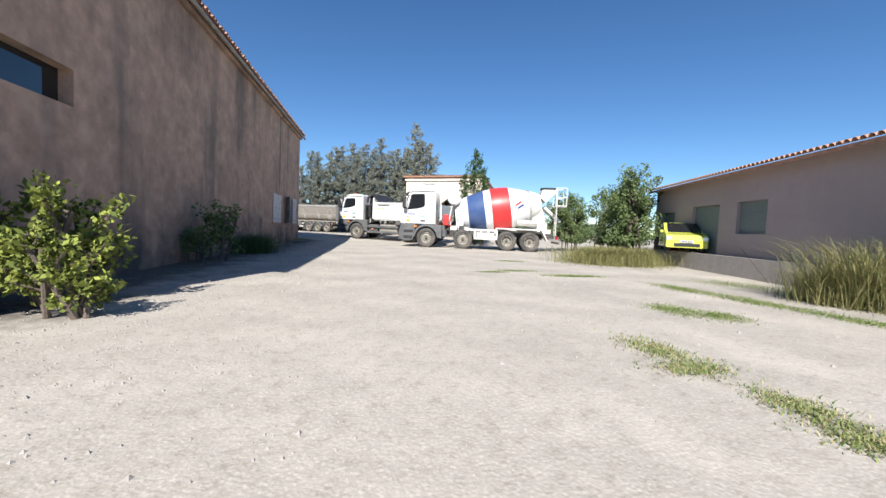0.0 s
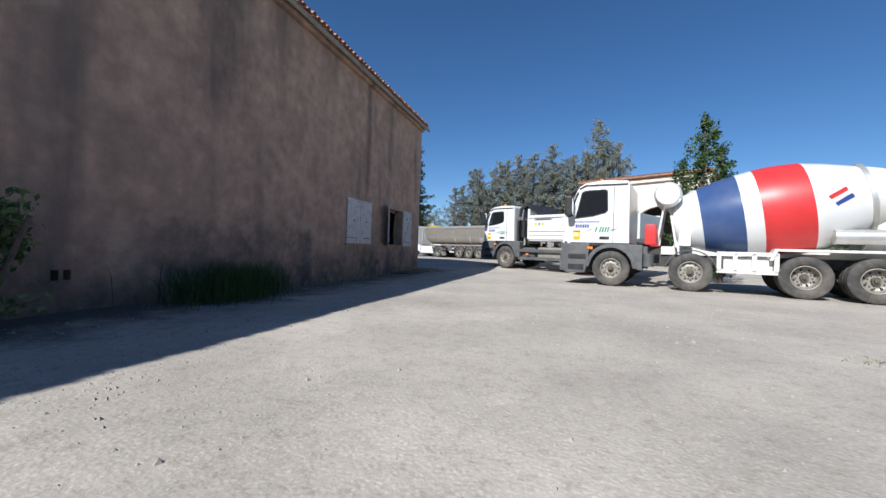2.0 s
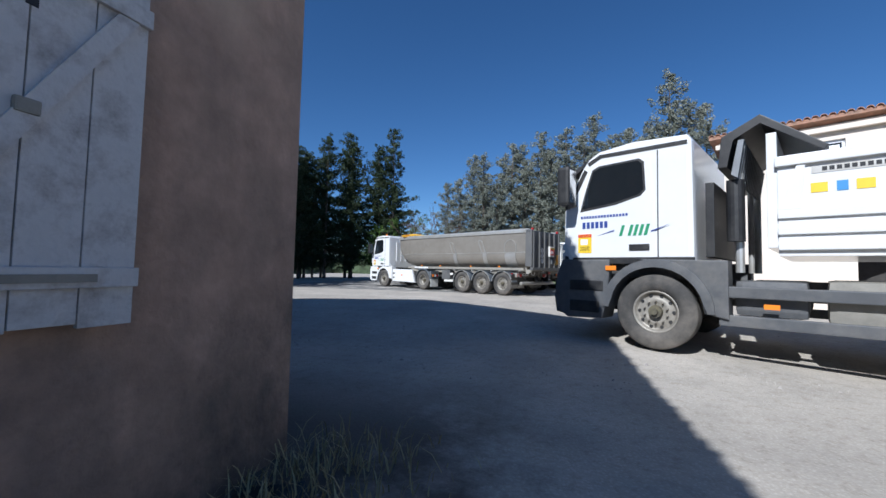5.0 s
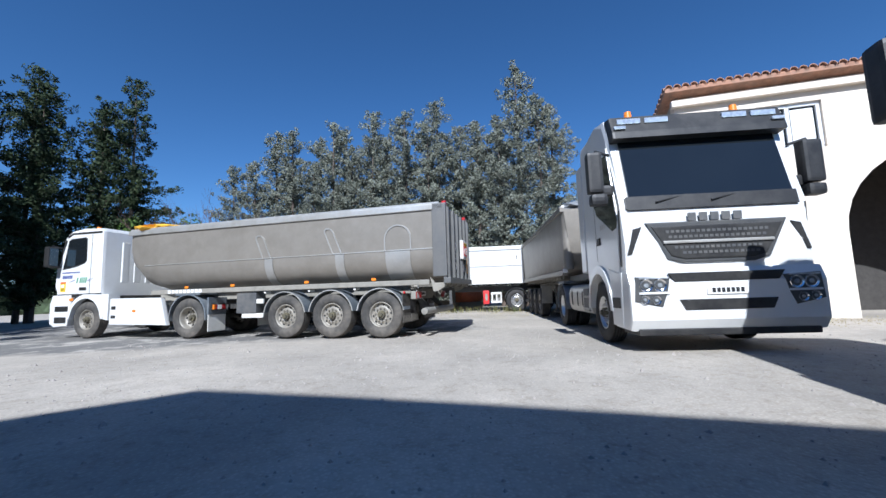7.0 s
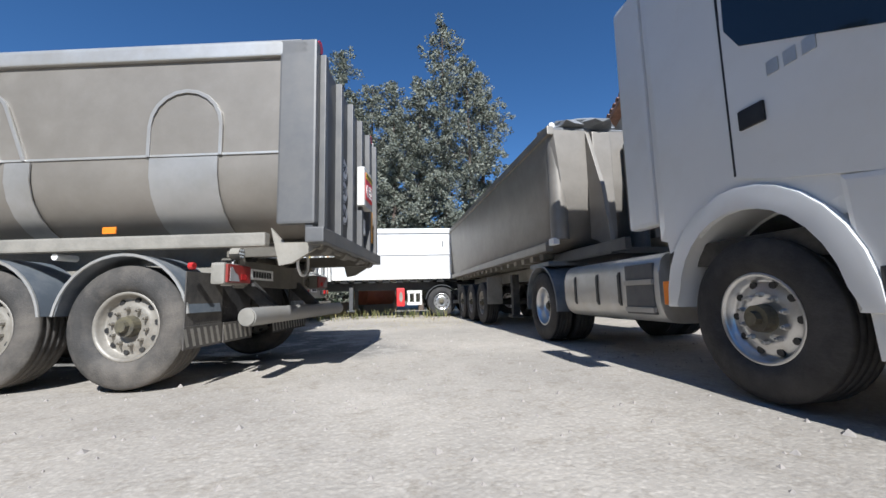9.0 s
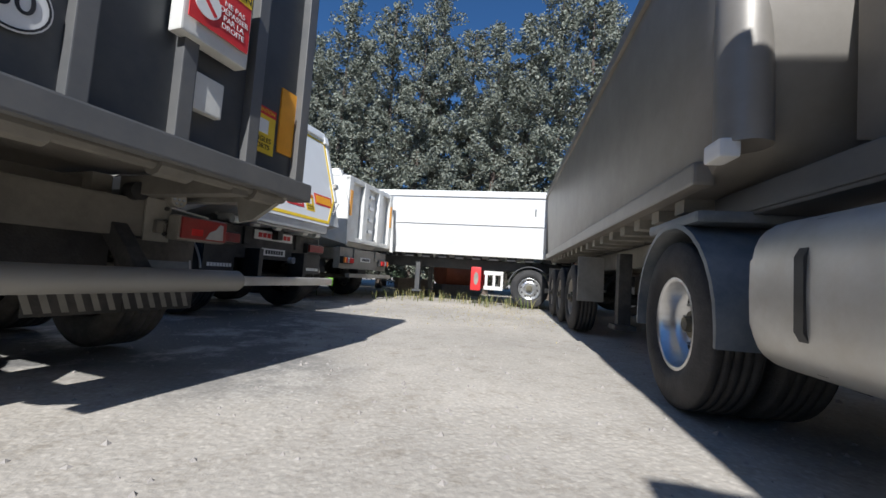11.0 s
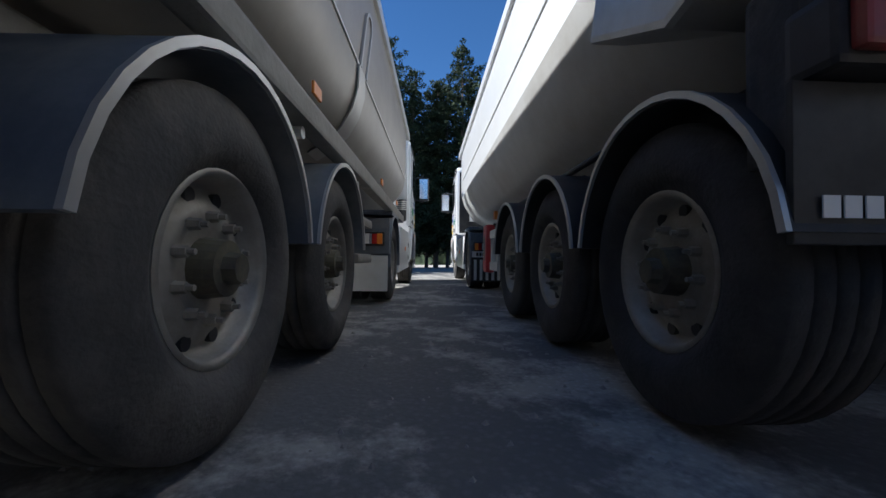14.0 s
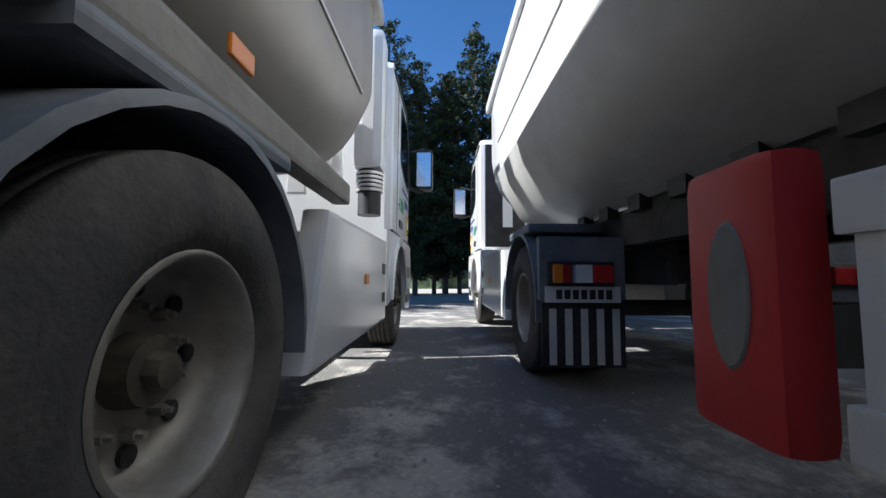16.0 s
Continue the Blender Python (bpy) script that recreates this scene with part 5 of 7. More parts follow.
    part("yellow_edging", bm, YELLOW, g, "yellow reflective tape")
    part("gate_top_pin", boxed(-2.33, -2.17, -1.16, 1.16, 3.19, 3.34, 0.03), WHITE, t)
    for k, n in enumerate(("90", "80", "60")):
        z = 2.75 - 0.24 * k
        d = part("speed_disc", tubed((gx(z), 0.86, z), (gx(z) - 0.006, 0.86, z), 0.112, seg=28), WHITE, t, "round white speed limit disc")
        part("ring", lathe(bmesh.new(), [(0.106, gx(z) - 0.008), (0.109, gx(z) - 0.008), (0.109, gx(z) - 0.006), (0.106, gx(z) - 0.006)], 28, "x", (0, 0.86, z)), GREYCH, d)
        lettering(d, n, 0.165, INK, facing(gx(z) - 0.009, 0.86, z, "back"), thick=0.001)
    for s in (1, -1):
        a, b2 = (0.38, 0.96) if s > 0 else (-1.06, -0.56)
        stripe_board(t, gx(1.9), a, b2, 1.83, 2.03)
    no_overtake_sign(t, gx(1.84), -0.02, 1.86, 0.40, 0.32)
    blind_spot_sticker(t, pose(gx(1.8), -0.40, 1.82, 0, 0, -90))
    bars(t, "plain_marking", 6, 0.62, 0.90, 2.86, 2.89, gx(2.88), -1, RED, "front")
    bars(t, "plain_marking", 6, -1.0, -0.70, 2.86, 2.89, gx(2.88), -1, RED, "front")
    part("gate_sill", boxed(-2.26, -1.6, -0.84, 0.84, 1.32, 1.455, 0.02), OFFWHITE, t)
    for yy in (-0.9, -0.55, 0.1, 0.55, 0.9):
        part("gate_lug", tubed((-2.0, yy - 0.06, 1.31), (-2.0, yy + 0.06, 1.31), 0.05), OFFWHITE, t)
    part("gate_latch", boxed(-2.0, -1.86, -0.06, 0.06, 1.12, 1.36, 0.02), BLACK, t)
    part("rear_beam", boxed(-1.86, -1.7, -1.2, 1.2, 0.80, 1.26, 0.02), CHASSIS, t)
    p = part("maker_plate", boxed(-1.885, -1.87, -0.42, 0.42, 1.10, 1.24, 0.003), PALE, t, "white maker's plate with red bars")
    bars(p, "plain_marking", 8, -0.36, 0.36, 1.135, 1.205, -1.886, -1, RED, "front", 0.2)
    rear_plate(t, -1.87, -0.02, 0.92)
    part("underrun_bar", boxed(-2.22, -2.12, -1.2, 1.2, 0.42, 0.55, 0.03), ALUL, t, "aluminium underrun bar with lime end caps")
    for s in (1, -1):
        part("bar_end", boxed(-2.215, -2.06, s * 1.2, s * 1.225, 0.41, 0.56, 0.01), LIMEGREEN, t)
        part("bar_arm", boxed(-2.12, -1.8, s * 0.5 - 0.04, s * 0.5 + 0.04, 0.46, 0.95, 0.01), BLACK, t)
        part("marker_lamp", boxed(1.95, 2.05, s * 1.2, s * 1.24, 1.05, 1.15, 0.01), ORANGE, t)
    # the gate leans forward, with all that is fixed on it
    tilt = Matrix.Translation((-2.28, 0, 1.46)) @ pose(0, 0, 0, 0, 16, 0) @ Matrix.Translation((2.28, 0, -1.46))
    for ob in list(t.children):
        if ob.name.split(".")[0] in ("tailgate", "speed_disc", "marker_board", "warning_sign", "warning_sticker", "plain_marking", "gate_top_pin", "rear_post", "gate_pivot", "gate_clamp", "grab_handle"):
            ob.matrix_local = tilt @ ob.matrix_local
    # red extinguisher box and white guard frame ahead of the wheels
    side_gear(t, 1)
    return t


def side_gear(t, s):
    part("extinguisher_box", boxed(2.64, 2.94, s * 1.11, s * 1.24, 0.38, 1.05, 0.05), RED, t, "red plastic extinguisher box")
    o = part("box_window", lathe(bmesh.new(), [(0.0005, 0.006), (0.085, 0.006), (0.09, 0.0)], 24), GREYCH, t, "worn oval window of the box")
    o.matrix_local = Matrix.Translation((2.78, s * 1.241, 0.72)) @ Matrix.Diagonal((0.75, float(s), 2.0, 1.0))
    bm = bmesh.new()
    for z in (0.42, 0.84):
        box(bm, 2.02, 2.56, s * 1.12, s * 1.2, z, z + 0.11, 0.01)
    for x in (2.02, 2.24, 2.46):
        box(bm, x, x + 0.07, s * 1.13, s * 1.19, 0.46, 0.92)
    part("guard_frame", bm, OFFWHITE, t, "white side guard frame")


def mat_graywhite():
    return bpy.data.materials.get("grey_white_steel") or mat("grey_white_steel", (0.50, 0.49, 0.46), 0.4, 0.1, 0.08, 3.0, dirt=(0.34, 0.31, 0.26), dscale=1.4, damount=0.6)


def taupe_trailer(x, y, z, heading):
    t, half = dump_trailer("taupe_dump_trailer", x, y, z, heading, "taupe flat-sided dump semi-trailer behind a white tractor", "box", TAUPE, top=3.15, rear=-3.0, front=6.0, slope=0.5,
                           frame=GREYCH, guard=None, rubber=RUBBERD)
    for s in (1, -1):
        part("lower_rail", boxed(-2.95, 5.6, s * 1.10, s * 1.22, 1.36, 1.50, 0.02), TAUPE, t)
        part("front_gusset", prismed([(5.98, 1.5), (6.5, 1.3), (6.34, 2.2), (6.02, 3.1)], s * 0.62, s * 0.68, 0.01), TAUPE, t, "slanted taupe gusset of the front wall")
        part("deck_rail", boxed(5.3, 7.2, s * 0.88, s * 0.96, 1.20, 1.34, 0.01), SLATE, t)
        bm = bmesh.new()
        for k in range(18):
            box(bm, -2.6 + 0.45 * k, -2.45 + 0.45 * k, s * 0.62, s * 1.1, 1.27, 1.36)
        part("floor_bearing", bm, GREYCH, t, "row of floor bearers under the body")
        part("front_corner", tubed((5.86, s * 1.10, 1.5), (5.86, s * 1.10, 3.1), 0.13, seg=24), TAUPE, t)
        part("corner_lamp", boxed(5.78, 5.95, s * 1.15, s * 1.25, 1.42, 1.52, 0.02), PALE, t)
        part("mudguard_board", boxed(-2.0, -1.95, s * 0.8, s * 1.2, 0.45, 1.1, 0.01), GREYCH, t)
        part("mudguard_board", boxed(1.98, 2.03, s * 0.85, s * 1.22, 0.5, 1.15, 0.01), GREYCH, t)
    part("front_wall_rib", boxed(5.95, 6.06, -0.6, -0.3, 1.5, 3.1, 0.02), TAUPE, t)
    part("front_wall_rib", boxed(5.95, 6.06, 0.3, 0.6, 1.5, 3.1, 0.02), TAUPE, t)
    part("tipping_ram", tubed((6.12, 0, 1.25), (6.12, 0, 2.9), 0.13, seg=18), SLATE, t, "upright tipping ram")
    part("front_deck", boxed(5.2, 6.9, -0.95, 0.95, 1.18, 1.26, 0.01), SLATE, t)
    part("loose_sheet", lumpy((5.6, -0.6, 3.24), (0.55, 0.6, 0.14), 9), GREYTARP, t, "crumpled grey tarpaulin on the body's front")
    part("underrun_bar", boxed(-2.95, -2.85, -1.2, 1.2, 0.45, 0.57, 0.02), GREYCH, t)
    for s in (1, -1):
        tail_cluster(t, -2.9, s, 0.85)
    part("tailgate", boxed(-3.05, -2.96, -1.22, 1.22, 1.4, 3.12, 0.01), TAUPE, t)
    landing_leg(t, 2.9, CHASSIS)
    return t


def far_white_trailer():
    t, half = dump_trailer("long_white_trailer", 4.45, 55.35, lift(0, 55), 157.0, "long white dump semi-trailer with polished wheels standing across the yard's end", "box", WHITE, top=3.15, rear=-3.2, front=8.6, slope=0.4,
                           frame=SLATE, guard=SLATE, rubber=RUBBERD, rim=RIMALU)
    for s in (1, -1):
        part("side_bead", boxed(-3.0, 8.2, s * 1.205, s * 1.23, 2.25, 2.29, 0.008), WHITE, t)
        part("lower_rail", boxed(-3.1, 8.3, s * 1.08, s * 1.20, 1.36, 1.52, 0.02), OFFWHITE, t)
        bm = bmesh.new()
        for k in range(22):
            box(bm, -2.8 + 0.5 * k, -2.55 + 0.5 * k, s * 0.7, s * 1.12, 1.26, 1.36)
        part("floor_bearing", bm, BLACK, t)
        side_gear(t, s)
        part("side_marker", boxed(-1.2, -1.05, s * 1.16, s * 1.2, 1.1, 1.2, 0.01), ORANGE, t)
        bars(t, "plain_marking", 1, 1.2, 1.24, 2.55, 2.75, s * 1.225, s, INK)
    part("tailgate", boxed(-3.3, -3.18, -1.22, 1.22, 1.4, 3.12, 0.01), WHITE, t)
    landing_leg(t, 4.6, SLATE)
    return t


def old_tipper():
    t, half = dump_trailer("cream_tipper_trailer", 0, 0, 0, 0, "dusty cream tipper with a ribbed open-framed tailgate", "half", OFFWHITE, top=3.02, rear=-1.75, front=5.2, slope=0.5,
                           frame=GREYCH, guard=SLATE, rubber=RUBBERD, axles=2)
    t.matrix_world = pose(-3.35, 55.85, lift(0, 55), 0, 0, 151)
    g = part("tailgate", boxed(-1.86, -1.78, -1.2, 1.2, 1.4, 2.95, 0.01), OFFWHITE, t, "cream tailgate with bolted ribs")
    for yy, w in ((-1.1, 0.1), (-0.45, 0.12), (0.35, 0.12), (1.1, 0.1)):
        part("gate_rib", boxed(-1.98, -1.86, yy - w, yy + w, 1.42, 2.93, 0.03), OFFWHITE, g)
    for z in (1.45, 2.88):
        part("gate_rail", boxed(-1.97, -1.86, -1.2, 1.2, z - 0.06, z + 0.06, 0.02), OFFWHITE, g)
    for k in range(4):
        part("gate_rung", boxed(-1.96, -1.86, -0.1, 0.12, 1.7 + 0.3 * k, 1.78 + 0.3 * k, 0.01), PALE, g)
    for s in (1, -1):
        part("side_flange", prismed([(-1.2, 1.5), (-2.05, 1.30), (-2.0, 2.3), (-1.75, 3.0), (-1.2, 3.0)], s * 1.2, s * 1.25, 0.01), OFFWHITE, t, "bent dusty side flange")
        tail_cluster(t, -1.9, s, 0.95)
        part("chevron_board", boxed(-1.99, -1.98, s * 1.08 - 0.05, s * 1.08 + 0.05, 2.0, 2.6, 0), mat_amber(), g)
    part("rear_beam", boxed(-1.86, -1.7, -1.2, 1.2, 0.75, 1.25, 0.02), GREYCH, t)
    part("step_bar", boxed(-2.1, -1.98, -1.1, 1.1, 0.55, 0.64, 0.01), GREYCH, t)
    rear_plate(t, -1.87, 0, 1.0)
    return t


# ---- tractor units ----
def tractor(name, x, y, z, heading, label, wb=3.7, lower=None, roof=3.25, rubber=None, dark_gap=False):
    t = thing(name, x, y, z, heading, label, "tractor unit", "parked lorries")
    site_cab(t, lower=lower or WHITE, roof=roof)
    ladder_chassis(t, -wb - 0.9, 0.9)
    axle(t, 0, rubber=rubber)
    axle(t, -wb, style="deep", dual=True, rubber=rubber)
    for s in (1, -1):
        arch_fender(t, -wb, s * 0.62, s * 1.24, 0.60, -8, 188, zc=R + 0.02, material=FENDER)
        part("mudguard_top", boxed(-wb - 0.42, -wb + 0.42, s * 0.62, s * 1.24, 1.13, 1.20, 0.03), FENDER, t)
        part("guard_back", boxed(-wb - 0.72, -wb - 0.66, s * 0.64, s * 1.24, 0.62, 1.06, 0.01), FENDER, t)
        tail_cluster(t, -wb - 0.72, s, 0.80, 0.96)
        part("lens_band", boxed(-wb - 0.825, -wb - 0.82, s * 0.96 - 0.05, s * 0.96 + 0.06, 0.74, 0.86, 0), PALE, t)
        part("side_skirt", prismed([(-0.92, 0.38), (-0.92, 1.12), (-wb + 0.95, 1.10), (-wb + 0.72, 0.34), (-wb + 1.2, 0.36)], s * 1.08, s * 1.22, 0.03), WHITE, t, "white fairing between the wheels")
        part("side_marker", boxed(-1.9, -1.78, s * 1.22, s * 1.23, 0.72, 0.79, 0), ORANGE, t)
        part("step_slot", boxed(-1.15, -0.98, s * 1.2, s * 1.225, 0.55, 0.64, 0.01), BLACK, t)
        part("step_slot", boxed(-1.15, -0.98, s * 1.2, s * 1.225, 0.80, 0.90, 0.01), BLACK, t)
        part("fuel_tank", boxed(-wb + 0.95, -1.0, s * 0.6, s * 1.06, 0.42, 1.02, 0.12), ALU, t)
    part("fifth_wheel", tubed((-wb + 0.3, 0, 1.06), (-wb + 0.3, 0, 1.16), 0.45, seg=24), CHASSIS, t)
    part("rear_flap", boxed(-wb - 0.70, -wb - 0.68, -1.22, -0.64, 0.16, 0.60, 0.005), OFFWHITE if not dark_gap else BLACK, t, "rubber mud flap")
    f = part("rear_flap", boxed(-wb - 0.70, -wb - 0.68, 0.64, 1.22, 0.16, 0.60, 0.005), OFFWHITE if not dark_gap else BLACK, t, "rubber mud flap")
    if dark_gap:
        bm = bmesh.new()
        for k in range(5):
            box(bm, -wb - 0.706, -wb - 0.70, 0.68 + 0.11 * k, 0.73 + 0.11 * k, 0.18, 0.56)
        part("stripes", bm, OFFWHITE, f, "worn white stripes")
        rear_plate(t, -wb - 0.74, 0.95, 0.66)
        part("dark_rear_wall", boxed(-0.86, -0.80, -1.15, 1.15, 1.3, 3.0, 0.01), BLACK, t)
    # intake stack and pressed rear wall
    bm = boxed(-1.16, -0.86, -1.20, -0.92, 1.78, 3.15, 0.09)
    part("intake_duct", bm, WHITE if not dark_gap else BLACK, t, "upright intake duct behind the cab")
    for k in range(5):
        part("bellows_ring", tubed((-1.01, -1.06, 1.58 + 0.04 * k), (-1.01, -1.06, 1.605 + 0.04 * k), 0.13, seg=18), ALUL if not dark_gap else BLACK, t)
    part("stack_bellows", tubed((-1.01, -1.06, 1.36), (-1.01, -1.06, 1.79), 0.11, seg=14), BLACK, t)
    bm = bmesh.new()
    for k in range(5):
        box(bm, -0.86, -0.80, -0.75 + 0.36 * k, -0.55 + 0.36 * k, 1.6, 2.8, 0.02)
    part("rear_ribs", bm, WHITE, t)
    for k, yy in enumerate((-0.55, -0.3)):
        o = part("speed_disc", boxed(-0.875, -0.865, yy - 0.09, yy + 0.09, 1.9, 2.05, 0), PALE, t)
        lettering(o, "90", 0.12, INK, facing(-0.88, yy, 1.975, "back"), thick=0.001)
    return t


def big_tractor():
    """A wide long-haul tractor with a bluff front, black visor and deep grille."""
    t = thing("white_tractor_unit", 0.05, 42.87, lift(0, 43), 248.7, "white long-haul tractor unit with black visor and honeycomb grille", "tractor unit", "parked lorries")
    W, roof = 1.24, 3.62
    side = [(1.16, 1.02), (1.34, 1.10), (1.38, 1.50), (1.30, 2.10), (0.98, 3.22), (0.80, roof - 0.06), (0.3, roof), (-0.75, roof - 0.02), (-0.85, roof - 0.12), (-0.85, 1.05), (-0.70, 1.05)] + arc(0, 0.55, 0.70, 140, 40, 8)
    part("cab_shell", prismed(side, -W, W, 0.10), WHITE, t, "white painted cab")
    part("screen_band", prismed([(1.352, 2.00), (1.318, 2.20), (1.29, 2.20), (1.30, 2.00)], -1.14, 1.14), BLACK, t, "black band under the windscreen")
    part("grille_surround", prismed([(-0.93, 1.80), (0.93, 1.80), (0.67, 1.28), (0.47, 1.22), (-0.47, 1.22), (-0.67, 1.28)], 1.33, 1.385, 0.02, axis="x"), SLATE, t, "dark frame round the grille")
    part("windscreen", prismed([(1.33, 2.12), (1.03, 3.16), (1.00, 3.15), (1.29, 2.10)], -1.1, 1.1), GLASS, t, "wide dark windscreen")
    part("screen_base", prismed([(1.28, 2.00), (1.345, 2.02), (1.31, 2.20), (1.25, 2.18)], -1.16, 1.12, 0.01), BLACK, t)
    bm = tubed((1.36, 0.0, 2.10), (1.27, 0.62, 2.24), 0.012)
    tube(bm, (1.36, -0.75, 2.10), (1.27, -0.12, 2.24), 0.012)
    part("wiper", bm, BLACK, t)
    part("sun_visor", prismed([(1.00, 3.10), (1.22, 3.12), (1.20, 3.22), (1.06, 3.50), (0.80, 3.54)], -1.22, 1.22, 0.04), BLACK, t, "black roof visor with lamps")
    for yy in (-0.95, -0.55, 0.55, 0.95):
        part("visor_lamp", boxed(1.08, 1.15, yy - 0.17, yy + 0.17, 3.36, 3.44, 0.01), LENS, t)
    for s in (1, -1):
        part("roof_beacon", tubed((0.7, s * 0.8, roof - 0.02), (0.7, s * 0.8, roof + 0.1), 0.06, 0.05, 12), ORANGE, t)
    # grille: dark wedge with chrome bars, raised shapes for the badge
    part("grille", prismed([(-0.86, 1.74), (0.86, 1.74), (0.62, 1.32), (0.45, 1.27), (-0.45, 1.27), (-0.62, 1.32)], 1.30, 1.40, 0.02, axis="x"), BLACK, t, "black honeycomb grille")
    bm = bmesh.new()
    for i in range(5):
        for k in range(22):
            yy, zz = -0.72 + 0.068 * k + 0.034 * (i % 2), 1.36 + 0.075 * i
            if abs(yy) < 0.48 + (zz - 1.3) * 0.6:
                box(bm, 1.40, 1.406, yy - 0.022, yy + 0.022, zz - 0.018, zz + 0.018)
    part("grille_mesh", bm, PLASTIC, t)
    part("grille_bar", boxed(1.39, 1.425, -0.72, 0.72, 1.49, 1.53, 0.01), ALUL, t)
    for i in range(5):
        part("badge_letter", boxed(1.375, 1.395, 0.30 - 0.15 * i - 0.055, 0.30 - 0.15 * i + 0.055, 1.80, 1.92, 0.02), PLASTIC, t, "dark badge block")
    for s in (1, -1):
        part("air_vent", prismed([(s * 0.98, 1.75), (s * 1.10, 1.72), (s * 1.2, 1.36), (s * 1.14, 1.36)], 1.30, 1.38, 0.008, axis="x"), BLACK, t)
    part("bumper", prismed([(0.75, 0.32), (1.40, 0.30), (1.50, 0.45), (1.50, 0.95), (1.42, 1.14), (0.75, 1.14)], -1.25, 1.25, 0.05), WHITE, t, "white moulded bumper")
    part("bumper_slot", prismed([(-0.74, 1.08), (0.74, 1.08), (0.66, 0.96), (-0.66, 0.96)], 1.47, 1.512, 0.008, axis="x"), BLACK, t)
    part("bumper_slot", prismed([(-0.62, 0.72), (0.62, 0.72), (0.55, 0.58), (-0.55, 0.58)], 1.49, 1.515, 0.008, axis="x"), BLACK, t)
    p = part("number_plate", boxed(1.505, 1.52, -0.26, 0.26, 0.78, 0.89, 0.003), PALE, t)
    bars(p, "plain_marking", 7, -0.2, 0.22, 0.805, 0.865, 1.521, 1, INK, "front")
    part("bumper_lip", boxed(0.8, 1.44, -1.15, 1.15, 0.24, 0.33, 0.02), BLACK, t)
    for s in (1, -1):
        hl = part("headlight", prismed([(s * 0.72, 1.02), (s * 1.17, 1.04), (s * 1.20, 0.70), (s * 0.84, 0.62), (s * 0.77, 0.8)], 1.44, 1.512, 0.02, axis="x"), SLATE, t, "large headlight with chrome reflectors in a dark housing")
        for yy, zz, r in ((0.86, 0.92, 0.085), (1.04, 0.92, 0.085), (0.92, 0.72, 0.06), (1.07, 0.73, 0.06)):
            part("reflector", lathe(bmesh.new(), [(0.0005, 1.495), (r * 0.45, 1.500), (r * 0.8, 1.515), (r, 1.530), (r * 1.06, 1.520)], 20, "x", (0, s * yy, zz)), CHROME, hl)
            part("lamp_bulb", tubed((1.50, s * yy, zz), (1.525, s * yy, zz), r * 0.35, seg=12), LENS, hl)
        part("lamp_divider", boxed(1.505, 1.53, s * 0.95 - 0.19, s * 0.95 + 0.21, 0.80, 0.83, 0.008), WHITE, hl)
        part("running_light", boxed(1.50, 1.528, s * 0.95 - 0.18, s * 0.95 + 0.2, 1.005, 1.025, 0.006), LENS, hl)
        y = s * W
        part("door", prismed([(1.12, 1.10), (1.22, 1.9), (0.90, 3.08), (0.02, 3.08), (-0.02, 1.35), (0.25, 1.28)], y, y + s * 0.012, 0.006), WHITE, t)
        part("side_window", prismed([(1.14, 1.78), (1.20, 1.90), (0.88, 2.98), (0.18, 2.98), (0.06, 2.88), (0.04, 2.30), (0.14, 2.14), (0.95, 1.76)], y + s * 0.01, y + s * 0.019), GLASS, t, "dark side window")
        part("door_handle", boxed(0.08, 0.26, y + s * 0.008, y + s * 0.03, 1.62, 1.74, 0.02), BLACK, t)
        bars(t, "plain_marking", 3, 0.30, 0.62, 1.86, 1.94, y + s * 0.013, s, ALUL)
        mirror(t, 1.14, y + s * 0.14, s, 2.62, 0.62)
        part("wide_mirror", boxed(1.04, 1.26, y + s * 0.12, y + s * 0.36, 2.12, 2.29, 0.06), BLACK, t, "black kerb mirror under the main mirror")
        part("mirror_foot", boxed(0.98, 1.14, y, y + s * 0.2, 2.28, 2.44, 0.05), BLACK, t)
        part("door_gap", boxed(-0.012, 0.004, y + s * 0.004, y + s * 0.014, 1.36, 3.08, 0), INK, t)
        part("corner_strip", prismed([(1.20, 1.20), (1.245, 1.20), (1.30, 2.02), (1.26, 2.02)], y - s * 0.01, y + s * 0.016), BLACK, t, "black strip between door and corner panel")
        part("visor_end_lamp", boxed(1.10, 1.22, s * 1.02, s * 1.19, 3.26, 3.31, 0.015), LENS, t)
        part("wheel_arch", prismed(arc(0, 0.55, 0.74, 0, 180, 16) + arc(0, 0.55, 0.62, 180, 0, 16), y - s * 0.35, y + s * 0.04, 0.02), WHITE, t)
        part("step_panel", prismed([(0.66, 0.34), (1.15, 0.34), (1.2, 1.12), (0.6, 1.2)], y - s * 0.3, y + s * 0.02, 0.03), WHITE, t)
        part("step", boxed(0.72, 1.1, y - s * 0.1, y + s * 0.03, 0.60, 0.76, 0.02), BLACK, t)
        part("cab_fairing", boxed(-1.25, -0.85, y - s * 0.12, y + s * 0.0, 1.2, 3.3, 0.04), WHITE, t, "white side fairing behind the cab")
        # long tank with straps
        tank = [(s * (0.91 + 0.29 * (abs(math.cos(radians(q))) ** 0.55) * (1 if math.cos(radians(q)) > 0 else -1)), 0.75 + 0.33 * (abs(math.sin(radians(q))) ** 0.55) * (1 if math.sin(radians(q)) > 0 else -1)) for q in range(0, 360, 12)]
        tk = part("fuel_tank", prismed(tank, -2.90, -0.95, 0.03, axis="x"), ALUL, t, "long dusty aluminium fuel tank")
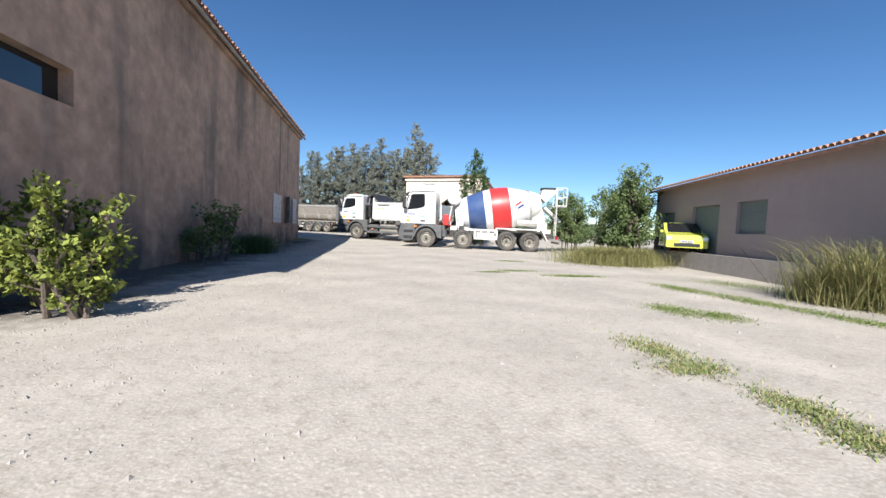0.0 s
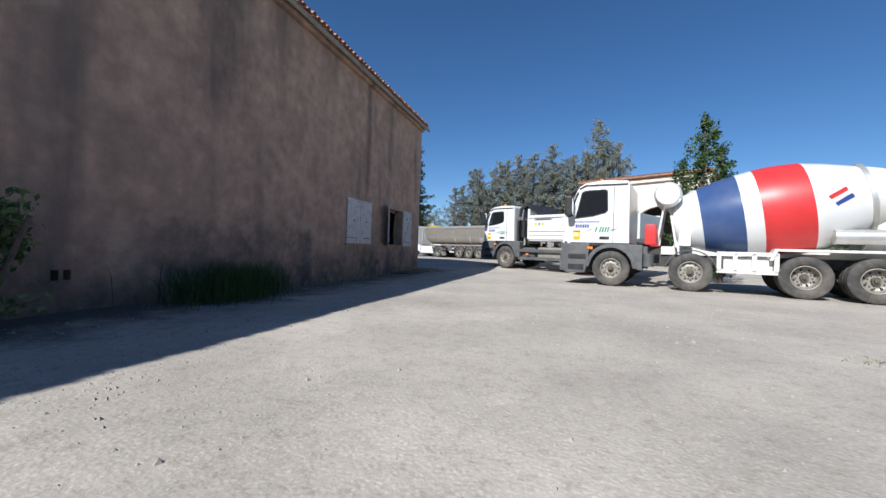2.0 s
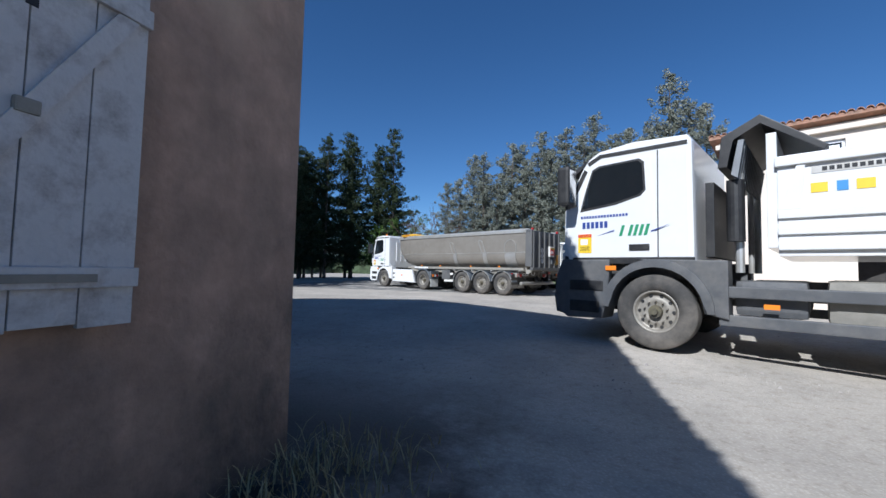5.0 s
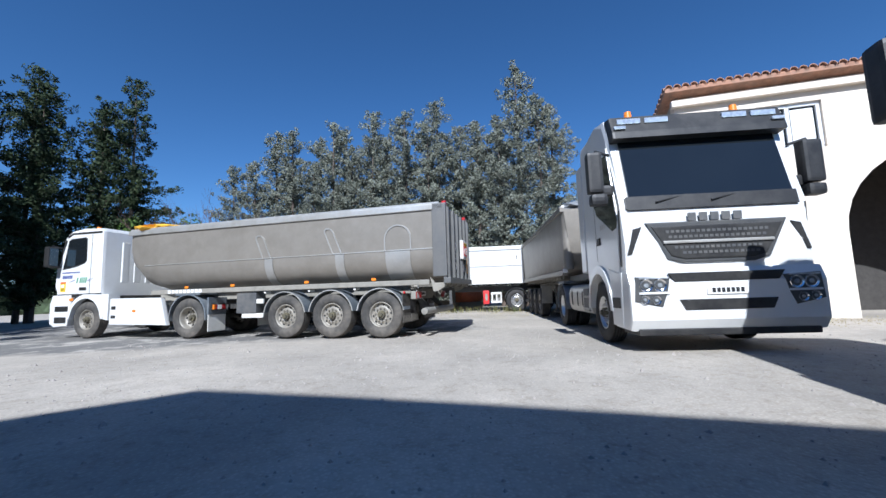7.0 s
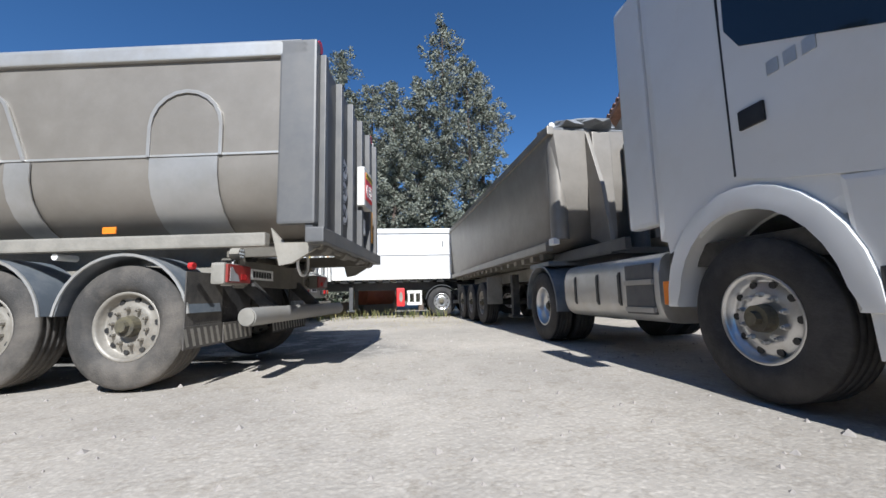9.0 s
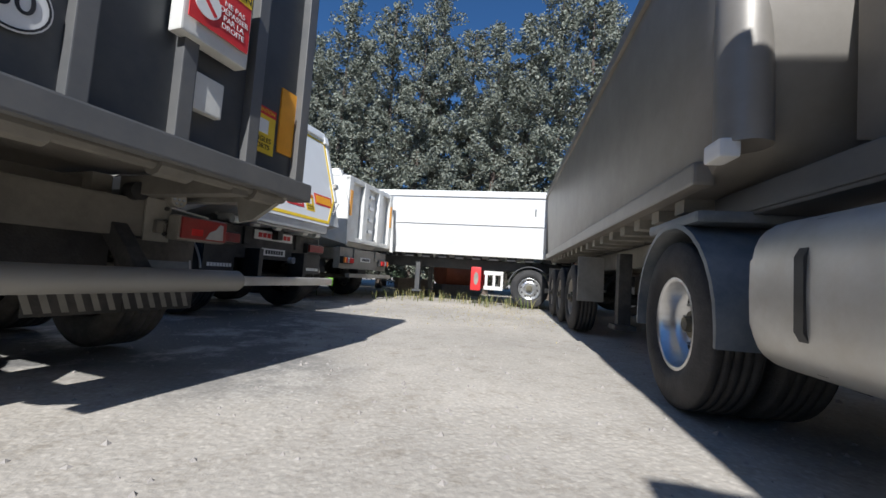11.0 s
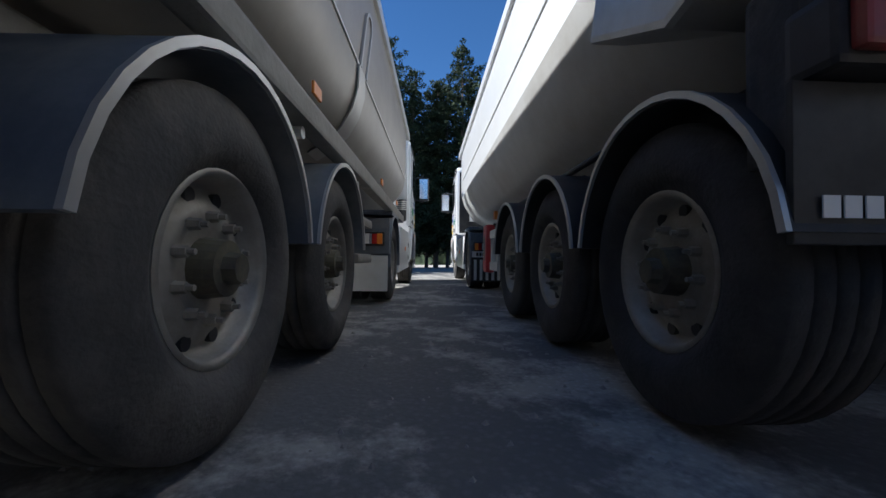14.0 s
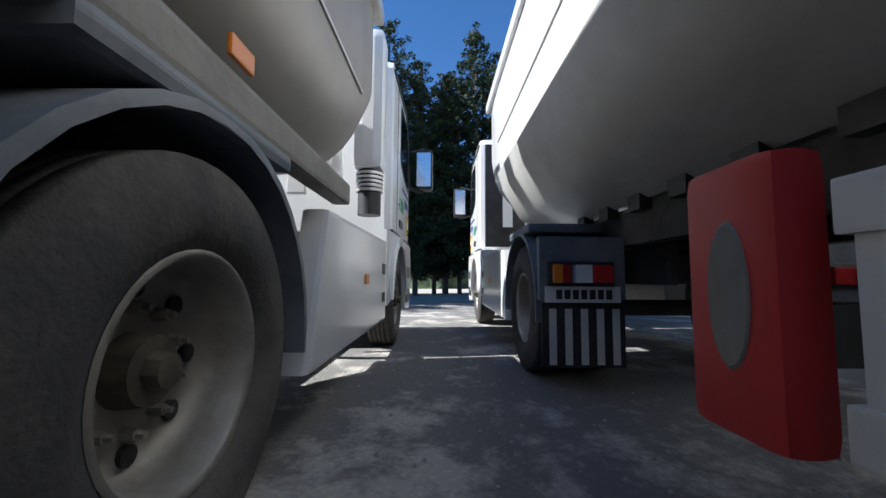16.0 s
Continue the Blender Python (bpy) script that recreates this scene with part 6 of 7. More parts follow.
        for k in (0, 1.1, 2):
            strap = [(s * 0.62, 0.41), (s * 1.0, 0.41), (s * 1.13, 0.46), (s * 1.209, 0.61), (s * 1.209, 0.89), (s * 1.13, 1.04), (s * 1.0, 1.09), (s * 0.62, 1.09)]
            part("tank_strap", prismed(strap, -2.6 + 0.5 * k, -2.55 + 0.5 * k, axis="x"), BLACK, tk)
        part("tank_step", boxed(-1.46, -1.02, s * 1.17, s * 1.206, 0.50, 0.98, 0.03), PLASTIC, tk, "recessed step in the tank")
        for zz in (0.52, 0.78):
            part("step_tread", boxed(-1.46, -1.02, s * 1.17, s * 1.225, zz, zz + 0.05, 0.01), ALU, tk)
        part("side_marker", boxed(-0.82, -0.72, y, y + s * 0.02, 0.6, 0.8, 0.01), ORANGE, t)
        arch_fender(t, -3.7, s * 0.62, s * 1.25, 0.60, -8, 188, zc=R + 0.02, material=FENDER)
        part("mudguard_top", boxed(-4.1, -3.3, s * 0.62, s * 1.25, 1.13, 1.20, 0.03), FENDER, t)
    ladder_chassis(t, -4.6, 1.0)
    axle(t, 0, 1.24, rim=RIMALU, rubber=RUBBERD)
    axle(t, -3.7, 1.24, style="deep", dual=True, rim=RIMALU, rubber=RUBBERD)
    part("cab_floor", boxed(-0.85, 1.2, -1.15, 1.15, 0.9, 1.08, 0.02), CHASSIS, t)
    # the cab is a tall and wide one over the same running gear
    low = ("wheel", "axle", "frame_rail", "cross_bracing", "fuel_tank", "mudguard", "edge_trim", "side_marker", "cab_floor")
    for c in t.children:
        if not c.name.startswith(low) or c.name.startswith("wheel_arch"):
            c.location = (c.location.x, c.location.y * 1.10 + 0.12, c.location.z * 1.10 - 0.02)
            c.scale = (1.0, 1.10, 1.10)
    return t


MIXER = mixer_truck()
TIPPER = tipper_truck()
big_tractor()
hx, hy = math.cos(radians(249.6)), math.sin(radians(249.6))
taupe_trailer(0.17 - hx * 8.75, 43.10 - hy * 8.75, lift(0, 50), 249.6)
grey_trailer()
ex, ey = math.cos(radians(149.4)), math.sin(radians(149.4))
tractor("white_tractor_unit", -5.38 + 8.05 * ex, 47.98 + 8.05 * ey, lift(0, 50), 149.4, "white day-cab tractor unit coupled to the grey dump trailer", 3.72)
white_trailer()
fx, fy = math.cos(radians(151.0)), math.sin(radians(151.0))
tractor("white_tractor_unit", -4.80 + 9.0 * fx, 52.06 + 9.0 * fy, lift(0, 55), 151.0, "white tractor unit coupled to the white dump trailer", 3.75, rubber=RUBBERD, dark_gap=True)
old_tipper()
far_white_trailer()


# ---- old stucco barn beside the yard ----
def wall_with_holes(name, x0, x1, ya, yb, z0, z1, holes, material, label):
    """A thick wall along y with openings (y0, y1, z0, z1) cut through it."""
    bm = bmesh.new()
    ys = sorted({ya, yb, *[h[0] for h in holes], *[h[1] for h in holes]})
    for a, b in zip(ys, ys[1:]):
        cut = sorted([(h[2], h[3]) for h in holes if h[0] <= a and h[1] >= b])
        z = z0
        for c0, c1 in cut:
            if c0 > z:
                box(bm, x0, x1, a, b, z, c0)
            z = c1
        box(bm, x0, x1, a, b, z, z1)
    bmesh.ops.remove_doubles(bm, verts=bm.verts[:], dist=0.0005)
    return solid(name, bm, material, label, "wall", kind="structure")


WX = -5.04
barn = wall_with_holes("wall_east", WX - 0.45, WX, 2.4, 30.4, -0.3, 7.75,
                       [(5.6, 8.1, 3.33, 4.02), (22.9, 24.65, 1.30, 2.87), (26.45, 28.05, 1.30, 2.90), (25.28, 25.42, 0.46, 0.62), (25.47, 25.61, 0.46, 0.62), (14.40, 14.50, 0.50, 0.68), (14.56, 14.66, 0.50, 0.68)],
                       STUCCO, "weathered brown stucco wall with dark streaks")
RIDGE = (-11.7, 11.0)
bm = bmesh.new()
prism(bm, [(WX - 0.45, -0.3), (WX - 0.45, 7.75), (RIDGE[0], RIDGE[1] - 0.2), (-18.3, 7.75), (-18.3, -0.3)], 29.95, 30.4)
solid("wall_north", bm, STUCCO, "weathered stucco gable wall", "wall", kind="structure")
bm = bmesh.new()
prism(bm, [(WX - 0.45, -0.3), (WX - 0.45, 7.75), (RIDGE[0], RIDGE[1] - 0.2), (-18.3, 7.75), (-18.3, -0.3)], 2.4, 2.85)
solid("wall_south", bm, STUCCO, "weathered stucco gable wall", "wall", kind="structure")
solid("wall_west", boxed(-18.3, -17.9, 2.85, 29.95, -0.3, 7.75, 0), STUCCO, "weathered stucco wall", "wall", kind="structure")
# floor and added inner wall carry the barn's inner shade as colour
solid("inner_floor", boxed(-17.8, WX - 0.46, 2.9, 29.9, -0.25, 0.0, 0), SHADEROOM, "barn floor coloured near black for the shade inside", "floor", kind="structure")
solid("inner_wall", boxed(-8.6, -8.5, 20, 29.9, 0.0, 7.0, 0), SHADEROOM, "added inner wall coloured near black for the barn's inner shade", "wall", kind="structure")
bm = bmesh.new()
rise = (RIDGE[1] - 7.80) / (WX + 0.25 - RIDGE[0])
prism(bm, [(WX + 0.24, 7.78), (RIDGE[0], RIDGE[1]), (-18.6, 7.78), (-18.6, 7.62), (RIDGE[0], RIDGE[1] - 0.16), (WX + 0.24, 7.62)], 2.15, 30.65)
barn_roof = solid("roof", bm, TILE, "clay tile roof of the barn", "roof", kind="structure")
solid("eave_cornice", boxed(WX + 0.002, WX + 0.16, 2.4, 30.42, 7.46, 7.62, 0.02), STUCCO, "projecting eave cornice", "cornice", kind="structure")


def tile_mesh(length=0.5, r=0.10):
    bm = bmesh.new()
    seg = 6
    out, inn = [], []
    for u, k in ((0, 1.0), (length, 0.82)):
        out.append([bm.verts.new((u, r * k * math.cos(math.pi * i / seg), r * k * math.sin(math.pi * i / seg))) for i in range(seg + 1)])
        inn.append([bm.verts.new((u, (r - 0.016) * k * math.cos(math.pi * i / seg), (r - 0.016) * k * math.sin(math.pi * i / seg))) for i in range(seg + 1)])
    for a, b in ((out[0], out[1]), (inn[1], inn[0])):
        for i in range(seg):
            bm.faces.new((a[i], a[i + 1], b[i + 1], b[i]))
    for i in range(seg):
        bm.faces.new((out[0][i], out[0][i + 1], inn[0][i + 1], inn[0][i]))
    me = bpy.data.meshes.new("roof_tile")
    bmesh.ops.recalc_face_normals(bm, faces=bm.faces[:])
    bm.to_mesh(me)
    bm.free()
    me.materials.append(TILE)
    return me


TILE_ME = tile_mesh()


def wood_shutter(name, x, y0, y1, z0, z1, turn, label, brace=True, boards=6):
    """A board shutter hinged at y0; turn: its swing in degrees from lying along the wall."""
    t = new(name)
    t.matrix_world = pose(x, y0, 0, 0, 0, turn)
    tagged(t, label, "shutter", "window shutters")
    w = y1 - y0
    for k in range(boards):
        a, b = w * k / boards, w * (k + 1) / boards - (0.006 if w > 0 else -0.006)
        part("board", boxed(0.0, 0.028, min(a, b), max(a, b), z0 + 0.01 * (k % 3), z1, 0.004), WOODW, t)
    for z in (z0 + 0.22, z1 - 0.22):
        part("batten", boxed(0.028, 0.055, min(0, w), max(0, w), z - 0.045, z + 0.045, 0.006), WOODW, t)
    if brace:
        bm = bmesh.new()
        d = 1 if w > 0 else -1
        prism(bm, [(0.06 * d, z0 + 0.27), (0.15 * d, z0 + 0.27), (w - 0.06 * d, z1 - 0.27), (w - 0.15 * d, z1 - 0.27)], 0.028, 0.05, axis="x")
        part("brace", bm, WOODW, t)
        for q in (0.35, 0.5):
            part("vent_cut", boxed(0.026, 0.031, w * q - 0.02, w * q + 0.02, z1 - 0.42, z1 - 0.32, 0), INK, t)
    part("hinge", boxed(0.055, 0.065, min(0, w * 0.8), max(0, w * 0.8), z0 + 0.2, z0 + 0.235, 0), GREYCH, t)
    part("latch", boxed(0.028, 0.06, w * 0.5 - 0.04, w * 0.5 + 0.04, (z0 + z1) / 2, (z0 + z1) / 2 + 0.06, 0.01), GREYCH, t)
    return t


wood_shutter("closed_shutter", WX + 0.02, 22.85, 23.79, 1.27, 2.92, 0, "closed flaking white board shutter on the stucco wall", False, 5)
wood_shutter("closed_shutter", WX + 0.02, 24.72, 23.81, 1.27, 2.92, 0, "closed flaking white board shutter on the stucco wall", False, 5)
wood_shutter("open_shutter", WX + 0.02, 26.42, 25.58, 1.24, 2.95, 24, "white braced shutter standing half open", True, 4)
wood_shutter("open_shutter", WX + 0.02, 28.10, 28.98, 1.24, 2.95, -5, "white braced shutter folded back on the wall", True, 4)
solid("window_sill", boxed(WX - 0.4, WX + 0.06, 26.35, 28.15, 1.22, 1.30, 0.01), STUCCO, "rendered brick window sill", "sill", kind="structure")
solid("window_sill", boxed(WX - 0.4, WX + 0.05, 22.8, 24.75, 1.20, 1.28, 0.01), TILE, "rusty brick window sill", "sill", kind="structure")
for nm, a, b, c, d in (("window_frame", 26.45, 28.05, 1.30, 2.90),):
    bm = bmesh.new()
    box(bm, WX - 0.40, WX - 0.32, a, a + 0.08, c, d)
    box(bm, WX - 0.40, WX - 0.32, b - 0.08, b, c, d)
    box(bm, WX - 0.40, WX - 0.32, a, b, d - 0.08, d)
    solid(nm, bm, WOODB, "bare wooden window frame", "window frame", kind="structure")
solid("vent_pane", boxed(WX - 0.3, WX - 0.26, 5.6, 8.1, 3.33, 4.02, 0), GLASS, "dusty dark high window", "window", kind="structure")
for a, b in ((25.26, 25.63), (14.38, 14.68)):
    bm = bmesh.new()
    z = 0.44 if a > 20 else 0.48
    box(bm, WX - 0.01, WX + 0.02, a, b, z, z + 0.02)
    box(bm, WX - 0.01, WX + 0.02, a, b, z + 0.18, z + 0.20)
    solid("vent_surround", bm, STUCCO, "small twin air vent surround", "vent", kind="structure")

# ---- cream house behind the lorries ----
HX, HY, HROT = 4.15, 46.1, -31.0
house = thing("cream_house", HX, HY, lift(0, 45), HROT, "cream rendered two-storey house with clay tile roof and dark archway", "house")
bm = bmesh.new()
for a, b, c, d in ((0, 2.1, -0.3, 6.3), (2.1, 3.7, -0.3, 4.45), (2.1, 3.7, 5.75, 6.3), (3.7, 3.9, -0.3, 6.3), (3.9, 8.5, 4.6, 6.3), (8.5, 9.3, -0.3, 6.3)):
    box(bm, a, b, 0, 0.35, c, d)
prism(bm, [(3.9, 4.6), (3.9, 2.2)] + [(6.2 + 2.3 * math.cos(radians(a)), 2.2 + 2.1 * math.sin(radians(a))) for a in range(170, 5, -12)] + [(8.5, 2.2), (8.5, 4.6)], 0, 0.35)
part("front_wall", bm, CREAM, house)
# grey colour here paints the shade of the side turned from the sun
part("side_wall", prismed([(0.35, -0.3), (9, -0.3), (9, 4.45), (0.35, 6.3)], 0, 0.35, axis="x"), SHADEWALL, house, "weathered side wall of the house, its shade painted in grey")
part("back_wall", boxed(0.35, 9.3, 8.65, 9, -0.3, 4.45, 0), CREAM, house)
part("end_wall", prismed([(0.35, -0.3), (8.65, -0.3), (8.65, 4.45), (0.35, 6.3)], 8.95, 9.3, axis="x"), CREAM, house)
# near-black sheet paints the archway's depth of shade
part("archway_back", boxed(3.6, 8.9, 3.4, 3.5, -0.3, 4.6, 0), SHADEROOM, house, "near-black sheet that stands for shade in the archway")
win = part("window", boxed(2.1, 3.7, 0.16, 0.2, 4.45, 5.75, 0), GLASS, house, "white-framed upper window")
bm = bmesh.new()
for a, b, c, d in ((2.1, 2.2, 4.45, 5.75), (3.6, 3.7, 4.45, 5.75), (2.85, 2.95, 4.45, 5.75), (2.1, 3.7, 4.45, 4.55), (2.1, 3.7, 5.65, 5.75)):
    box(bm, a, b, 0.08, 0.16, c, d)
part("window_frame", bm, WHITE, win)
for a in (2.24, 3.0):
    part("curtain", boxed(a, a + 0.55, 0.14, 0.155, 4.6, 5.6, 0), PALE, win)
part("roof_slope", prismed([(-0.35, 6.40), (9.3, 4.34), (9.3, 4.46), (-0.35, 6.52)], -0.3, 9.6, axis="x"), TILE, house)
for k in range(40):
    o = new("roof_tile", TILE_ME)
    o.parent = house
    o.matrix_local = pose(-0.32, -0.2 + 0.235 * k, 6.50 - 0.0502 * k, 0, 0, 0)
part("cornice", boxed(-0.1, 9.4, -0.18, 0.0, 6.02, 6.2, 0.02), CREAM, house)
for k in range(43):
    o = new("roof_tile", TILE_ME)
    o.parent = house
    o.matrix_local = pose(-0.2 + 0.225 * k, -0.42, 6.50, 0, 12.0, 90)
house.scale = (1, 1, 1.06)

# ---- long garage to the side ----
GX, GY = 13.0, 7.0
gar = thing("garage", GX, GY, 0.0, 73.5, "long low pinkish garage with dark green doors and clay tile eave", "building")
bm = bmesh.new()
openings = [(7.2, 9.4, 0.65, 2.85), (4.3, 6.0, 1.6, 2.85), (11.2, 12.8, 1.6, 2.7)]
xs = sorted({-10, 13.6, *[o[0] for o in openings], *[o[1] for o in openings]})
for a, b in zip(xs, xs[1:]):
    z = 0.0
    for o in sorted(openings, key=lambda q: q[2]):
        if o[0] <= a and o[1] >= b:
            box(bm, a, b, -0.3, 0, z, o[2])
            z = o[3]
    box(bm, a, b, -0.3, 0, z, 4.0)
part("front_wall", bm, LILAC, gar)
part("end_wall", boxed(13.3, 13.6, -8, -0.3, 0, 4.0, 0), LILAC, gar)
part("back_wall", boxed(-10, 13.6, -8.3, -8, 0, 4.0, 0), LILAC, gar)
for i, o in enumerate(openings):
    d = part("roller_door" if i == 0 else "window_shutter", boxed(o[0], o[1], -0.2, -0.16, o[2], o[3], 0), SHUTGREEN, gar, "closed grey-green slatted shutter")
    n = int((o[3] - o[2]) / 0.12)
    for k in range(n):
        part("slat", boxed(o[0], o[1], -0.16, -0.135, o[2] + 0.12 * k, o[2] + 0.12 * k + 0.1, 0.006), SHUTGREEN, d)
part("roof_slope", prismed([(0.45, 3.98), (-4.2, 5.2), (-8.8, 3.98), (-8.8, 3.86), (-4.2, 5.08), (0.45, 3.86)], -10.3, 13.9, axis="x"), TILE, gar)
for k in range(105):
    o = new("roof_tile", TILE_ME)
    o.parent = gar
    o.matrix_local = pose(-10.2 + 0.228 * k, 0.52, 4.0, 0, -14.7, -90)
solid("terrace", prismed([(12.0, 2.0), (15.4, 17.5), (30, 17.5), (30, 2.0)], 0.0 - 0.3, 0.62, axis="z"), GROUND, "raised terrace in front of the garage", "terrace", kind="structure")
bm = bmesh.new()
prism(bm, [(11.75, 2.0), (11.97, 2.0), (15.42, 17.6), (15.2, 17.6)], -0.3, 0.72, axis="z")
solid("terrace_wall", bm, STONE, "low grey rendered terrace wall", "low wall", kind="structure")


def lime_car():
    t = thing("lime_car", 15.4, 16.3, 0.62, 236, "small lime yellow car parked on the terrace", "car")
    t.scale = (1, 1, 1)
    part("body", prismed([(-1.75, 0.30), (-1.80, 0.75), (-1.70, 0.95), (-1.35, 1.42), (0.1, 1.46), (0.85, 0.98), (1.65, 0.86), (1.80, 0.62), (1.78, 0.30)], -0.82, 0.82, 0.08), LIME, t, "lime yellow body")
    part("windscreen", prismed([(0.80, 1.0), (0.14, 1.42), (0.18, 1.45), (0.86, 1.01)], -0.68, 0.68), GLASS, t)
    for s in (1, -1):
        part("side_window", prismed([(0.62, 1.0), (0.05, 1.38), (-1.2, 1.36), (-1.45, 1.0)], s * 0.815, s * 0.825), GLASS, t)
        part("headlight", boxed(1.62, 1.80, s * 0.70 - 0.12, s * 0.70 + 0.12, 0.62, 0.80, 0.04), LENS, t)
        part("mirror", boxed(0.5, 0.66, s * 0.84, s * 0.98, 0.98, 1.1, 0.03), LIME, t)
        for x in (-1.15, 1.12):
            w = wheel(t, x, s * 0.70, s, 0.2, "flat", RUBBERD, RIMALU, 0.29)
            w.scale = (0.55, 1, 0.55)
    part("grille", boxed(1.77, 1.82, -0.5, 0.5, 0.36, 0.5, 0.02), BLACK, t)
    p = part("number_plate", boxed(1.80, 1.83, -0.26, 0.26, 0.53, 0.63, 0), PALE, t)
    bars(p, "plain_marking", 7, -0.2, 0.2, 0.55, 0.61, 1.831, 1, INK, "front")


lime_car()


def skip(x, y, z, rz, mm, label):
    t = thing("wheelie_bin", x, y, z, rz, label, "waste bin")
    part("body", prismed([(-0.26, 0.08), (0.26, 0.08), (0.34, 1.0), (-0.34, 1.0)], -0.3, 0.3, 0.03), mm, t)
    part("lid", boxed(-0.38, 0.38, -0.34, 0.34, 1.0, 1.08, 0.03), YELLOW, t, "yellow lid")
    for s in (1, -1):
        part("bin_wheel", tubed((-0.26, s * 0.22, 0.1), (-0.26, s * 0.3, 0.1), 0.1, seg=16), BLACK, t)


skip(14.4, 10.2, 0.62, 70, BLACK, "black wheeled bin with yellow lid by the garage")
skip(14.1, 9.3, 0.62, 76, BLACK, "black wheeled bin with yellow lid by the garage")
solid("red_crate", boxed(15.9, 16.9, 17.0, 17.9, 0.62, 1.75, 0.05), RUSTO, "red metal crate on the terrace", "crate")
rust = thing("rusty_machine", 1.9, 59.6, lift(0, 60), 20, "rusty orange steel drum machine behind the trailers", "machine")
part("drum", tubed((-0.8, 0, 0.85), (0.8, 0, 0.85), 0.5, seg=24), RUSTO, rust)
part("stand", boxed(-0.9, 0.9, -0.35, 0.35, 0.0, 0.42, 0.02), WOODB, rust)
for k in range(4):
    pal = thing("pallet", -0.5, 58.6 + 0.03 * (k % 2), lift(0, 60) + 0.14 * k, 2 * k, "weathered grey wooden pallet in a pile", "pallet", "piled pallets")
    for q in range(6):
        part("board", boxed(0, 1.2, 0.2 * q, 0.2 * q + 0.12, 0.115, 0.135, 0.003), WOODB, pal)
    for q in range(3):
        part("runner", boxed(0, 1.2, 0.5 * q, 0.5 * q + 0.1, 0.0, 0.115, 0.003), WOODB, pal)
part_bm = bmesh.new()
prism(part_bm, [(-4.9, 26.6), (-4.15, 27.0), (-4.05, 29.4), (-4.6, 30.0), (-4.95, 29.8)], 0.0, 0.035, 0.008, axis="z")
solid("rubber_mat", part_bm, BLACK, "old black rubber sheet lying by the barn corner", "rubber sheet")


# ---- plants ----
def leaf_cards(rnd, centres, n, size, spread, flat=0.6, stretch=1.6):
    verts, faces = [], []
    for c, r in centres:
        for _ in range(n):
            while True:
                d = Vector((rnd.uniform(-1, 1), rnd.uniform(-1, 1), rnd.uniform(-1, 1)))
                if d.length <= 1:
                    break
            p = Vector(c) + d * r * spread
            u = Vector((rnd.gauss(0, 1), rnd.gauss(0, 1), rnd.gauss(0, flat))).normalized()
            v = u.cross(Vector((rnd.gauss(0, 1), rnd.gauss(0, 1), rnd.gauss(0, 1)))).normalized()
            s = size * rnd.uniform(0.6, 1.4)
            b = len(verts)
            verts += [p - u * s * stretch * 0.5, p + v * s * 0.4, p + u * s * stretch * 0.5, p - v * s * 0.4]
            faces.append((b, b + 1, b + 2, b + 3))
    return verts, faces


def crown_obj(name, verts, faces, material, parent):
    me = bpy.data.meshes.new(name)
    me.from_pydata([tuple(v) for v in verts], [], faces)
    me.materials.append(material)
    o = new(name, me)
    o.parent = parent
    return o


def conifer(seed, h, spread, material, bare=0.0, density=26, size=0.10, low=0.15):
    rnd = random.Random(seed)
    t = new("conifer_tree")
    bm = bmesh.new()
    lean = (rnd.uniform(-0.2, 0.2), rnd.uniform(-0.2, 0.2))
    tube(bm, (0, 0, -0.2), (lean[0] * 0.5, lean[1] * 0.5, h * 0.5), 0.16, 0.10, 8)
    tube(bm, (lean[0] * 0.5, lean[1] * 0.5, h * 0.5), (lean[0], lean[1], h), 0.10, 0.02, 8)
    centres = []
    n = int(h * 9)
    for k in range(n):
        f = low + (1 - low) * (k / n)
        z = h * f
        a = rnd.uniform(0, 6.28)
        prof = (1 - f) ** 0.5 * (0.35 + 0.65 * min(1, f / (low + 0.12)))
        ln = spread * prof * rnd.uniform(0.45, 1.15) + 0.15
        base = Vector((lean[0] * f, lean[1] * f, z))
        tip = base + Vector((math.cos(a) * ln, math.sin(a) * ln, ln * rnd.uniform(-0.05, 0.55)))
        tube(bm, base, tip, 0.025 * (1.2 - f) + 0.006, 0.005, 4)
        if rnd.random() > bare:
            m = max(2, int(ln / 0.28))
            for q in range(m):
                w = (q + 0.8) / m
                centres.append((base.lerp(tip, w) + Vector((rnd.gauss(0, 0.08), rnd.gauss(0, 0.08), rnd.gauss(0, 0.08))), 0.26 * rnd.uniform(0.6, 1.25)))
    centres.append((Vector((lean[0], lean[1], h)), 0.2))
    part("trunk", bm, BARK, t)
    v, f = leaf_cards(rnd, centres, density, size, 1.0, 0.8, 1.9)
    crown_obj("crown", v, f, material, t)
    return t


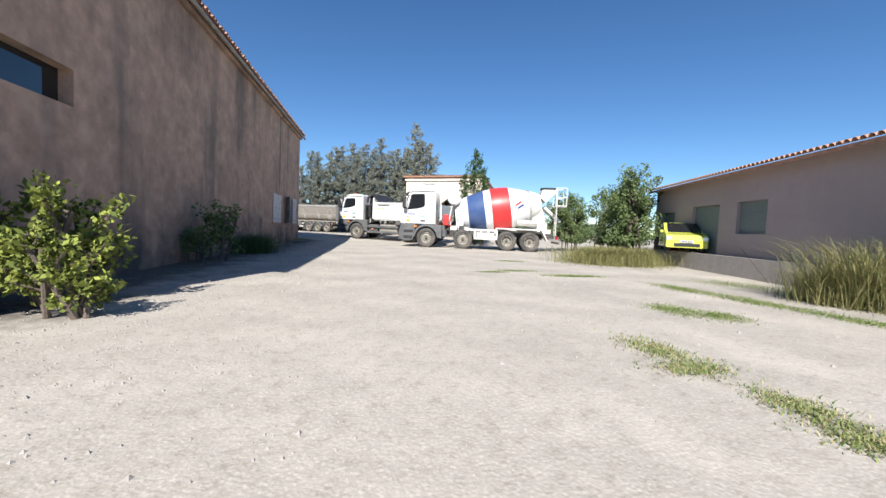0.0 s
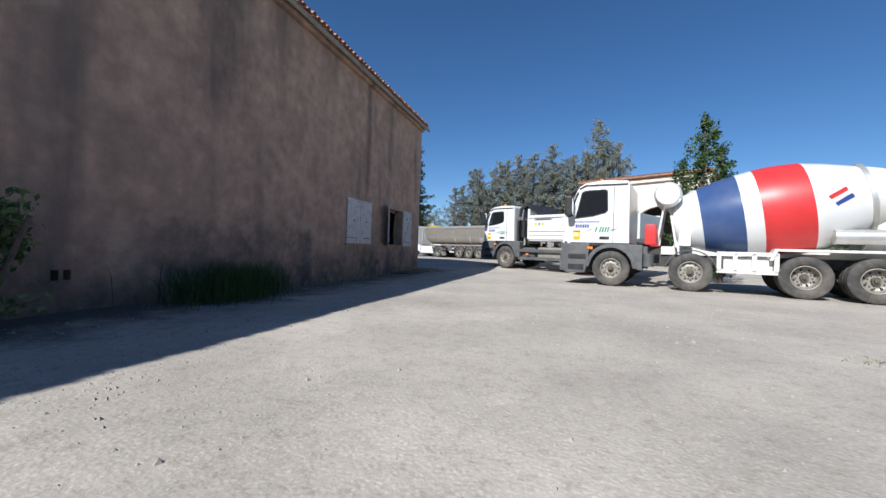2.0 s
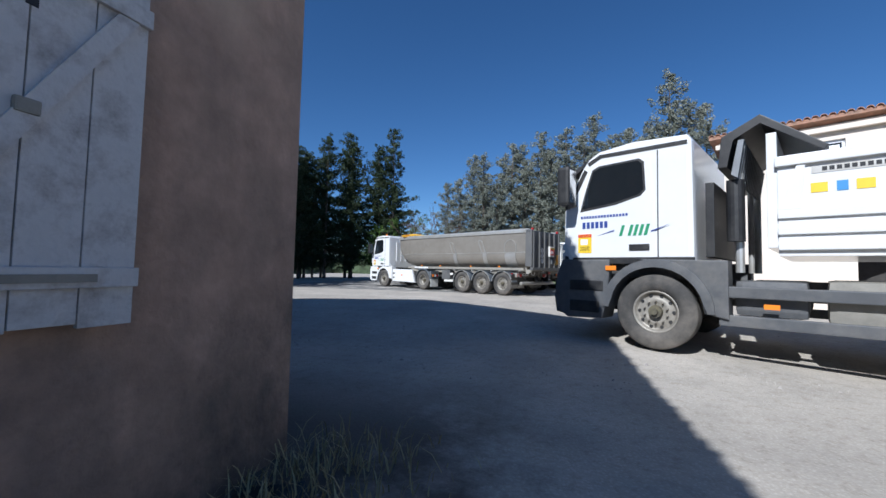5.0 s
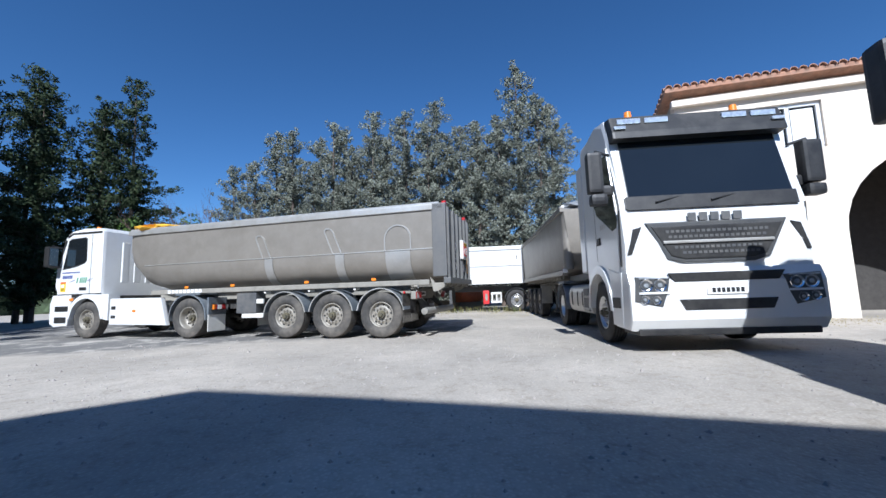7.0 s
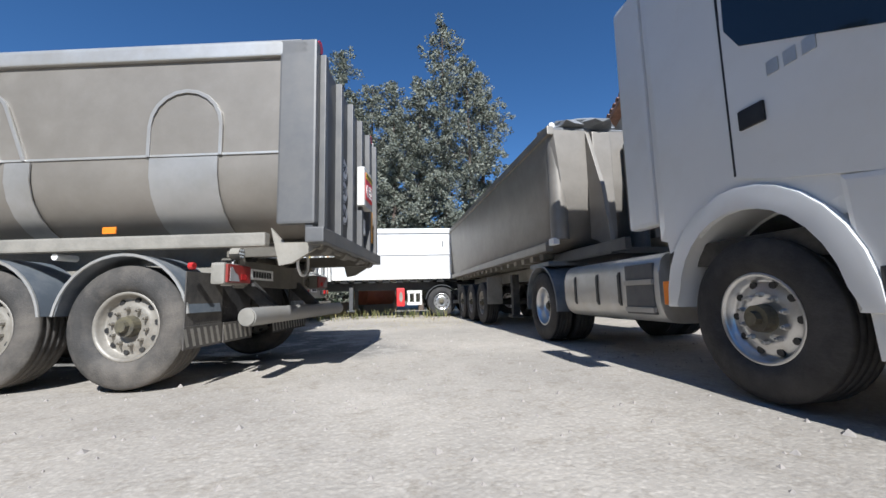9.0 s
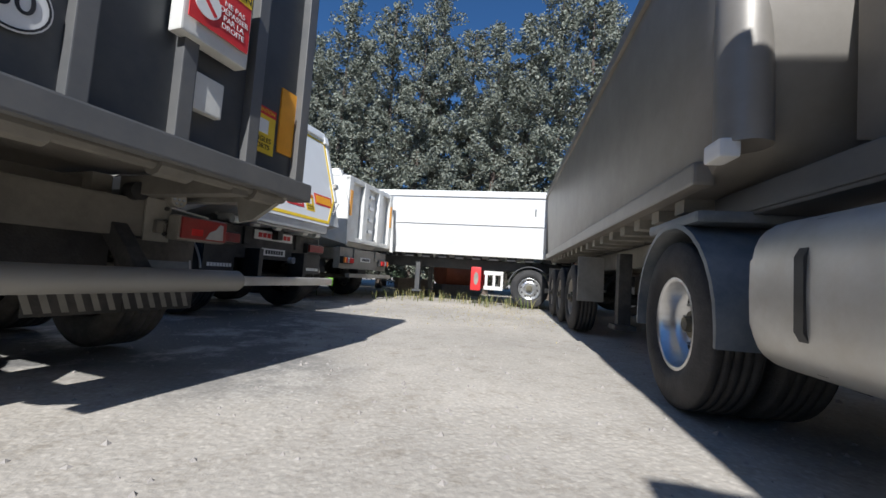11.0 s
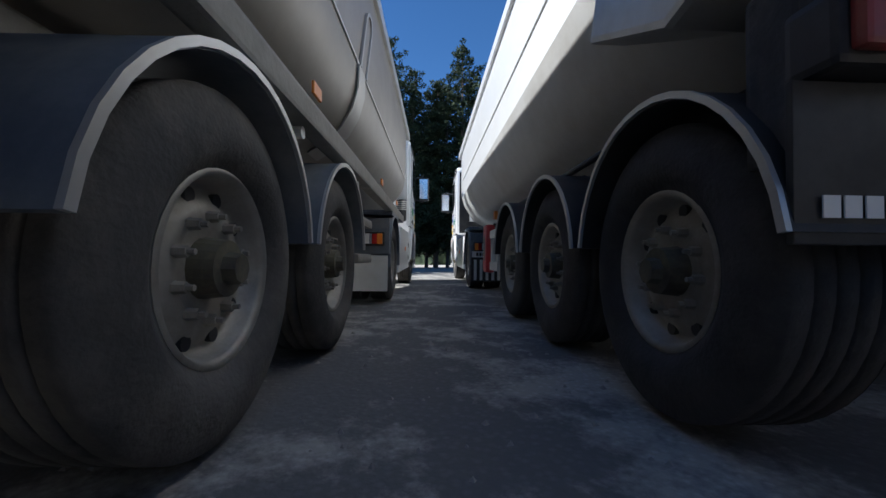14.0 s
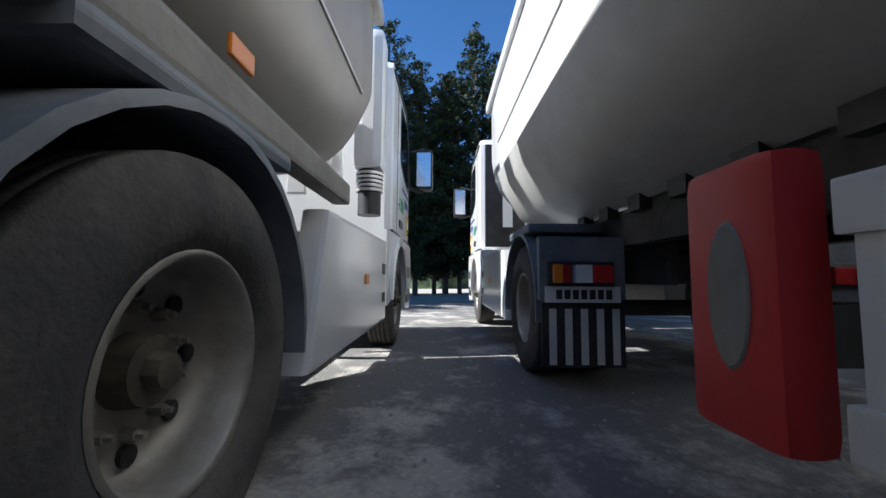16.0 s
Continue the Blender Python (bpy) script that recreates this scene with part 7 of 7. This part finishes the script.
def broadleaf(seed, h, spread, material, density=40, size=0.11, stems=1):
    rnd = random.Random(seed)
    t = new("broadleaf_tree")
    bm = bmesh.new()
    centres = []
    for s in range(stems):
        o = Vector((rnd.gauss(0, 0.25), rnd.gauss(0, 0.25), -0.1)) * (1 if stems > 1 else 0.2)
        top = o + Vector((rnd.gauss(0, 0.3), rnd.gauss(0, 0.3), h * rnd.uniform(0.6, 0.8)))
        tube(bm, o, top, 0.10 if stems == 1 else 0.05, 0.03, 7)
        for k in range(int(16 / stems) + 5):
            f = rnd.uniform(0.2, 1.0)
            b0 = o.lerp(top, f)
            a = rnd.uniform(0, 6.28)
            ln = spread * rnd.uniform(0.35, 1.0) * (1.15 - 0.5 * f)
            tip = b0 + Vector((math.cos(a) * ln, math.sin(a) * ln, rnd.uniform(0.1, 0.9) * h * 0.3))
            tube(bm, b0, tip, 0.022, 0.006, 4)
            for q in range(3):
                centres.append((b0.lerp(tip, 0.5 + 0.25 * q), spread * 0.22 * rnd.uniform(0.6, 1.3)))
    part("trunk", bm, BARK, t)
    v, f = leaf_cards(rnd, centres, density, size, 1.0, 1.0, 1.5)
    crown_obj("crown", v, f, material, t)
    return t


def bare_tree(seed, h):
    rnd = random.Random(seed)
    t = new("bare_tree")
    bm = bmesh.new()

    def grow(p, d, ln, r, lev):
        q = p + d * ln
        tube(bm, p, q, r, r * 0.6, 5)
        if lev:
            for _ in range(3 if lev > 1 else 4):
                nd = (d + Vector((rnd.gauss(0, 0.45), rnd.gauss(0, 0.45), rnd.gauss(0.1, 0.25)))).normalized()
                grow(p.lerp(q, rnd.uniform(0.55, 1.0)), nd, ln * rnd.uniform(0.55, 0.8), r * 0.55, lev - 1)
    for _ in range(3):
        grow(Vector((rnd.gauss(0, 0.2), rnd.gauss(0, 0.2), -0.1)), Vector((rnd.gauss(0, 0.2), rnd.gauss(0, 0.2), 1)).normalized(), h * 0.34, 0.06, 4)
    part("trunk", bm, TWIG, t)
    return t


def plant(proto, spots, label, category, group):
    first = True
    for x, y, s, rz in spots:
        z = lift(x, y) - 0.02
        m = pose(x, y, z, 0, 0, rz)
        if first:
            proto.matrix_world = m
            o = proto
            first = False
        else:
            o = copy_thing(proto, m)
        o.scale = (s, s, s * (0.94 + 0.12 * ((x * 7.3) % 1)))
        tagged(o, label, category, group)


rt = random.Random(4)
rows = [[], [], [], []]
k = 0
for i in range(18):
    x = -12 + i * 1.22
    y = 63.0 - 0.42 * (x + 3) * 0.55 + rt.uniform(-1.1, 1.1)
    rows[k % 4].append((x, y, rt.uniform(0.74, 0.98) + 0.16 * (x > -3), rt.uniform(0, 360)))
    k += 1
for j in range(4):
    plant(conifer(20 + j, 12.6 + 0.6 * j, 2.9, PINE, 0.05, 44, 0.078, 0.04), rows[j], "tall grey-green dusty pine in a row behind the yard", "pine tree", "row of pines")
back = [[], []]
for i in range(9):
    back[i % 2].append((-9 + i * 2.1, 68 - 0.25 * i + rt.uniform(-1, 1), rt.uniform(0.75, 0.95), rt.uniform(0, 360)))
for j in range(2):
    plant(conifer(40 + j, 14.5, 2.9, PINE, 0.05, 34, 0.09, 0.04), back[j], "tall grey-green pine in the second row", "pine tree", "row of pines")
left = [[], [], []]
for i in range(46):
    a = i / 45
    left[i % 3].append((-23 - 5 * a + (0 if i < 36 else 0.8 * (i - 35)) + rt.uniform(-1.5, 1.5), 36 + 34 * a + rt.uniform(-1, 1), rt.uniform(0.8, 1.15), rt.uniform(0, 360)))
for j in range(3):
    plant(conifer(60 + j, 12.5 + j, 3.0, PINED, 0.10, 30, 0.095, 0.08), left[j], "tall dark green pine at the yard's edge", "pine tree", "dark pines")
plant(broadleaf(80, 7.2, 2.6, LEAF, 60, 0.13), [(-16.5, 68, 1.0, 0), (-19.5, 66, 0.95, 80)], "round bright green leafy tree behind the trailer", "tree", "leafy trees")
plant(bare_tree(90, 8.8), [(-13.2, 62.5, 1.0, 20), (-11.8, 63.8, 0.9, 140)], "leafless reddish-brown tree between the pines", "bare tree", "bare trees")
plant(conifer(95, 7.0, 1.15, CYP, 0.0, 34, 0.085, 0.03), [(8.9, 32.5, 1.08, 10), (9.7, 32.2, 0.9, 90), (8.3, 33.0, 0.85, 200)], "dense dark green cypress behind the mixer", "cypress", "cypresses")
plant(broadleaf(100, 4.6, 1.5, LEAFO, 75, 0.085, 4), [(15.3, 21.0, 1.0, 0), (15.2, 19.8, 1.15, 70), (15.2, 27.2, 0.95, 140), (16.4, 28.2, 0.95, 200), (16.8, 22.5, 1.05, 260), (16.2, 24.6, 1.05, 300), (18.5, 20.5, 1.0, 30)], "tall olive-green shrub at the yard's edge", "shrub", "edge shrubs")
plant(broadleaf(101, 6.5, 2.2, LEAFO, 60, 0.13), [(30, 42, 1.0, 0), (38, 40, 1.2, 60), (24, 50, 1.1, 20), (45, 48, 1.3, 90)], "distant green tree behind the garage", "tree", "far trees")
plant(broadleaf(102, 2.2, 0.85, LEAFO, 16, 0.075, 4), [(-4.3, 12.9, 0.95, 0), (-4.5, 12.1, 0.6, 60)], "straggly dark green bush against the wall", "bush", "wall bushes")
plant(broadleaf(103, 1.6, 0.6, LEAFY, 18, 0.065, 5), [(-3.2, 5.2, 0.8, 0), (-4.0, 6.0, 1.2, 70), (-4.3, 5.0, 1.1, 200)], "sunlit bright green bush by the wall", "bush", "wall bushes")


def blades(name, seed, spots, material, label, count, h, r, lean=0.35, width=0.012, category="grass"):
    """One patch of stuff made of thin curved blades."""
    rnd = random.Random(seed)
    verts, faces = [], []
    for (cx, cy, sx, sy, k) in spots:
        for _ in range(int(count * k)):
            x, y = cx + rnd.gauss(0, 0.45) * sx, cy + rnd.gauss(0, 0.45) * sy
            z = lift(x, y) + (rough(x, y) if y < 64 else 0) - 0.03
            hh = h * rnd.uniform(0.4, 1.25)
            a = rnd.uniform(0, 6.28)
            d = Vector((math.cos(a), math.sin(a), 0)) * hh * rnd.uniform(0.1, lean * 2)
            w = Vector((-math.sin(a), math.cos(a), 0)) * width * rnd.uniform(0.6, 1.4)
            p = Vector((x, y, z))
            b = len(verts)
            verts += [p - w, p + w, p + d * 0.4 + Vector((0, 0, hh * 0.6)) + w * 0.8, p + d * 0.4 + Vector((0, 0, hh * 0.6)) - w * 0.8, p + d + Vector((0, 0, hh * (1 - 0.25 * lean)))]
            faces += [(b, b + 1, b + 2, b + 3), (b + 3, b + 2, b + 4)]
    me = bpy.data.meshes.new(name)
    me.from_pydata([tuple(v) for v in verts], [], faces)
    me.materials.append(material)
    tagged(new(name, me), label, category, kind="stuff")


blades("tall_grass", 1, [(-4.35, 16.9, 0.9, 1.1, 1.0), (-4.5, 18.0, 0.5, 0.8, 0.6)], CYP, "tall dark green grass tufts along the wall", 1500, 0.85, 1, 0.6, 0.005)
blades("wall_weeds", 2, [(-4.7, 29.2, 0.5, 1.4, 1.0), (-4.8, 22.5, 0.3, 6, 0.8), (-4.4, 30.2, 0.8, 0.8, 0.6)], DRY, "thin dry weeds along the wall's foot", 500, 0.22, 1, 0.5, 0.006)
blades("ground_grass", 3, [(5.4, 12.05, 0.9, 0.25, 0.5), (6.9, 10.9, 1.2, 0.35, 1.0), (8.7, 8.5, 0.5, 1.1, 1.0), (8.95, 6.8, 0.5, 1.3, 1.2), (9.1, 5.0, 0.4, 1.3, 1.0), (6.2, 5.8, 0.5, 0.7, 0.8), (6.7, 5.3, 0.5, 0.5, 0.6), (4.4, 11.5, 0.6, 0.2, 0.3), (6.6, 16.3, 0.9, 0.4, 0.4), (11.6, 9.6, 1.2, 1.6, 1.0)], GRASS, "low green grass patches on the packed ground", 2600, 0.055, 1, 0.9, 0.005)
blades("dry_grass", 4, [(4.0, 3.5, 0.35, 0.6, 1.0), (3.95, 2.9, 0.5, 0.25, 0.8), (4.15, 2.0, 0.3, 0.5, 0.9), (4.05, 1.5, 0.3, 0.3, 0.6), (11.2, 18.2, 2.6, 1.4, 2.0)], GRASS, "flat patches of half-dry olive grass", 1000, 0.06, 1, 0.9, 0.005)
blades("straw_grass", 14, [(4.0, 3.5, 0.35, 0.6, 1.0), (3.95, 2.9, 0.5, 0.25, 0.8), (4.15, 2.0, 0.3, 0.5, 0.9), (4.05, 1.5, 0.3, 0.3, 0.6)], DRY, "dry straw blades among the flat grass", 420, 0.06, 1, 0.9, 0.005)
blades("roadside_weeds", 5, [(11.8, 16.2, 2.2, 1.6, 2.4), (13.5, 18.4, 2.4, 1.6, 2.0), (11.4, 6.4, 1.0, 1.2, 1.5), (16, 21, 4, 2, 1.6)], WEED, "tall yellow-green weeds at the yard's edge", 4200, 0.85, 1, 0.75, 0.0045, "weeds")
blades("reeds", 8, [(11.3, 6.2, 1.0, 1.1, 1.0), (12.2, 4.6, 1.2, 1.6, 1.0)], WEED, "tall arching olive reeds beside the yard", 1500, 1.7, 1, 0.85, 0.006, "reeds")
blades("trailer_weeds", 6, [(0.6, 55.6, 2.6, 0.8, 1.0), (2.2, 54.6, 1.6, 0.6, 0.7), (-0.5, 56.6, 2.0, 1.2, 0.7)], WEED, "straggly weeds under the far trailer", 110, 0.36, 1, 0.4, 0.010, "weeds")
blades("trailer_straw", 7, [(1.2, 53.4, 3.4, 1.6, 1.0), (0.6, 51.5, 2.4, 1.6, 0.5), (6.5, 44.0, 2.5, 2.0, 1.5)], DRY, "dry straw lying on the ground", 1600, 0.05, 1, 1.0, 0.005)
bm = bmesh.new()
rb = random.Random(11)
for k in range(26):
    x = -60 + 5 * k
    bmesh.ops.create_icosphere(bm, subdivisions=3, radius=1.0, matrix=Matrix.LocRotScale((x, 105 + rb.uniform(-6, 6), 0.5), None, (rb.uniform(3.5, 5), 3, rb.uniform(3.0, 5.0))))
for k in range(16):
    bmesh.ops.create_icosphere(bm, subdivisions=3, radius=1.0, matrix=Matrix.LocRotScale((-44 + rb.uniform(-3, 3), 22 + 6 * k, 0.5), None, (3, rb.uniform(3.5, 5), rb.uniform(2.5, 4.5))))
for v in bm.verts:
    v.co += Vector((noise.noise(v.co * 0.9), noise.noise(v.co * 0.9 + Vector((9, 0, 0))), noise.noise(v.co * 0.9 + Vector((0, 9, 0))))) * 1.1
solid("far_wood", bm, mat("far_foliage", (0.06, 0.085, 0.04), 0.9, 0, 0.5, 1.5, 1.0, 4), "distant dark woodland behind the pines", "woodland", kind="stuff")

# ---- eave tiles of the barn, one by one ----
for k in range(119):
    y = 30.5 - 0.235 * k
    o = new("roof_tile", TILE_ME)
    o.parent = barn_roof
    o.matrix_local = pose(WX + 0.32 + 0.02 * ((k * 37) % 5 - 2) / 2, y, 7.78 + 0.008 * ((k * 13) % 3), 0, -25.5, 180)
gut = bmesh.new()
tube(gut, (WX + 0.30, 2.2, 7.60), (WX + 0.30, 30.7, 7.60), 0.07, seg=10)
solid("gutter", gut, GREYCH, "pale eave gutter under the roof tiles", "gutter", kind="structure")
